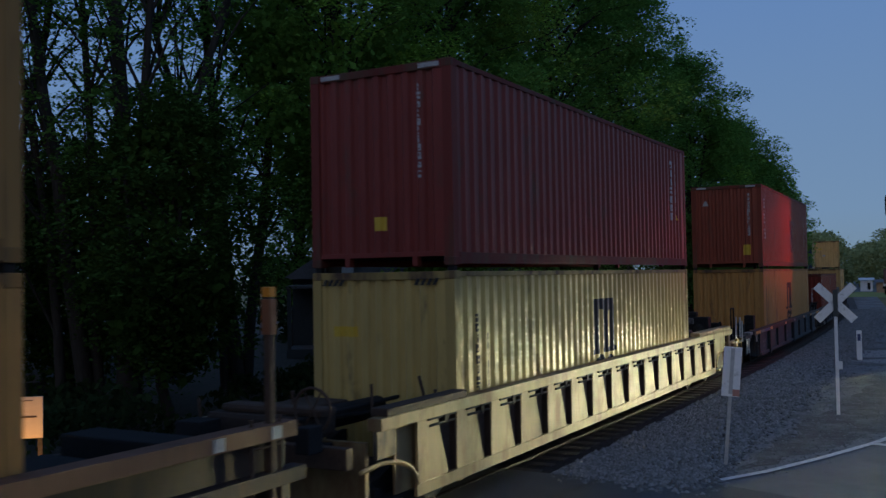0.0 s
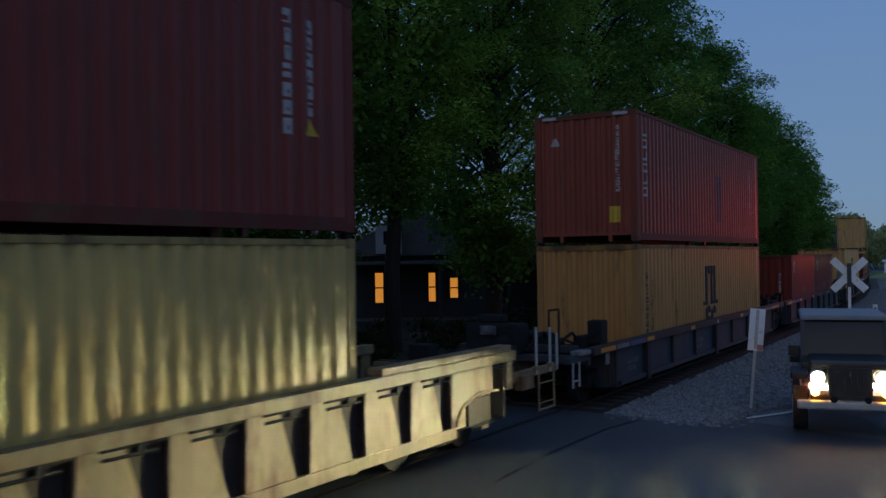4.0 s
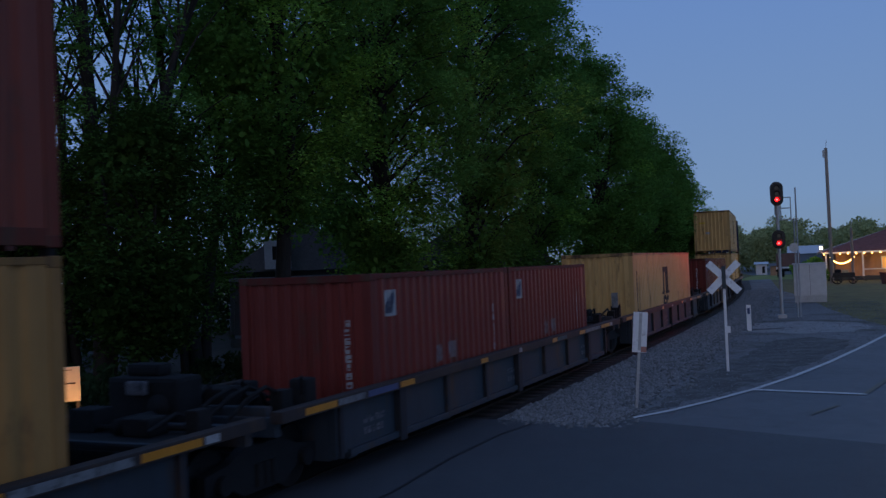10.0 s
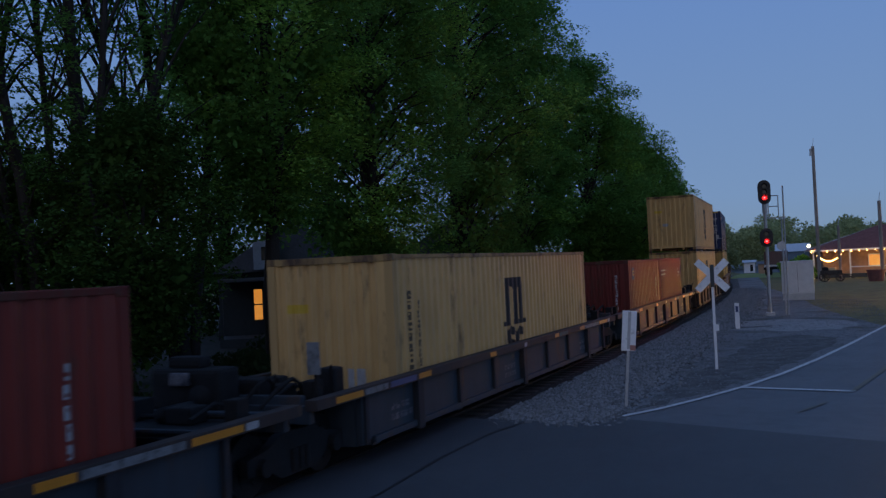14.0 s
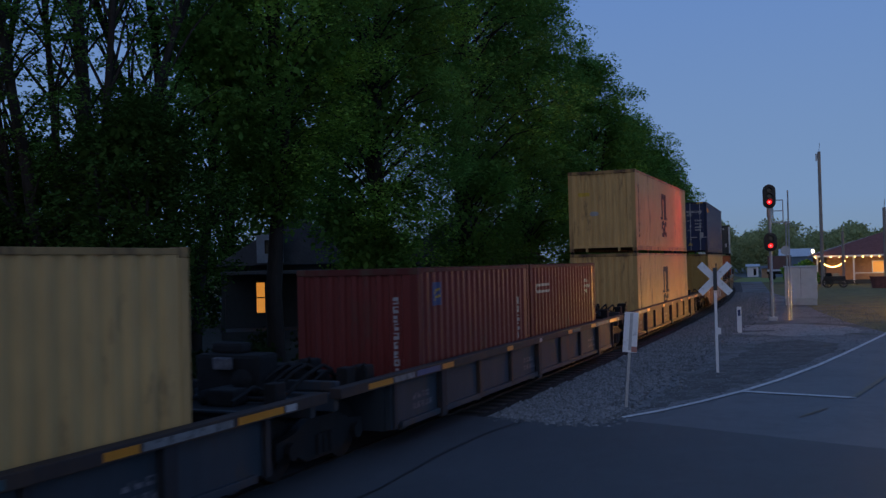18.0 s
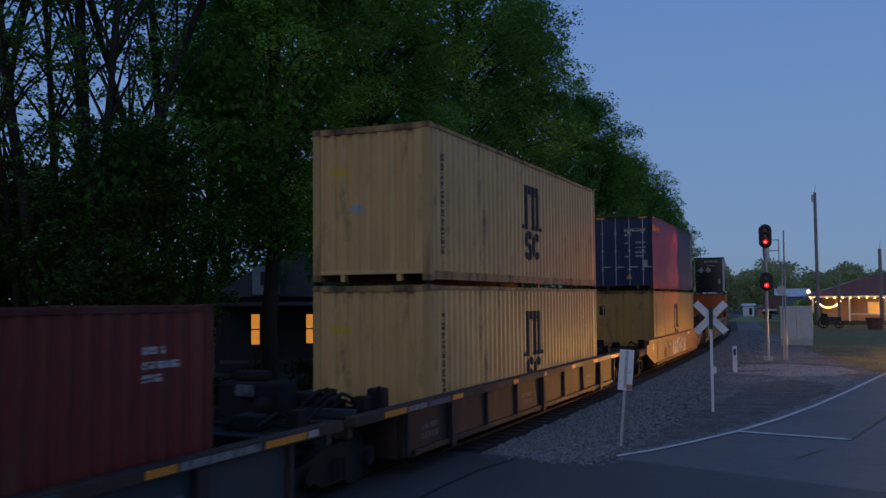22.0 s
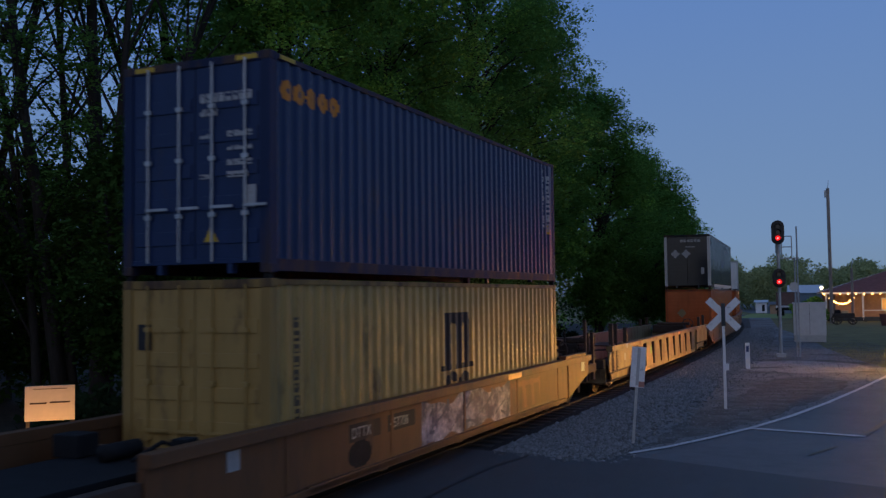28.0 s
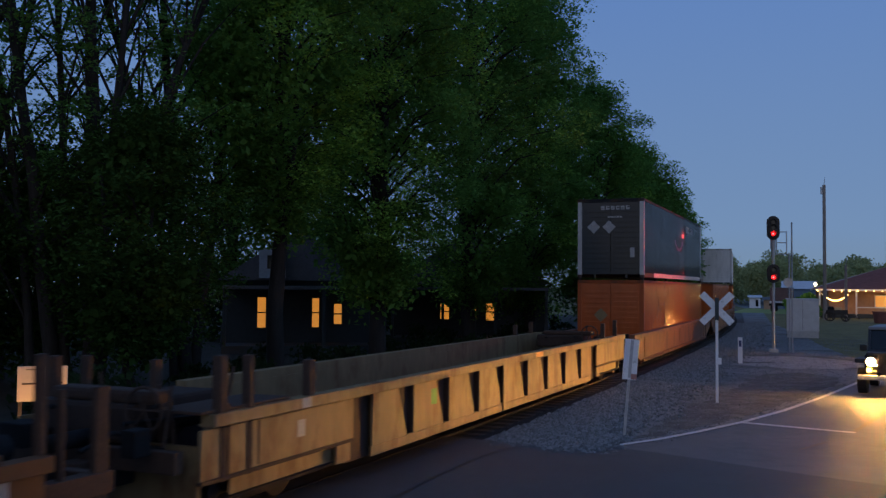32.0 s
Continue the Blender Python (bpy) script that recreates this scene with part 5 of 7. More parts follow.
# the crossing's surface comes up to the rail heads
near_st = [float(q) for q in np.arange(-48, 16, 4.0)] + [16.7]
ribbon("crossing_apron", near_st, -3.2, -0.80, GZ + 0.0265, -0.004, ASPHALT_NEW, label="dark asphalt ramp up to the rails", category="road")
ribbon("crossing_infill", near_st, -0.66, 0.70, -0.006, -0.006, ASPHALT_NEW, label="dark asphalt between the rails", category="road")
ribbon("far_apron", near_st, 0.80, 3.2, -0.004, GZ + 0.0265, ASPHALT_NEW, label="dark asphalt ramp beyond the rails", category="road")

# ballast, ties and rails
st = [float(q) for q in np.arange(-60, 300, 4.0)]
far_st = [16.7] + [float(q) for q in np.arange(20, 300, 4.0)]
ribbon("ballast_bed", far_st, -1.55, 1.5, -0.066, -0.066, OILY_SHADE, label="crushed-stone track bed, dark with oil and painted-in shade of the train", category="ballast")
ribbon("ballast_shoulder", far_st, -3.5, -1.55, GZ + 0.0, -0.064, BALLAST, label="grey crushed-stone shoulder of the track", category="ballast")
ribbon("far_shoulder", far_st, 1.5, 3.4, -0.066, GZ - 0.005, BALLAST, label="grey crushed-stone shoulder of the track", category="ballast")
for side in (-1, 1):
    verts, faces = [], []
    prof = [(-0.07, -0.15), (-0.07, -0.135), (-0.012, -0.11), (-0.012, -0.04), (-0.036, -0.03), (-0.036, 0.0), (0.036, 0.0), (0.036, -0.03), (0.012, -0.04), (0.012, -0.11), (0.07, -0.135), (0.07, -0.15)]
    for i, s in enumerate(st):
        for u, z in prof:
            verts.append(tp(s, side * 0.755 + u, z))
        if i:
            k = len(prof)
            for j in range(k - 1):
                faces.append(((i - 1) * k + j, (i - 1) * k + j + 1, i * k + j + 1, i * k + j))
    tagged(new("rail", from_arrays("rail", verts, faces, STEEL)), "worn steel rail on timber ties", "rail", "", "structure")
tie = finish("tie", bbox(-1.3, 1.3, -0.11, 0.11, -0.25, -0.05, 0.01), TIE)
q = 17.0
while q < 90:
    x, y, h = on_track(q)
    o = tagged(new("railway_tie", tie), "dark creosoted timber railway tie", "tie", "railway ties")
    o.matrix_basis = pose(x, y, 0, 0, 0, -math.degrees(h))
    q += 0.54


def scatter_stones(name, n, spots, size0, size1, seed, label):
    """Loose crushed stones, one mesh."""
    rnd = np.random.RandomState(seed)
    base = np.array([(0, 0, 1), (0.94, 0, 0.1), (0.29, 0.9, 0.2), (-0.76, 0.53, 0.05), (-0.76, -0.53, 0.2), (0.29, -0.9, 0.1), (0, 0, -0.6)])
    tri = np.array([(0, 1, 2), (0, 2, 3), (0, 3, 4), (0, 4, 5), (0, 5, 1), (6, 2, 1), (6, 3, 2), (6, 4, 3), (6, 5, 4), (6, 1, 5)])
    V, F = [], []
    for i in range(n):
        x, y, z = spots(rnd)
        r = rnd.uniform(size0, size1)
        a = rnd.uniform(0, 6.28)
        sc = np.array((rnd.uniform(0.7, 1.3), rnd.uniform(0.6, 1.1), rnd.uniform(0.5, 0.9))) * r
        p = base * sc * rnd.uniform(0.8, 1.2, (7, 1))
        ca, sa = math.cos(a), math.sin(a)
        p = np.stack([p[:, 0] * ca - p[:, 1] * sa + x, p[:, 0] * sa + p[:, 1] * ca + y, p[:, 2] + z], 1)
        V.append(p)
        F.append(tri + 7 * i)
    me = from_arrays(name, np.concatenate(V).tolist(), np.concatenate(F).tolist(), STONE)
    return tagged(new(name, me), label, "ballast", "", "stuff")


def on_shoulder(rnd):
    s = 16.1 + 0.2 * rnd.normal() + 1.4 * rnd.random_sample() ** 0.5 + 66 * rnd.random_sample() ** 1.8
    lat = -(1.55 + 2.3 * rnd.random_sample() ** 0.9) - abs(0.22 * rnd.normal()) * (rnd.random_sample() < 0.3)
    if lat < -3.0 and rnd.random_sample() < 0.45:
        lat += 1.2
    x, y, _ = on_track(s, lat)
    return x, y, -0.072 + min(2.0, -1.5 - lat) * 0.016 + 0.02 * rnd.random_sample()


def on_verge(rnd):
    s = 18 + 42 * rnd.random_sample()
    x, y, _ = on_track(s, -(3.2 + 6.5 * rnd.random_sample() ** 1.5 * min(1.0, (s - 12) / 22)))
    return x, y, GZ + 0.010


scatter_stones("ballast_stones", 38000, on_shoulder, 0.030, 0.072, 3, "loose grey crushed stones beside the track")
scatter_stones("verge_stones", 12000, on_verge, 0.010, 0.032, 4, "scattered small stones on the gravel")


# ---- signs and signals ----
def crossbuck(x, y):
    c = thing("crossbuck_sign", "white X-shaped railway crossing sign on a white post, seen from behind", "road sign", m=pose(x, y, 0, 0, 0, -14))
    part("post", bbox(-0.034, 0.034, -0.05, 0.05, GZ, 2.62, 0.006), WHITE, c)
    for k in (-1, 1):
        b = part("blade", bbox(-0.53, 0.53, -0.068, -0.056, -0.09, 0.09, 0.004), WHITE, c)
        b.matrix_basis = pose(0, 0, 2.38, 0, k * 45, 0)
        b2 = part("rear_blade", bbox(-0.53, 0.53, 0.056, 0.068, -0.09, 0.09, 0.004), SIGN_BACK, c)
        b2.matrix_basis = pose(0, 0, 2.38, 0, k * 45, 0)
    part("dark_backing", bbox(-0.05, 0.05, -0.084, -0.07, 2.08, 2.66, 0.003), SIDING_DARK, c)
    part("emergency_plate", bbox(-0.02, 0.11, -0.06, -0.05, 0.95, 1.12, 0.003), WHITE, c)
    return c


crossbuck(6.8, 24.3)
s = thing("object_sign", "blank narrow sign plate on a leaning steel post", "road sign", m=pose(3.42, 18.8, 0, 0, 5.0, -8))
part("post", bbox(-0.028, 0.028, -0.02, 0.02, GZ, 1.85, 0.004), GALV, s)
part("plate", bbox(-0.14, 0.14, -0.030, -0.022, 1.08, 1.88, 0.006), WHITE, s, "white plate with a dark upright bar")
part("plate_bar", bbox(-0.03, 0.03, -0.036, -0.031, 1.12, 1.86, 0.002), GALV, s)
part("rust_patch", bbox(0.03, 0.14, -0.0345, -0.031, 1.09, 1.2, 0.001), mat("pink_sticker", (0.42, 0.2, 0.16)), s)
s = thing("marker_post", "white flat marker post with dark marks", "marker", m=pose(11.29, 37.1, 0, 0, 0, -15))
part("post", bbox(-0.085, 0.085, -0.02, 0.02, GZ, 0.98, 0.006), WHITE, s)
part("mark", bbox(-0.05, 0.05, -0.026, -0.021, 0.62, 0.86, 0.001), INK_BLUE, s)


def signal_head(parent, z, lit):
    """An oval backboard with its lamps; the lowest one is lit."""
    bm = bmesh.new()
    pts = []
    for k in range(28):
        t = 2 * math.pi * k / 28
        pts.append((0.29 * math.cos(t), z + (0.27 if math.sin(t) >= 0 else -0.27) * (1 if lit == "tall" else 0.55) + 0.29 * math.sin(t)))
    prism(bm, pts, "y", 0.0, 0.03)
    board = part("backboard", bm, BLACK, parent)
    tun = bmesh.new()
    zl = z - 0.27 if lit == "tall" else z - 0.17
    tube(tun, (0, -0.004, zl), (0, -0.40, zl), 0.125, 0.135, n=20, caps=False)
    part("tunnel_hood", tun, BLACK, board)
    lamps = (z - 0.27, z, z + 0.27) if lit == "tall" else (z - 0.17, z + 0.17)
    part("lamp_case", bbox(-0.16, 0.16, 0.03, 0.3, lamps[0] - 0.16, lamps[-1] + 0.16, 0.03), BLACK, parent)
    for i, zz in enumerate(lamps):
        bm = bmesh.new()
        hood = i > 0
        n = 16
        rings = []
        for y, r in ((-0.005, 0.125), (-0.26, 0.135)):
            rings.append([bm.verts.new((r * math.cos(math.pi * (-0.12 + 1.24 * k / n)), y, zz + r * math.sin(math.pi * (-0.12 + 1.24 * k / n)))) for k in range(n + 1)])
        for k in range(n):
            bm.faces.new((rings[0][k], rings[0][k + 1], rings[1][k + 1], rings[1][k]))
        if hood:
            part("hood", bm, BLACK, board)
        else:
            bm.free()
        part("lens", tube(bmesh.new(), (0, 0.0, zz), (0, -0.02, zz), 0.095, n=20), RED_GLOW if i == 0 else GLASS_DARK, board, "glowing red lens" if i == 0 else "")
        if i == 0:
            part("bright_core", tube(bmesh.new(), (0, -0.0205, zz), (0, -0.024, zz), 0.042, n=16), RED_CORE, board)


s = thing("railway_signal", "tall railway signal with two black oval heads, both red", "railway signal", m=pose(14.85, 43.7, 0, 0, 0, -16))
part("mast", tube(bmesh.new(), (0, 0.18, GZ), (0, 0.18, 5.0), 0.075, n=12), GALV, s)
part("mast_foot", bbox(-0.2, 0.2, -0.02, 0.38, GZ, 0.12, 0.02), GALV, s)
signal_head(s, 5.72, "tall")
signal_head(s, 3.6, "short")
for zl in (5.45, 3.43):
    red = new("signal_lamp", bpy.data.lights.new("signal_lamp", "SPOT"))
    red.data.energy, red.data.color, red.data.spot_size, red.data.spot_blend, red.data.shadow_soft_size = 300, (1.0, 0.03, 0.03), radians(84), 0.7, 0.06
    red.matrix_basis = pose(14.85, 43.7, 0, 0, 0, -16) @ look((0, -0.42, zl), (-0.9, -1.4, zl + 0.1))
part("mast_collar", tube(bmesh.new(), (0, 0.18, 4.75), (0, 0.18, 5.2), 0.12, n=12), GALV, s)
lad = thing("signal_ladder", "thin grey steel ladder with a caged platform beside the signal", "ladder", m=pose(15.75, 44.0, 0, 0, 0, -16))
for dx in (-0.2, 0.2):
    part("stile", tube(bmesh.new(), (dx * 0.3, 0, GZ), (dx * 0.3, 0, 6.0 if dx > 0 else 4.55), 0.035, n=8), GALV, lad)
for i in range(14):
    part("rung", tube(bmesh.new(), (-0.06, 0, 0.35 + i * 0.3), (0.06, 0, 0.35 + i * 0.3), 0.012, n=6), GALV, lad)
part("round_plate", tube(bmesh.new(), (-0.12, -0.06, 3.2), (-0.12, -0.04, 3.2), 0.21, n=24), GALV, lad, "grey round plate")
part("platform", bbox(-0.75, 0.12, -0.25, 0.25, 4.5, 4.54), GALV, lad)
for dx in (-0.62, -0.18):
    part("cage_post", tube(bmesh.new(), (dx, -0.2, 4.54), (dx, -0.2, 5.55), 0.025, n=6), GALV, lad)
for z in (5.05, 5.55):
    part("cage_rail", tube(bmesh.new(), (-0.62, -0.2, z), (-0.18, -0.2, z), 0.025, n=6), GALV, lad)

cab = thing("equipment_cabinet", "pale grey metal signalling cabinet on legs", "cabinet", m=pose(21.3, 57.5, 0, 0, 0, -20))
part("body", bbox(-0.92, 0.92, -0.6, 0.6, 0.35, 2.25, 0.03), SIGN_BACK, cab)
part("roof", bbox(-0.98, 0.98, -0.66, 0.66, 2.25, 2.32, 0.02), SIGN_BACK, cab)
part("door_seam", bbox(-0.008, 0.008, -0.606, -0.6, 0.42, 2.2), DARK, cab)
part("plinth", bbox(-0.9, 0.9, -0.58, 0.58, GZ, 0.35, 0.01), GALV, cab)


# ---- trees ----
def leaf_mesh(name, pos, size, rnd, material, up=0.0):
    """Single leaves, each a small four-cornered blade; up tips their faces to the sky."""
    n = len(pos)
    nor = rnd.normal(size=(n, 3))
    nor /= np.linalg.norm(nor, axis=1)[:, None]
    nor[:, 2] = np.abs(nor[:, 2]) + up
    a = np.cross(nor, rnd.normal(size=(n, 3)))
    a /= np.linalg.norm(a, axis=1)[:, None]
    b = np.cross(a, nor)
    b /= np.linalg.norm(b, axis=1)[:, None]
    sz = size * rnd.uniform(0.55, 1.4, (n, 1))
    v = np.stack([pos - a * sz, pos + b * sz * 0.62 + a * sz * 0.15, pos + a * sz, pos - b * sz * 0.62 + a * sz * 0.15], 1).reshape(-1)
    me = bpy.data.meshes.new(name)
    me.vertices.add(4 * n)
    me.vertices.foreach_set("co", v.astype(np.float32))
    me.loops.add(4 * n)
    me.loops.foreach_set("vertex_index", np.arange(4 * n, dtype=np.int32))
    me.polygons.add(n)
    me.polygons.foreach_set("loop_start", np.arange(0, 4 * n, 4, dtype=np.int32))
    me.update()
    me.materials.append(material)
    return me


def leaf_cloud(name, lumps, n, size, seed, material, parent, squash=0.8, shell=0.5, up=0.0):
    """Foliage of single leaves, thick in the lumps (centre, radius) and open between them."""
    rnd = np.random.RandomState(seed)
    w = np.array([r ** 2 for _, r in lumps])
    pick = rnd.choice(len(lumps), n, p=w / w.sum())
    cen = np.array([c for c, _ in lumps])[pick]
    rad = np.array([r for _, r in lumps])[pick]
    d = rnd.normal(size=(n, 3))
    d /= np.linalg.norm(d, axis=1)[:, None]
    rr = rad * rnd.uniform(0.05, 1.0, n) ** shell * (1 + 0.18 * rnd.normal(size=n))
    shape = rnd.uniform(0.7, 1.35, (len(lumps), 3)) * np.array((1, 1, squash))
    pos = cen + d * rr[:, None] * shape[pick]
    # sprays hang a little at their rim
    pos[:, 2] -= 0.22 * (rr / rad) ** 2 * rad
    return part(name, leaf_mesh(name, pos, size, rnd, material, up), None, parent)


def maple(x, y, height, trunk_r, rad, low, seed, label, leaves, leaf, boughs=110, bright=0.0, widest=0.38, leaf_mat=None, inner=0.16):
    """A dense maple: boughs out of a forked trunk, each with drooping sprays of leaves at its end."""
    rnd = random.Random(seed)
    t = thing("tree", label, "tree", m=pose(x, y, 0, 0, 0, rnd.uniform(0, 360)))
    bm, limb = bmesh.new(), bmesh.new()
    lean = [Vector((0, 0, GZ - 0.1))]
    for i in range(7):
        lean.append(lean[-1] + Vector((rnd.uniform(-0.2, 0.2), rnd.uniform(-0.2, 0.2), height * 0.86 / 7)))
    stem(bm, lean, trunk_r, 0.05)
    for k in range(2):
        a = rnd.uniform(0, 6.28)
        p0 = lean[2 + k]
        stem(bm, [p0, p0 + Vector((math.cos(a) * 0.7, math.sin(a) * 0.7, height * 0.16)), p0 + Vector((math.cos(a) * rad * 0.3, math.sin(a) * rad * 0.3, height * 0.42))], trunk_r * 0.6, 0.04, 7)
    sprays, glad = [], []
    for i in range(boughs):
        f = ((i + rnd.random()) / boughs) ** 0.9
        z = low + (height - low) * f
        # an egg-shaped outline, uneven from side to side
        k = (f / widest) ** 0.55 if f < widest else max(0.0, 1 - ((f - widest) / (1 - widest)) ** 2.1) ** 0.62
        ang = i * 2.39996 + rnd.uniform(-0.5, 0.5)
        reach = rad * k * (0.92 + 0.12 * math.sin(2 * ang + seed) + 0.07 * math.sin(5 * ang + z)) * rnd.uniform(0.67, 0.91)
        tip = Vector((math.cos(ang) * reach, math.sin(ang) * reach, z))
        zr = max(low * 0.7, z - 0.45 * reach - 0.6)
        root = Vector((0, 0, zr)) + Vector((rnd.uniform(-0.15, 0.15), rnd.uniform(-0.15, 0.15), 0))
        mid = root.lerp(tip, 0.5) + Vector((0, 0, 0.25 + 0.08 * reach))
        stem(limb, [root, mid, root.lerp(tip, 0.82)], 0.022 + 0.009 * reach, 0.010, 5)
        # patches of lighter leaf colour stand in for the lit billows of the crown
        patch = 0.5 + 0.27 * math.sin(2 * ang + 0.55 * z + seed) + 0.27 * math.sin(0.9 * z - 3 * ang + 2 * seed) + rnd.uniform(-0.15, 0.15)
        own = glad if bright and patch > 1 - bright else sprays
        bulk = rnd.uniform(0.70, 1.20) * (0.50 + 0.085 * rad)
        own.append((np.array(tip), bulk))
        for j in range(3):
            turn = rnd.uniform(-1.6, 1.6)
            c = tip + Vector((math.cos(ang + turn), math.sin(ang + turn), rnd.uniform(-0.8, 0.5))) * bulk * rnd.uniform(0.7, 1.1)
            own.append((np.array(c), bulk * rnd.uniform(0.35, 0.6)))
        for j in range(2):
            u = 0.55 + 0.2 * j + rnd.uniform(-0.06, 0.06)
            c = mid.lerp(tip, u * 2 - 1)
            side = rnd.uniform(-1, 1) * (0.35 + 0.20 * reach * (1.1 - u))
            c = c + Vector((-math.sin(ang) * side, math.cos(ang) * side, rnd.uniform(-0.35, 0.35)))
            own.append((np.array(c), rnd.uniform(0.45, 0.80) * (0.6 + 0.075 * rad)))
    part("trunk", bm, BARK, t, smooth=True)
    part("limb_structure", limb, BARK, t, smooth=True)["kind"] = "stuff"
    share = len(glad) / max(1, len(glad) + len(sprays))
    leaf_cloud("crown", sprays, int(leaves * (1 - share)), leaf, seed, leaf_mat or LEAF, t, 0.75, 0.42, 0.9)
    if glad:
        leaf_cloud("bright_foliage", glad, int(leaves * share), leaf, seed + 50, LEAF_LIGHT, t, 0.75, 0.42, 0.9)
    # the shaded leaves within the crown
    core = []
    for i in range(60):
        f = rnd.random()
        k = (f / widest) ** 0.55 if f < widest else max(0.0, 1 - ((f - widest) / (1 - widest)) ** 2.1) ** 0.62
        a, r = rnd.uniform(0, 6.28), rad * k * 0.62 * rnd.random() ** 0.5
        core.append((np.array((math.cos(a) * r, math.sin(a) * r, low + (height - low) * f * 0.94)), rad * 0.22))
    leaf_cloud("inner_foliage", core, int(leaves * inner), leaf * 2.0, seed + 90, leaf_mat or LEAF, t, 0.9, 0.4)
    return t


def open_tree(x, y, turn, stems, reach, low, top, seed, label, leaves, leaf, sprays_n):
    """A many-stemmed tree with thin layered foliage. stems: (across at the foot, across at 11 m, depth, radius)."""
    rnd = random.Random(seed)
    t = thing("tree", label, "tree", m=pose(x, y, 0, 0, 0, turn))
    limb, sprays = bmesh.new(), []
    for x0, x1, d, r in stems:
        bm = bmesh.new()
        pts = []
        for i in range(9):
            z = GZ - 0.1 + (top - 1.0) * i / 8
            w = (z / 11.0)
            bend = max(w, 0.0) ** 1.5 if abs(x1 - x0) > 1.4 else w
            pts.append(Vector((x0 + (x1 - x0) * bend + rnd.uniform(-0.07, 0.07), d * w + rnd.uniform(-0.07, 0.07), z)))
        stem(bm, pts, r, r * 0.25)
        part("trunk", bm, BARK, t, smooth=True)
        for i in range(sprays_n // len(stems)):
            f = rnd.random() ** 0.8
            z = low + (top - low) * f
            base = pts[min(8, max(1, int((z - 1.2) / top * 8)))]
            a = rnd.uniform(0, 6.28)
            go = rnd.uniform(0.5, 1.0) * reach * (1 - 0.35 * f)
            tip = Vector((base.x + math.cos(a) * go, base.y + math.sin(a) * go * 0.8, z + 0.3))
            mid = base.lerp(tip, 0.5) + Vector((0, 0, 0.35))
            stem(limb, [base, mid, tip], min(0.05, r * 0.35), 0.01, 5)
            for j in range(3):
                c = mid.lerp(tip, 0.15 + 0.4 * j) + Vector((rnd.uniform(-0.4, 0.4), rnd.uniform(-0.4, 0.4), rnd.uniform(-0.15, 0.15)))
                sprays.append((np.array(c), rnd.uniform(0.4, 0.85)))
    part("limb_structure", limb, BARK, t, smooth=True)["kind"] = "stuff"
    leaf_cloud("crown", sprays, leaves, leaf, seed, LEAF, t, 0.26, 0.5, 0.9)
    return t


def at(az, rng):
    return rng * math.sin(radians(az)), rng * math.cos(radians(az))


MAPLE = "tall leafy maple with dark green foliage beside the railway"
SHRUB = "low dense leafy tree under taller ones"
OPEN = "open multi-stemmed tree with thin layered foliage against the sky"
for az, rng, hgt, tr, rad, low, seed, nl, boughs, bright, widest, label in (
        (-10.6, 30.5, 18.5, 0.30, 4.0, 4.8, 13, 66000, 130, 0.42, 0.40, MAPLE),
        (-4.6, 34.0, 20.0, 0.34, 4.7, 2.6, 14, 90000, 150, 0.50, 0.36, MAPLE),
        (1.1, 43.0, 22.2, 0.36, 5.4, 2.2, 15, 80000, 150, 0.12, 0.40, MAPLE),
        (4.6, 50.0, 19.0, 0.36, 4.9, 2.0, 16, 80000, 150, 0.14, 0.40, MAPLE),
        (8.5, 57.0, 15.2, 0.30, 4.5, 1.6, 17, 56000, 120, 0.06, 0.40, MAPLE),
        (11.1, 68.0, 13.0, 0.28, 4.1, 1.4, 18, 42000, 100, 0.0, 0.40, MAPLE),
        (12.7, 80.0, 11.4, 0.26, 3.9, 1.0, 19, 30000, 80, 0.0, 0.42, MAPLE),
        (13.2, 98.0, 8.0, 0.24, 3.6, 0.8, 23, 14000, 50, 0.0, 0.45, MAPLE),
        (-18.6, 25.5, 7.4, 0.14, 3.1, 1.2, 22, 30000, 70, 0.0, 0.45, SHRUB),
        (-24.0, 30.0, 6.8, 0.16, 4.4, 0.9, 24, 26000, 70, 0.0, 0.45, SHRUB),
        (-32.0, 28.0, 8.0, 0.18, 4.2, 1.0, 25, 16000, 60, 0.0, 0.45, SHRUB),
        (-13.5, 46.0, 18.0, 0.34, 5.0, 3.0, 20, 30000, 90, 0.0, 0.40, MAPLE),
        (-7.0, 56.0, 22.0, 0.34, 6.0, 3.0, 21, 34000, 90, 0.0, 0.40, MAPLE)):
    x, y = at(az, rng)
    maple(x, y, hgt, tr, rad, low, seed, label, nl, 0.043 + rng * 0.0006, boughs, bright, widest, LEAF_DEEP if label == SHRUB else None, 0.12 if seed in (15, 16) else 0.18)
x, y = at(-21.6, 27.0)
open_tree(x, y, 21.6, ((0.30, 0.1, 0.4, 0.30), (-0.6, -2.0, -0.3, 0.22), (-0.35, -0.8, 0.8, 0.15), (0.45, 3.1, 0.2, 0.17), (0.25, 1.0, -0.8, 0.16), (-1.2, -2.6, 0.6, 0.13)), 3.3, 4.6, 16.5, 11, OPEN, 34000, 0.062, 132)
x, y = at(-28.5, 28.0)
open_tree(x, y, 28.5, ((0.0, 0.6, 0.3, 0.26), (-0.3, -1.2, 0.5, 0.2), (0.4, 2.0, -0.2, 0.16)), 3.2, 4.6, 16.0, 12, OPEN, 15000, 0.062, 60)
x, y = at(-15.8, 31.0)
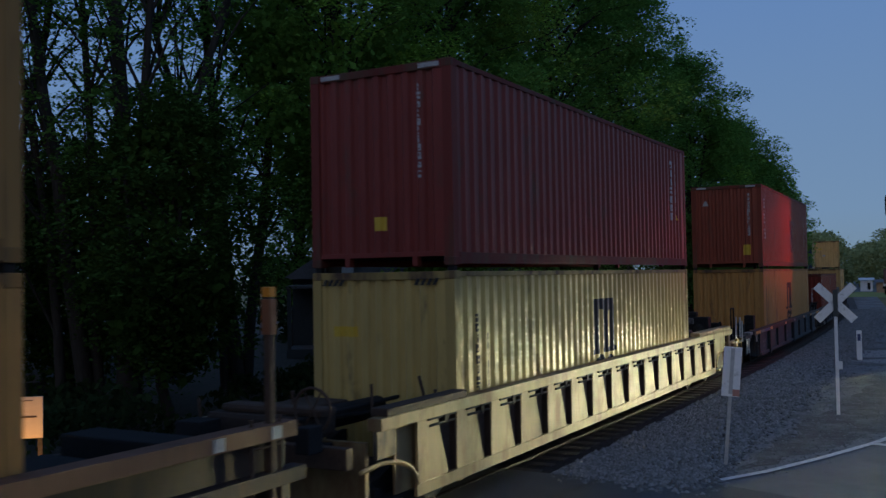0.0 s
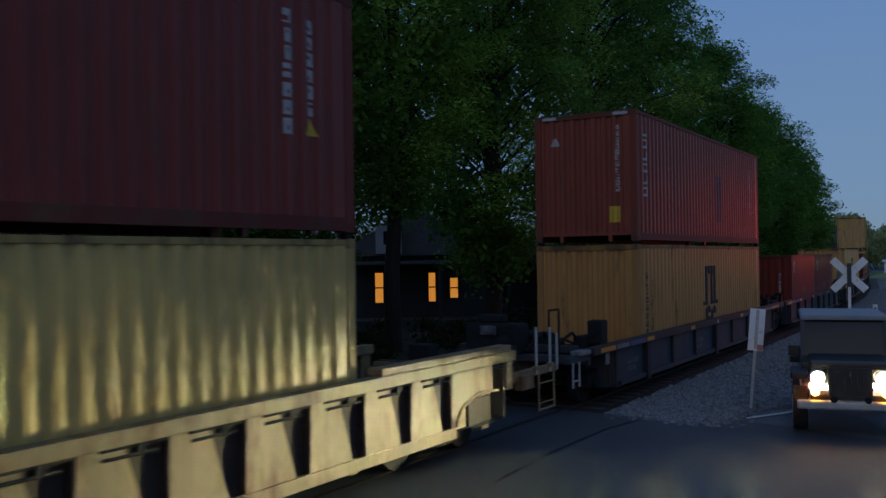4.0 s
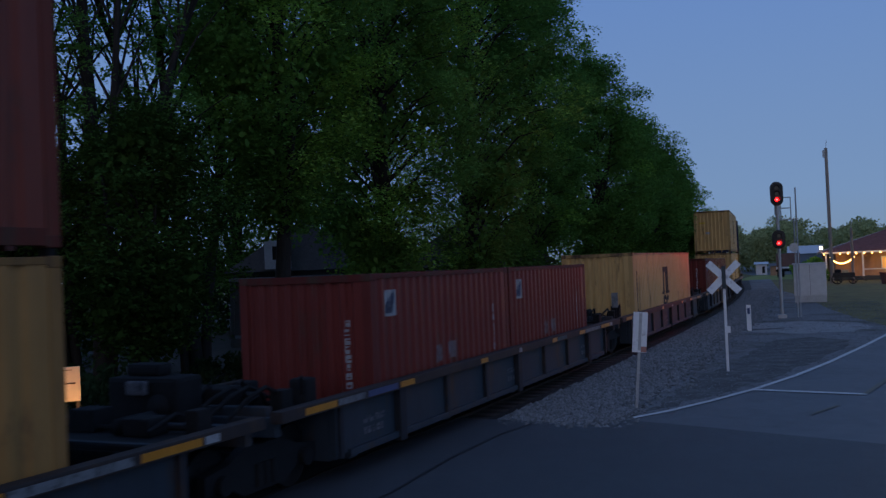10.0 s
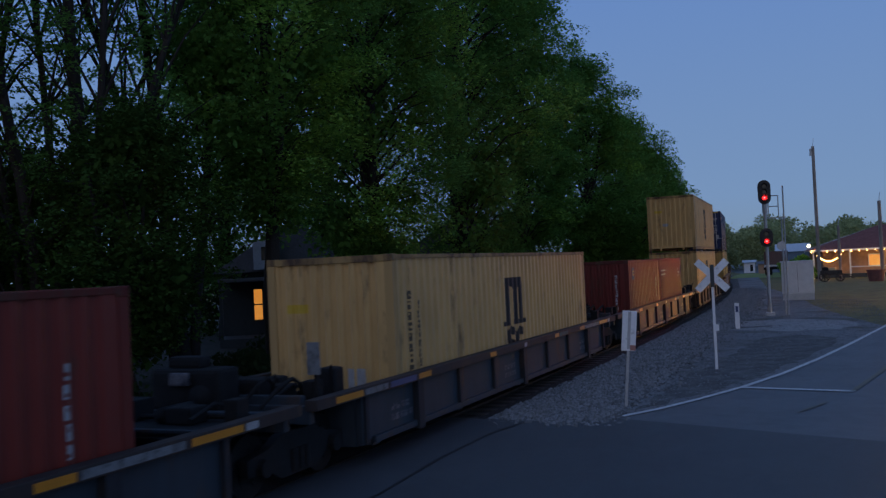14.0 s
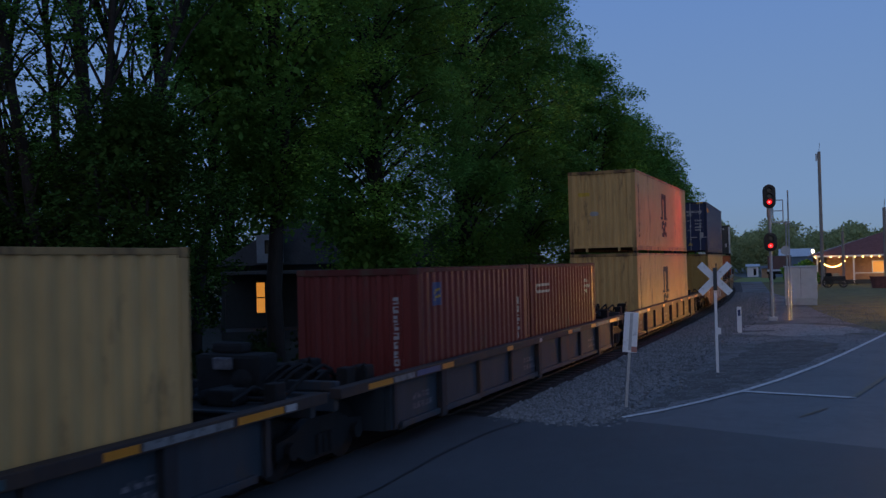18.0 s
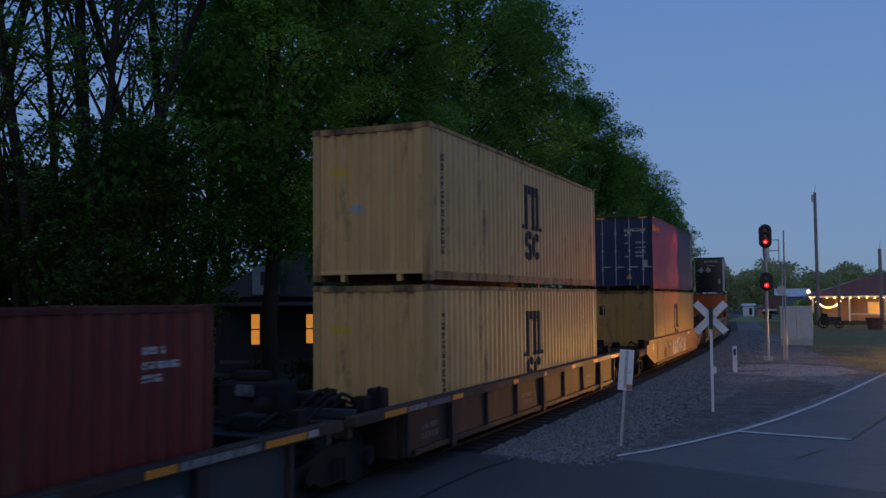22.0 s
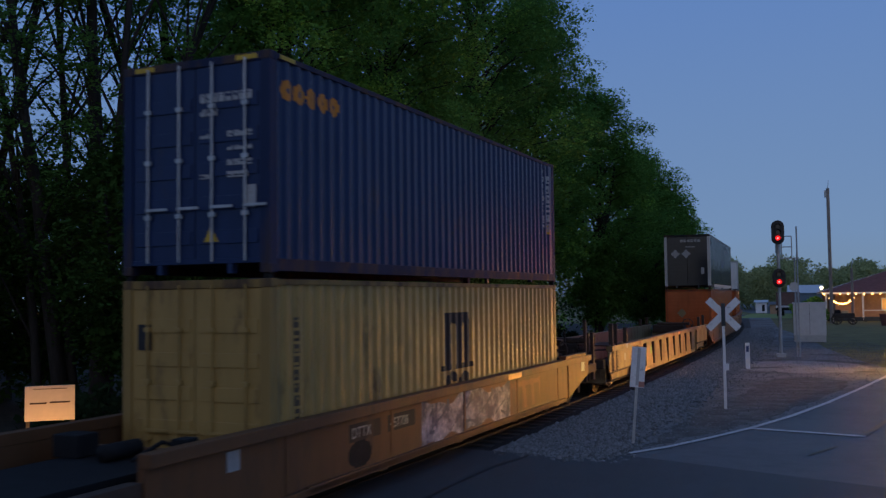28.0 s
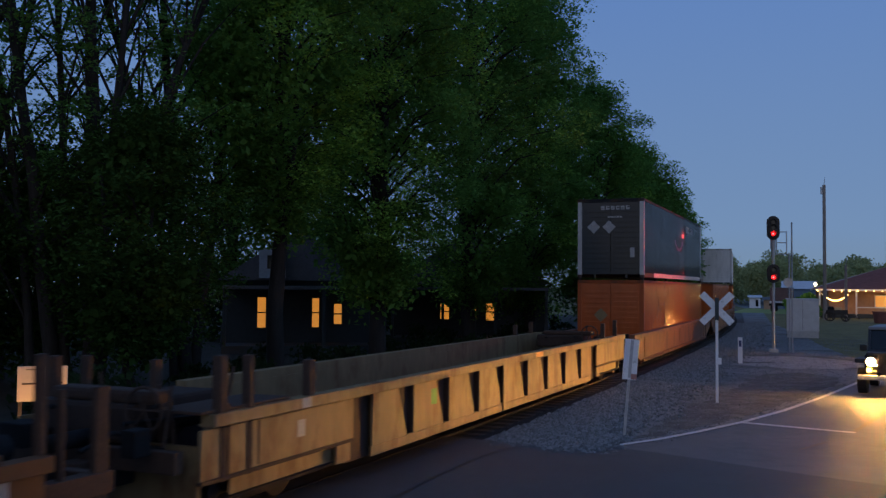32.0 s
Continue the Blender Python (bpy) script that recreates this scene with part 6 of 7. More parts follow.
open_tree(x, y, 15.8, ((0.0, -0.9, 0.3, 0.24), (0.2, 1.3, 0.5, 0.18), (-0.3, -2.4, -0.2, 0.15)), 3.0, 5.0, 17.5, 26, OPEN, 26000, 0.062, 84)

# undergrowth behind the line
rnd = np.random.RandomState(8)
lumps = []
for i in range(230):
    s = rnd.uniform(-14, 96)
    x, y, _ = on_track(s, rnd.uniform(28, 46) if s < 40 else rnd.uniform(13, 30))
    lumps.append((np.array((x, y, rnd.uniform(0.4, 4.2))), rnd.uniform(1.2, 2.4)))
tagged(leaf_cloud("undergrowth", lumps, 52000, 0.16, 9, LEAF_DARK, None), "tangled bushes under the trees, leaves coloured dark for shade", "bushes", "", "stuff")
lumps = []
for i in range(60):
    s = rnd.uniform(-10, 60)
    x, y, _ = on_track(s, rnd.uniform(6.5, 11))
    lumps.append((np.array((x, y, rnd.uniform(0.1, 0.7))), rnd.uniform(0.5, 0.9)))
tagged(leaf_cloud("low_bushes", lumps, 16000, 0.09, 10, LEAF_DARK, None), "low weeds beyond the track, leaves coloured dark for shade", "bushes", "", "stuff")

# the far woods
rnd = np.random.RandomState(5)
lumps = []
for i in range(560):
    az = rnd.uniform(11, 42)
    rng = rnd.uniform(170, 240)
    h = (10.6 - 0.17 * max(0.0, az - 17) * 2 + 0.9 * math.sin(az * 1.7) + 0.8 * math.sin(az * 4.1 + 1)) * rng / 200
    x, y = at(az, rng)
    lumps.append((np.array((x, y, max(1.5, h * rnd.uniform(0.25, 0.85)))), rnd.uniform(1.5, 3.0)))
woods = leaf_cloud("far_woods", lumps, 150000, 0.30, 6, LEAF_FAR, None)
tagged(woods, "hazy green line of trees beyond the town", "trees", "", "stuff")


# ---- houses ----
def lit_house():
    h = thing("red_roofed_pavilion", "low salmon building with a red hipped roof and string lights", "house", m=pose(48.2, 96.8, 0, 0, 0, -18))
    part("wall", bbox(-9, 14, 0, 8, GZ, 3.0), BRICK_WALL, h)
    bm = bmesh.new()
    v = [bm.verts.new(p) for p in ((-10.4, -2.2, 2.9), (15.5, -2.2, 2.9), (15.5, 9.5, 2.9), (-10.4, 9.5, 2.9), (-3.0, 3.6, 5.35), (8.0, 3.6, 5.35))]
    for f in ((0, 1, 5, 4), (1, 2, 5), (2, 3, 4, 5), (3, 0, 4), (3, 2, 1, 0)):
        bm.faces.new([v[i] for i in f])
    part("roof", bm, ROOF_RED, h)
    for x in (-10, -6.5, -3, 0.5, 4, 7.5, 11, 15):
        part("porch_post", bbox(x - 0.08, x + 0.08, -2.0, -1.84, GZ, 2.9), WHITE, h)
    part("fascia", bbox(-10.4, 15.5, -2.26, -2.2, 2.75, 2.92), WHITE, h)
    part("porch_deck", bbox(-10, 15, -2.0, 0, GZ, 0.35), SIDING_DARK, h)
    part("porch_rail", bbox(-6.5, 15, -2.02, -1.95, 1.0, 1.1), WHITE, h)
    bulb = finish("bulb", tube(bmesh.new(), (0, 0, -0.05), (0, 0, 0.05), 0.06, 0.04, n=8), WARM_BULB)
    for i in range(34):
        o = part("string_bulb", bulb, None, h)
        o.location = (-10.2 + i * 0.76, -2.32, 2.72)
    for i in range(21):
        t = i / 20
        o = part("festoon_bulb", bulb, None, h)
        o.location = (-9.7 + 2.3 * t, -2.6, 2.35 - 0.62 * 4 * t * (1 - t))
    for x in (-4, 1.5, 6.5, 11.5):
        w = part("window", bbox(x - 0.6, x + 0.6, -0.06, -0.02, 1.0, 2.3), WHITE, h)
        part("pane", bbox(x - 0.5, x + 0.5, -0.075, -0.062, 1.1, 2.2), WARM_WINDOW, w)


polygon("far_lane", [(44.0, 142.0), (52.5, 134.5), (98.0, 250.0), (70.0, 262.0)], GZ + 0.0, ASPHALT, "pale lane beyond the railway lot", "road")
lit_house()
porch = new("porch_lamp", bpy.data.lights.new("porch_lamp", "POINT"))
porch.data.energy, porch.data.color, porch.data.shadow_soft_size = 800, (1.0, 0.6, 0.25), 0.3
porch.location = (47.7, 92.3, 2.5)
s = thing("corner_lamp", "bright orange globe lamp on a bracket at the pavilion's corner", "lamp", m=pose(48.2, 96.8, 0, 0, 0, -18) @ pose(-10.45, -2.3, 0))
part("bracket", tube(bmesh.new(), (0, 0, 2.85), (0, -0.3, 3.25), 0.03, n=8), GALV, s)
bm = bmesh.new()
bmesh.ops.create_uvsphere(bm, u_segments=16, v_segments=10, radius=0.14)
bmesh.ops.translate(bm, verts=bm.verts[:], vec=(0, -0.3, 3.4))
part("globe", bm, PORCH_GLOBE, s, "glowing orange lamp globe", smooth=True)


def dark_house(m, w, d, hgt, siding, panes, label, gable=True):
    h = thing("house", label, "house", m=m)
    part("wall", bbox(-w / 2, w / 2, 0, d, GZ, hgt), siding, h)
    bm = bmesh.new()
    prism(bm, [(-w / 2 - 0.4, hgt), (w / 2 + 0.4, hgt), (0, hgt + w * 0.36)], "y", -0.4, d + 0.4)
    part("roof", bm, ROOF_GREY, h)
    if gable:
        part("dormer", bbox(-1.75, -0.6, -0.9, 2.0, 3.2, 4.5), SIDING_PALE, h, "pale dormer wall")
        part("dormer_window", bbox(-1.4, -0.95, -0.93, -0.9, 3.6, 4.2), GLASS_DARK, h)
    part("porch_roof", bbox(-w / 2, w / 2, -2.4, 0, 2.7, 2.85, 0.02), ROOF_GREY, h)
    for x in (-w / 2 + 0.1, -w / 6, w / 6, w / 2 - 0.1):
        part("porch_post", bbox(x - 0.07, x + 0.07, -2.35, -2.2, GZ, 2.7), SIDING_DARK, h)
    part("porch_floor", bbox(-w / 2, w / 2, -2.4, 0, GZ, 0.3), SIDING_DARK, h)
    for x, z, ww, hh, lit in panes:
        fr = part("window", bbox(x - ww / 2 - 0.06, x + ww / 2 + 0.06, -0.05, 0.0, z - hh / 2 - 0.06, z + hh / 2 + 0.06), SIDING_DARK, h)
        for k in (-1, 1):
            part("pane", bbox(x - ww / 2, x + ww / 2, -0.062, -0.052, *sorted((z + k * 0.03, z + k * hh / 2))), WARM_WINDOW if lit else GLASS_DARK, fr)
    return h


x, y = at(-9.3, 43)
dark_house(pose(x, y, 0, 0, 0, 9), 6.4, 8.0, 3.1, SIDING_DARK, ((-1.65, 1.65, 0.36, 1.35, True), (0.75, 1.65, 0.30, 1.3, True), (1.75, 1.6, 0.34, 0.9, True)), "dark house with a pale dormer and three lit windows")
x, y = at(1.0, 50)
dark_house(pose(x, y, 0, 0, 0, -1), 8.0, 9.0, 3.0, SIDING_DARK, ((-1.3, 1.55, 0.45, 0.8, True), (0.25, 1.55, 0.24, 0.9, True), (1.15, 1.55, 0.5, 0.9, True)), "dark house with three warmly lit windows", False)
x, y = at(-31.5, 34)
blue = dark_house(pose(x, y, 0, 0, 0, 27), 7.0, 9.0, 5.6, SIDING, ((0.6, 2.4, 0.6, 2.6, False),), "pale blue house with fairy lights in a tall window", False)
fairy = finish("fairy_bulb", tube(bmesh.new(), (0, 0, -0.02), (0, 0, 0.02), 0.025, n=6), WARM_BULB)
rnd = random.Random(4)
for i in range(60):
    o = part("fairy_light", fairy, None, blue)
    o.location = (0.6 + rnd.uniform(-0.28, 0.28), -0.08, 2.4 + rnd.uniform(-1.25, 1.25))

# the lit board behind the train
x, y = at(-23.55, 16.5)
s = thing("yard_sign", "pale board with illegible script, lit from below", "sign", m=pose(x, y, 0, 0, 0, 20))
part("board", bbox(-0.375, 0.375, -0.02, 0.02, 1.0, 1.56, 0.006), mat("cream_board", (0.62, 0.50, 0.36), rough=0.7, var=0.08), s)
for xx in (-0.33, 0.33):
    part("leg", bbox(xx - 0.03, xx + 0.03, 0.022, 0.06, GZ - 0.03, 1.5), TIE, s)
part("script_bar", bbox(-0.30, -0.05, -0.024, -0.021, 1.27, 1.295), RUST, s)
part("script_bar", bbox(0.0, 0.30, -0.024, -0.021, 1.28, 1.305), RUST, s)
part("script_bar", bbox(-0.25, 0.25, -0.024, -0.021, 1.505, 1.515), RUST, s)
part("ground_lamp", bbox(-0.08, 0.08, -0.95, -0.80, GZ - 0.03, 0.12, 0.02), BLACK, s)
spot = new("board_lamp", bpy.data.lights.new("board_lamp", "SPOT"))
spot.data.energy, spot.data.color, spot.data.spot_size, spot.data.shadow_soft_size = 95, (1.0, 0.50, 0.18), radians(60), 0.05
eye = pose(x, y, 0, 0, 0, 20) @ Vector((0, -0.87, 0.22))
spot.matrix_basis = look(eye, (x, y, 1.3))

x, y = at(24.4, 92)
b = thing("planter_tub", "dark red planter tub on the grass", "planter", m=pose(x, y, 0))
part("tub", tube(bmesh.new(), (0, 0, GZ - 0.03), (0, 0, 0.9), 0.6, 0.75, n=16), ROOF_RED, b)
part("rim", tube(bmesh.new(), (0, 0, 0.88), (0, 0, 0.96), 0.8, n=16), ROOF_RED, b)

# poles
for az, rng, top, r, name, label in ((21.5, 98.0, 13.0, 0.15, "utility_pole", "tall weathered wooden utility pole"), (22.6, 98.0, 5.2, 0.12, "lamp_pole", "short wooden pole beside the pavilion"),
                                     (24.75, 95.0, 7.2, 0.15, "utility_pole", "weathered wooden pole at the edge of the lawn")):
    x, y = at(az, rng)
    p = thing(name, label, "pole", m=pose(x, y, 0))
    part("shaft", tube(bmesh.new(), (0, 0, GZ - 0.04), (0, 0, top), r * 1.2, r, n=10), WOOD_POLE, p)
    part("cap", tube(bmesh.new(), (0, 0, top), (0.1, 0, top + 0.8), 0.03, 0.02, n=6), GALV, p)
    if top > 12:
        part("insulator_bracket", bbox(-0.34, -0.1, -0.04, 0.04, top - 0.9, top - 0.2, 0.02), GALV, p)

ROOF_PALE = mat("pale_metal_roof", (0.50, 0.53, 0.56), rough=0.5, var=0.12, scale=0.6)
ROOF_OLIVE = mat("olive_metal_roof", (0.16, 0.19, 0.13), rough=0.6, var=0.15, scale=0.6)


def far_building(az, rng, w, d, wall_z, roof_z, wall_mat, roof_mat, name, label, openings=()):
    """A small gabled building; openings: (across, sill, width, height)."""
    x, y = at(az, rng)
    b = thing(name, label, "building", m=pose(x, y, 0, 0, 0, -az))
    part("wall", bbox(-w / 2, w / 2, 0, d, GZ - 0.04, wall_z), wall_mat, b)
    bm = bmesh.new()
    prism(bm, [(-0.35, wall_z), (d + 0.35, wall_z), (d / 2, roof_z)], "x", -w / 2 - 0.25, w / 2 + 0.25)
    part("roof", bm, roof_mat, b)
    for u, z, ww, hh in openings:
        f = part("window", bbox(u - ww / 2 - 0.08, u + ww / 2 + 0.08, -0.05, -0.002, z - 0.08, z + hh + 0.08), WHITE, b)
        part("pane", bbox(u - ww / 2, u + ww / 2, -0.065, -0.052, z, z + hh), GLASS_DARK, f)
    return b


far_building(17.75, 150, 1.6, 2.4, 1.55, 1.9, WHITE, ROOF_PALE, "white_shed", "small white shed far down the line", ((0.3, 0.2, 0.4, 1.0),))
far_building(20.15, 150, 4.6, 6.0, 2.9, 4.1, SIDING, ROOF_PALE, "far_building", "low pale building with a white metal roof", ((-1.3, 1.0, 0.9, 1.1), (1.2, 1.0, 0.9, 1.1)))
far_building(18.45, 142, 1.1, 2.0, 1.3, 1.7, BRICK_WALL, ROOF_GREY, "pump_house", "tiny tan pump house beyond the lot")
# the pavilion's rear wing, its roof rising behind the red one
x, y = at(22.2, 116)
b = thing("rear_wing", "low wing behind the pavilion with an olive metal roof", "building", m=pose(x, y, 0, 0, 0, -22))
part("wall", bbox(-2.4, 3.4, 0.2, 5, GZ - 0.04, 2.95), BRICK_WALL, b)
bm = bmesh.new()
prism(bm, [(-2.9, 2.75), (3.6, 4.75), (3.6, 5.0), (-2.9, 2.95)], "y", -0.3, 5.2)
part("roof", bm, ROOF_OLIVE, b)
bm = bmesh.new()
prism(bm, [(-2.95, 2.70), (3.6, 4.70), (3.6, 5.02), (-2.95, 2.98)], "y", -0.36, -0.302)
part("fascia", bm, WHITE, b)
# a parked trailer and a garden cart
x, y = at(19.05, 128)
b = thing("utility_trailer", "parked trailer with a brown box and pale side rails", "trailer", m=pose(x, y, 0, 0, 0, -30))
part("box_body", bbox(-1.1, 1.1, 0, 4.2, 1.35, 3.0, 0.04), mat("brown_trailer_paint", (0.14, 0.075, 0.065), rough=0.6), b)
part("chassis", bbox(-1.1, 1.1, -0.6, 4.3, 0.72, 1.0, 0.03), DARK, b)
part("side_rail", bbox(-1.15, 1.15, -0.05, 0.02, 1.12, 1.28, 0.01), WHITE, b)
part("roof_cap", bbox(-1.14, 1.14, -0.04, 4.24, 3.0, 3.06, 0.01), ROOF_GREY, b)
for sx in (-1, 1):
    for q in (0.6, 3.4):
        w = part("wheel", tube(bmesh.new(), (sx * 0.85, q, 0.35), (sx * 1.08, q, 0.35), 0.39, n=18), RUBBER, b)
        part("rim", tube(bmesh.new(), (sx * 1.075, q, 0.35), (sx * 1.09, q, 0.35), 0.2, n=12), GALV, w)
    part("corner_bar", tube(bmesh.new(), (sx * 1.05, -0.1, 1.0), (sx * 1.05, -0.1, 1.36), 0.05, n=6), WHITE, b)
x, y = at(22.15, 95)
b = thing("garden_cart", "old dark wagon with spoked wheels and a pale crate on it", "cart", m=pose(x, y, 0, 0, 0, -24))
part("bed", bbox(-1.0, 0.9, -0.45, 0.45, 0.55, 0.70, 0.02), TIE, b)
part("side_board", bbox(-1.0, 0.9, -0.47, -0.42, 0.70, 0.98, 0.01), TIE, b)
part("crate", bbox(-0.2, 0.35, -0.3, 0.3, 0.70, 1.22, 0.02), mat("pale_crate_wood", (0.42, 0.36, 0.22), rough=0.8), b)
part("tarp_heap", bbox(-0.85, -0.28, -0.35, 0.35, 0.70, 1.30, 0.14), DARK, b)
part("shaft", tube(bmesh.new(), (0.9, 0, 0.6), (1.9, 0, 0.18), 0.05, n=6), TIE, b)
for u, r in ((-0.65, 0.45), (0.7, 0.36)):
    for sy in (-1, 1):
        bm = bmesh.new()
        for k in range(16):
            p, q = 2 * math.pi * k / 16, 2 * math.pi * (k + 1) / 16
            tube(bm, (u + r * math.cos(p), sy * 0.55, GZ + r + r * math.sin(p)), (u + r * math.cos(q), sy * 0.55, GZ + r + r * math.sin(q)), 0.045, n=5, caps=False)
            if k % 2 == 0:
                tube(bm, (u, sy * 0.55, GZ + r), (u + r * math.cos(p), sy * 0.55, GZ + r + r * math.sin(p)), 0.025, n=4, caps=False)
        part("wheel", bm, TIE, b)
# shrubs along the pavilion's side
for az, rng, h, seed, mt in ((20.0, 112, 2.4, 41, LEAF), (20.6, 108, 2.9, 42, LEAF_LIGHT), (20.95, 104, 2.6, 43, LEAF), (19.7, 118, 1.6, 44, LEAF_LIGHT)):
    x, y = at(az, rng)
    rr = random.Random(seed)
    b = thing("shrub", "garden shrub with loose leaves beside the pavilion", "shrub", m=pose(x, y, 0))
    part("stem", tube(bmesh.new(), (0, 0, GZ - 0.04), (0, 0, h * 0.6), 0.05, 0.03, n=6), BARK, b)
    leaf_cloud("foliage", [(np.array((rr.uniform(-0.5, 0.5), rr.uniform(-0.5, 0.5), h * rr.uniform(0.2, 0.9))), rr.uniform(0.3, 0.6)) for _ in range(9)], 1200, 0.13, seed, mt, b)


# ---- road vehicles ----
def off_roader(label, lens, beam, paint_mat, name="car", dipped=False):
    """A square off-road car with round lamps. It faces -y; its lamps lie at y = 0."""
    c = thing(name, label, "car")
    part("body", bbox(-0.72, 0.72, 0.62, 3.75, 0.50, 1.10, 0.05), paint_mat, c)
    part("bonnet", bbox(-0.60, 0.60, 0.02, 1.30, 1.06, 1.20, 0.05), paint_mat, c)
    part("valance", bbox(-0.60, 0.60, 0.05, 0.64, 0.46, 0.66, 0.03), paint_mat, c)
    bm = bmesh.new()
    prism(bm, [(1.22, 1.1), (3.7, 1.1), (3.65, 1.78), (1.55, 1.78)], "x", -0.68, 0.68)
    part("cabin", bm, GLASS_DARK, c)
    part("hardtop", bbox(-0.71, 0.71, 1.48, 3.7, 1.76, 1.85, 0.03), ROOF_TOP, c)
    part("windscreen_frame", bbox(-0.70, 0.70, 1.19, 1.25, 1.09, 1.17, 0.01), paint_mat, c)
    for sx in (-1, 1):
        a, b = sorted((sx * 0.64, sx * 0.71))
        bm = bmesh.new()
        prism(bm, [(1.18, 1.1), (1.30, 1.1), (1.62, 1.78), (1.50, 1.78)], "x", a, b)
        part("windscreen_pillar", bm, paint_mat, c)
        part("wing", bbox(*sorted((sx * 0.62, sx * 0.90)), 0.08, 1.05, 0.88, 1.0, 0.04), BLACK, c)
        part("rear_wing", bbox(*sorted((sx * 0.70, sx * 0.90)), 2.8, 3.72, 0.86, 1.0, 0.04), BLACK, c)
        lamp = part("headlamp", tube(bmesh.new(), (sx * 0.48, 0.0, 0.93), (sx * 0.48, 0.3, 0.93), 0.115, n=20), GALV, c)
        part("lens", tube(bmesh.new(), (sx * 0.48, -0.012, 0.93), (sx * 0.48, -0.002, 0.93), 0.098, n=20), lens, lamp, "glowing headlamp lens")
        # added slot under the lens: a hidden glowing panel throws the dipped beam
        bm = bmesh.new()
        xa, xb = sx * 0.48 - 0.12, sx * 0.48 + 0.12
        box(bm, xa, xb, -0.01 if dipped else -0.05, 0.44, 0.805, 0.812)
        box(bm, xa, xb, -0.01 if dipped else -0.22, 0.44, 0.755, 0.762)
        box(bm, xa, xb, 0.432, 0.44, 0.762, 0.805)
        if not dipped:
            # a lip below and a cheek on the kerb side bound the beam
            box(bm, xa, xb, -0.226, -0.22, 0.755, 0.766)
            box(bm, xa - 0.008, xa - 0.001, 0.31, 0.44, 0.755, 0.812)
        else:
            # a shield on one side turns the beam to the kerb
            box(bm, xb - 0.10, xb + 0.16, -0.018, -0.011, 0.755, 0.812)
            box(bm, xb + 0.002, xb + 0.009, -0.01, 0.44, 0.763, 0.804)
        part("beam_slot", bm, BLACK, lamp)
        part("beam_source", bbox((xb - 0.03) if dipped else (xa + 0.01), xb - 0.01, 0.424, 0.428, 0.763, 0.804), beam, lamp, "added glowing panel that throws the headlamp beam")
        part("turn_lamp", tube(bmesh.new(), (sx * 0.52, -0.01, 0.70), (sx * 0.52, 0.04, 0.70), 0.06, n=14), TURN_AMBER, c, "glowing amber lamp")
        part("mirror", bbox(*sorted((sx * 0.73, sx * 0.92)), 1.28, 1.36, 1.15, 1.33, 0.02), BLACK, c)
        for y in (0.62, 3.1):
            w = part("wheel", tube(bmesh.new(), (sx * 0.63, y, 0.36), (sx * 0.86, y, 0.36), 0.36, n=24), RUBBER, c)
            part("rim", tube(bmesh.new(), (sx * 0.855, y, 0.36), (sx * 0.87, y, 0.36), 0.2, n=16), GALV, w)
    part("grille", bbox(-0.33, 0.33, 0.02, 0.06, 0.64, 1.10, 0.01), paint_mat, c)
    for k in range(7):
        x = -0.27 + 0.09 * k
        part("grille_slot", bbox(x - 0.02, x + 0.02, 0.012, 0.024, 0.74, 1.03, 0.003), BLACK, c)
    part("bumper", bbox(-0.80, 0.80, -0.16, 0.04, 0.44, 0.57, 0.03), GALV, c)
    for x in (-0.25, 0.25):
        part("fog_lamp", tube(bmesh.new(), (x, -0.19, 0.61), (x, -0.14, 0.61), 0.055, n=12), GLASS_DARK, c)
    return c


jeep = off_roader("dark square off-road car with round headlamps lit", HEAD_WHITE, BEAM_WHITE, CAR_PAINT)
next_car = off_roader("dark car with warm yellow headlamps lit, next in the queue", HEAD_WARM, BEAM_WARM, CAR_PAINT, dipped=True)
late = off_roader("dark car with warm yellow headlamps lit", HEAD_WARM, BEAM_WARM, CAR_PAINT, dipped=True)


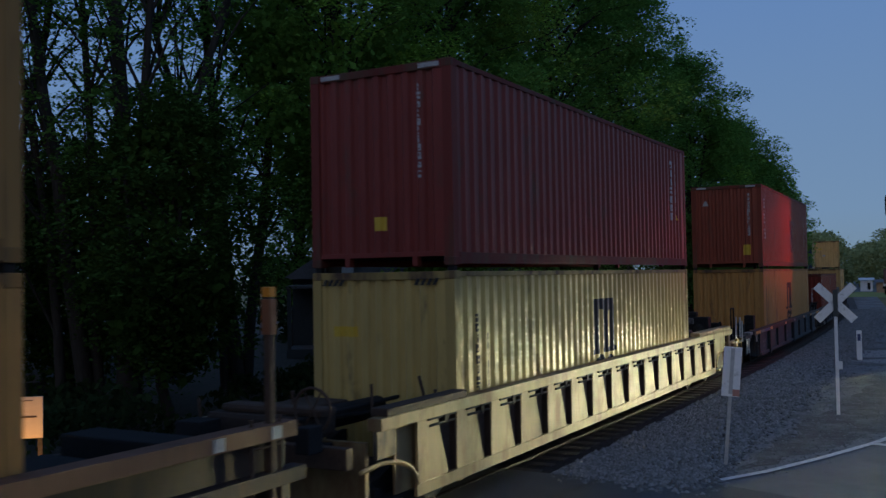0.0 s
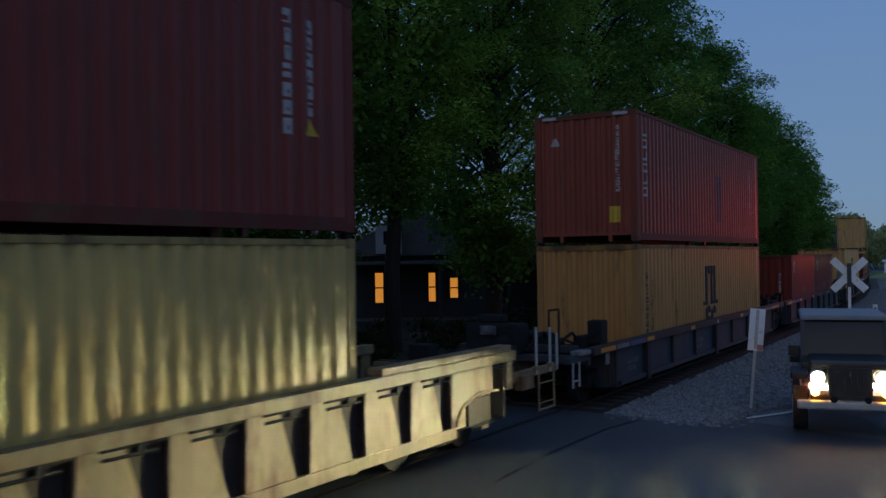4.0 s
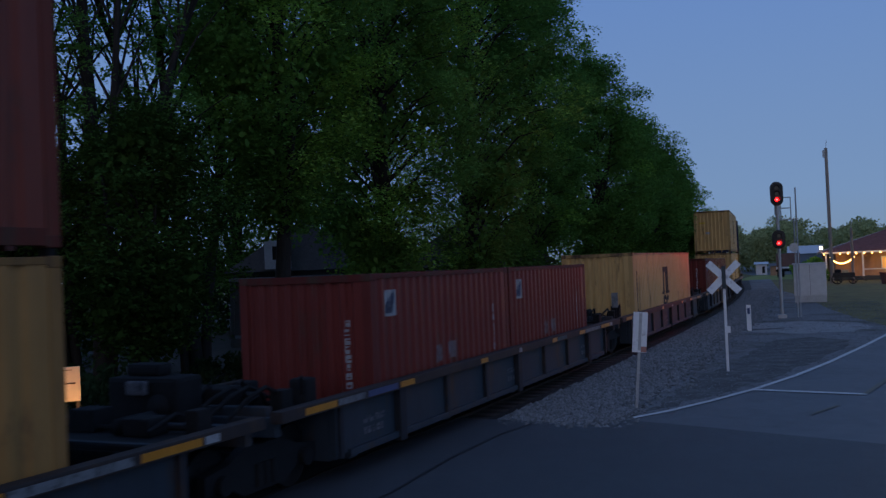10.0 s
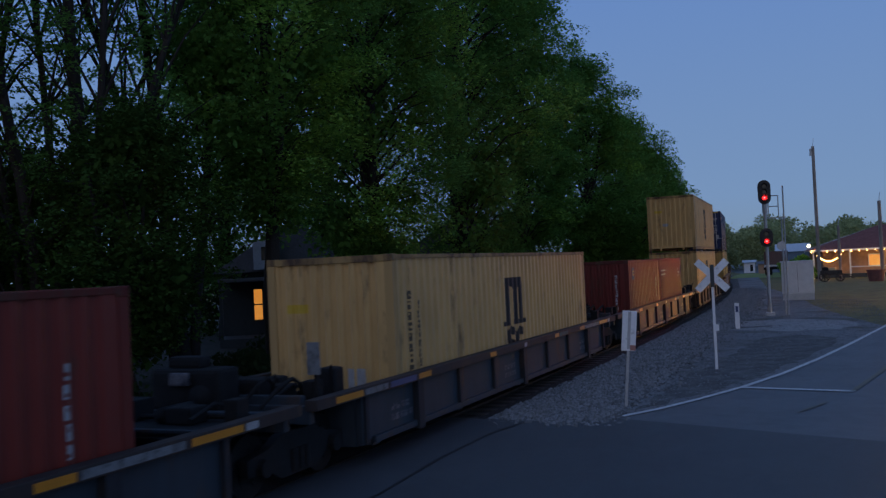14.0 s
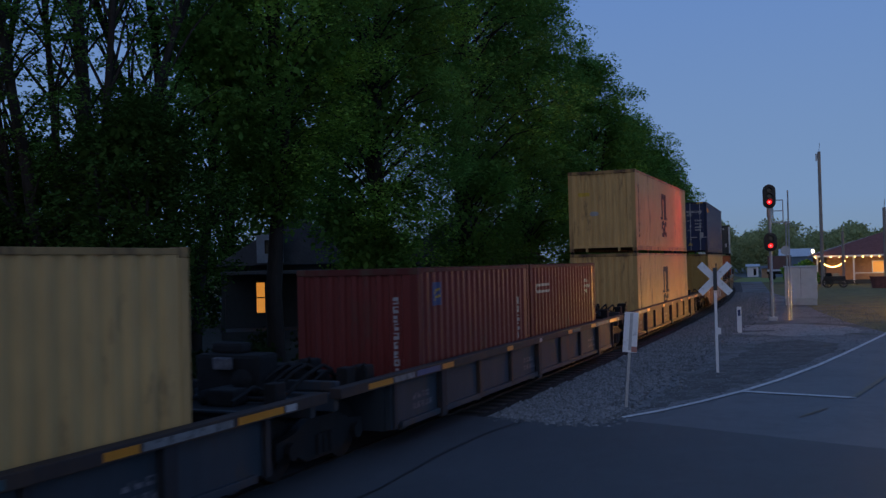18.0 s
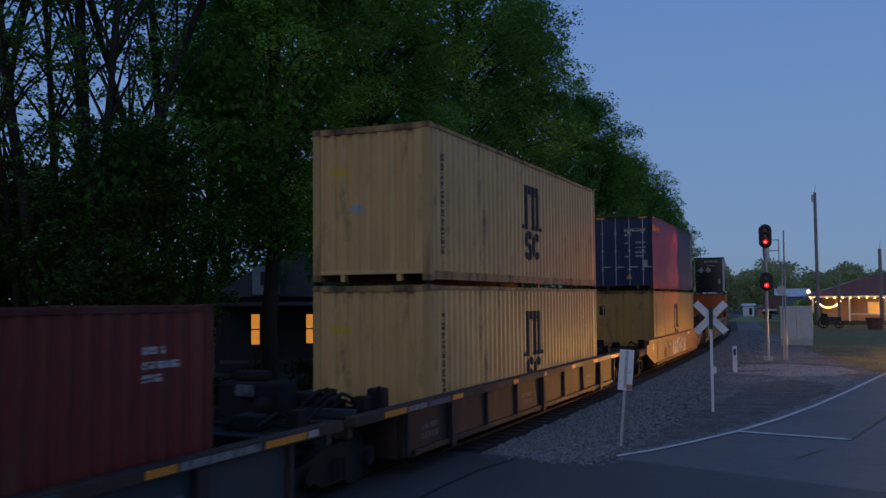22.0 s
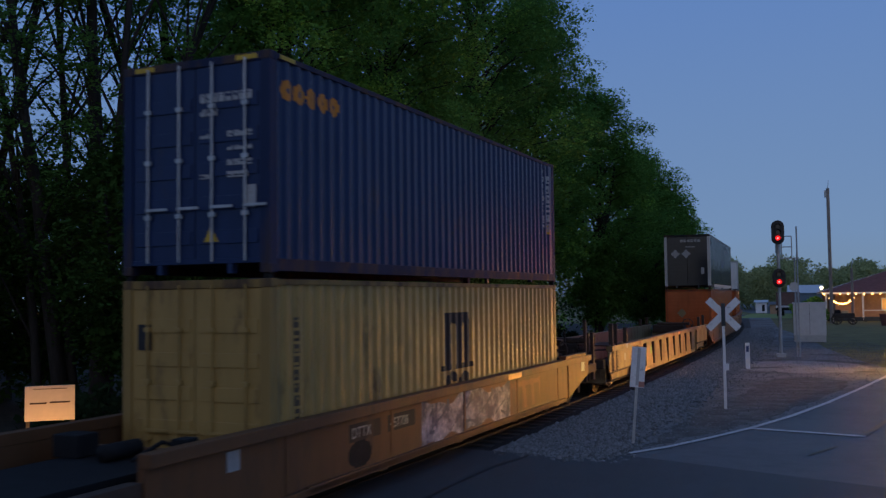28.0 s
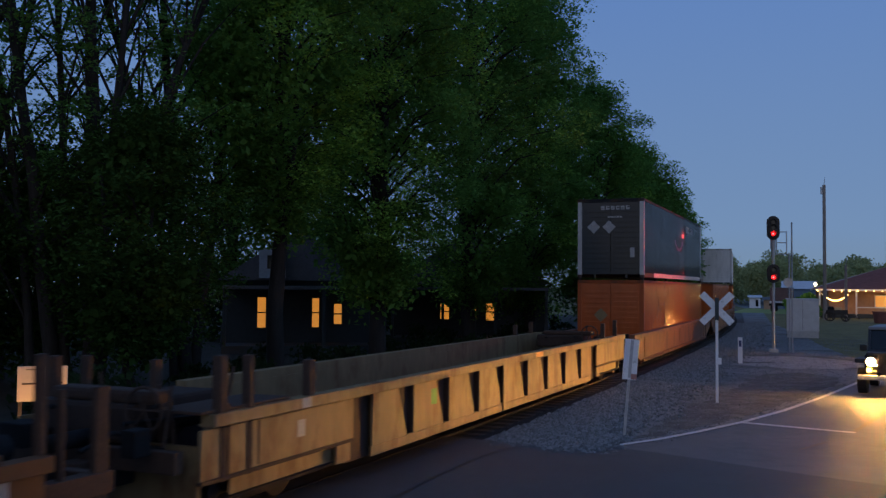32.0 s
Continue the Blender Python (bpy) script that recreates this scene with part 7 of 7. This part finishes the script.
def drive(points, turns=()):
    """Rows for walk(): (seconds, x, y) of the lamps, nose along the way of travel."""
    rows, rz = [], 0
    for i, (t, x, y) in enumerate(points):
        a, b = points[max(i - 1, 0)], points[min(i + 1, len(points) - 1)]
        dx, dy = b[1] - a[1], b[2] - a[2]
        if math.hypot(dx, dy) > 0.05:
            rz = math.degrees(math.atan2(dx, -dy))
        extra = float(np.interp(t, [k for k, _ in turns], [v for _, v in turns])) if turns else 0.0
        rows.append((t, pose(x, y, GZ + 0.026, 0, 0, rz + extra)))
    return rows


def motions():
    for ob, a, b, z in MOVES:
        walk(ob, [(t, Matrix.Translation((0, 0, z)) @ rides(a - gone(t), b - gone(t))) for t in [float(k) for k in range(33)]])
    for w, y in SPINS:
        walk(w, [(t, pose(0, y, 0.43, math.degrees(gone(t) / 0.42), 0, 0)) for t in [round(0.14 * k, 2) for k in range(229)] + [32.0]])
    walk(jeep, drive([(0.0, 15.2, 33.0), (0.5, 13.4, 30.0), (1.0, 11.6, 27.2), (1.5, 9.9, 24.6), (2.0, 8.4, 22.3), (2.5, 7.2, 20.4), (3.0, 6.2, 19.0), (3.5, 5.1, 17.5), (3.8, 4.65, 16.55), (4.1, 4.35, 15.6),
                      (4.5, 3.95, 13.6), (5.0, 3.75, 11.2), (5.5, 3.9, 8.6), (6.0, 4.3, 6.0), (7.0, 5.0, 0.0), (8.0, 5.6, -7.0), (10.0, 6.2, -22.0), (12.0, 6.3, -29.0), (32.0, 6.3, -29.5)], ((0, 0), (3.8, 0), (4.0, 3), (4.2, 8), (4.5, 13), (5.0, 12), (6.0, 0))))
    walk(late, drive([(0.0, 74.0, 121.0), (6.0, 70.0, 114.0), (10.0, 56.0, 93.0), (13.0, 38.0, 66.0), (17.0, 29.0, 53.0), (21.0, 24.0, 45.5), (25.0, 20.5, 40.0), (28.0, 18.0, 36.2), (30.0, 15.6, 32.0), (31.0, 13.8, 29.0), (32.0, 11.95, 25.9)]))
    walk(next_car, drive([(0.0, 84.0, 136.0), (8.0, 80.0, 130.0), (12.0, 62.0, 102.0), (15.0, 46.0, 78.0), (18.0, 36.0, 63.5), (22.0, 30.0, 54.5), (26.0, 26.0, 48.5), (29.0, 23.5, 44.7), (32.0, 20.5, 40.0)]))


motions()
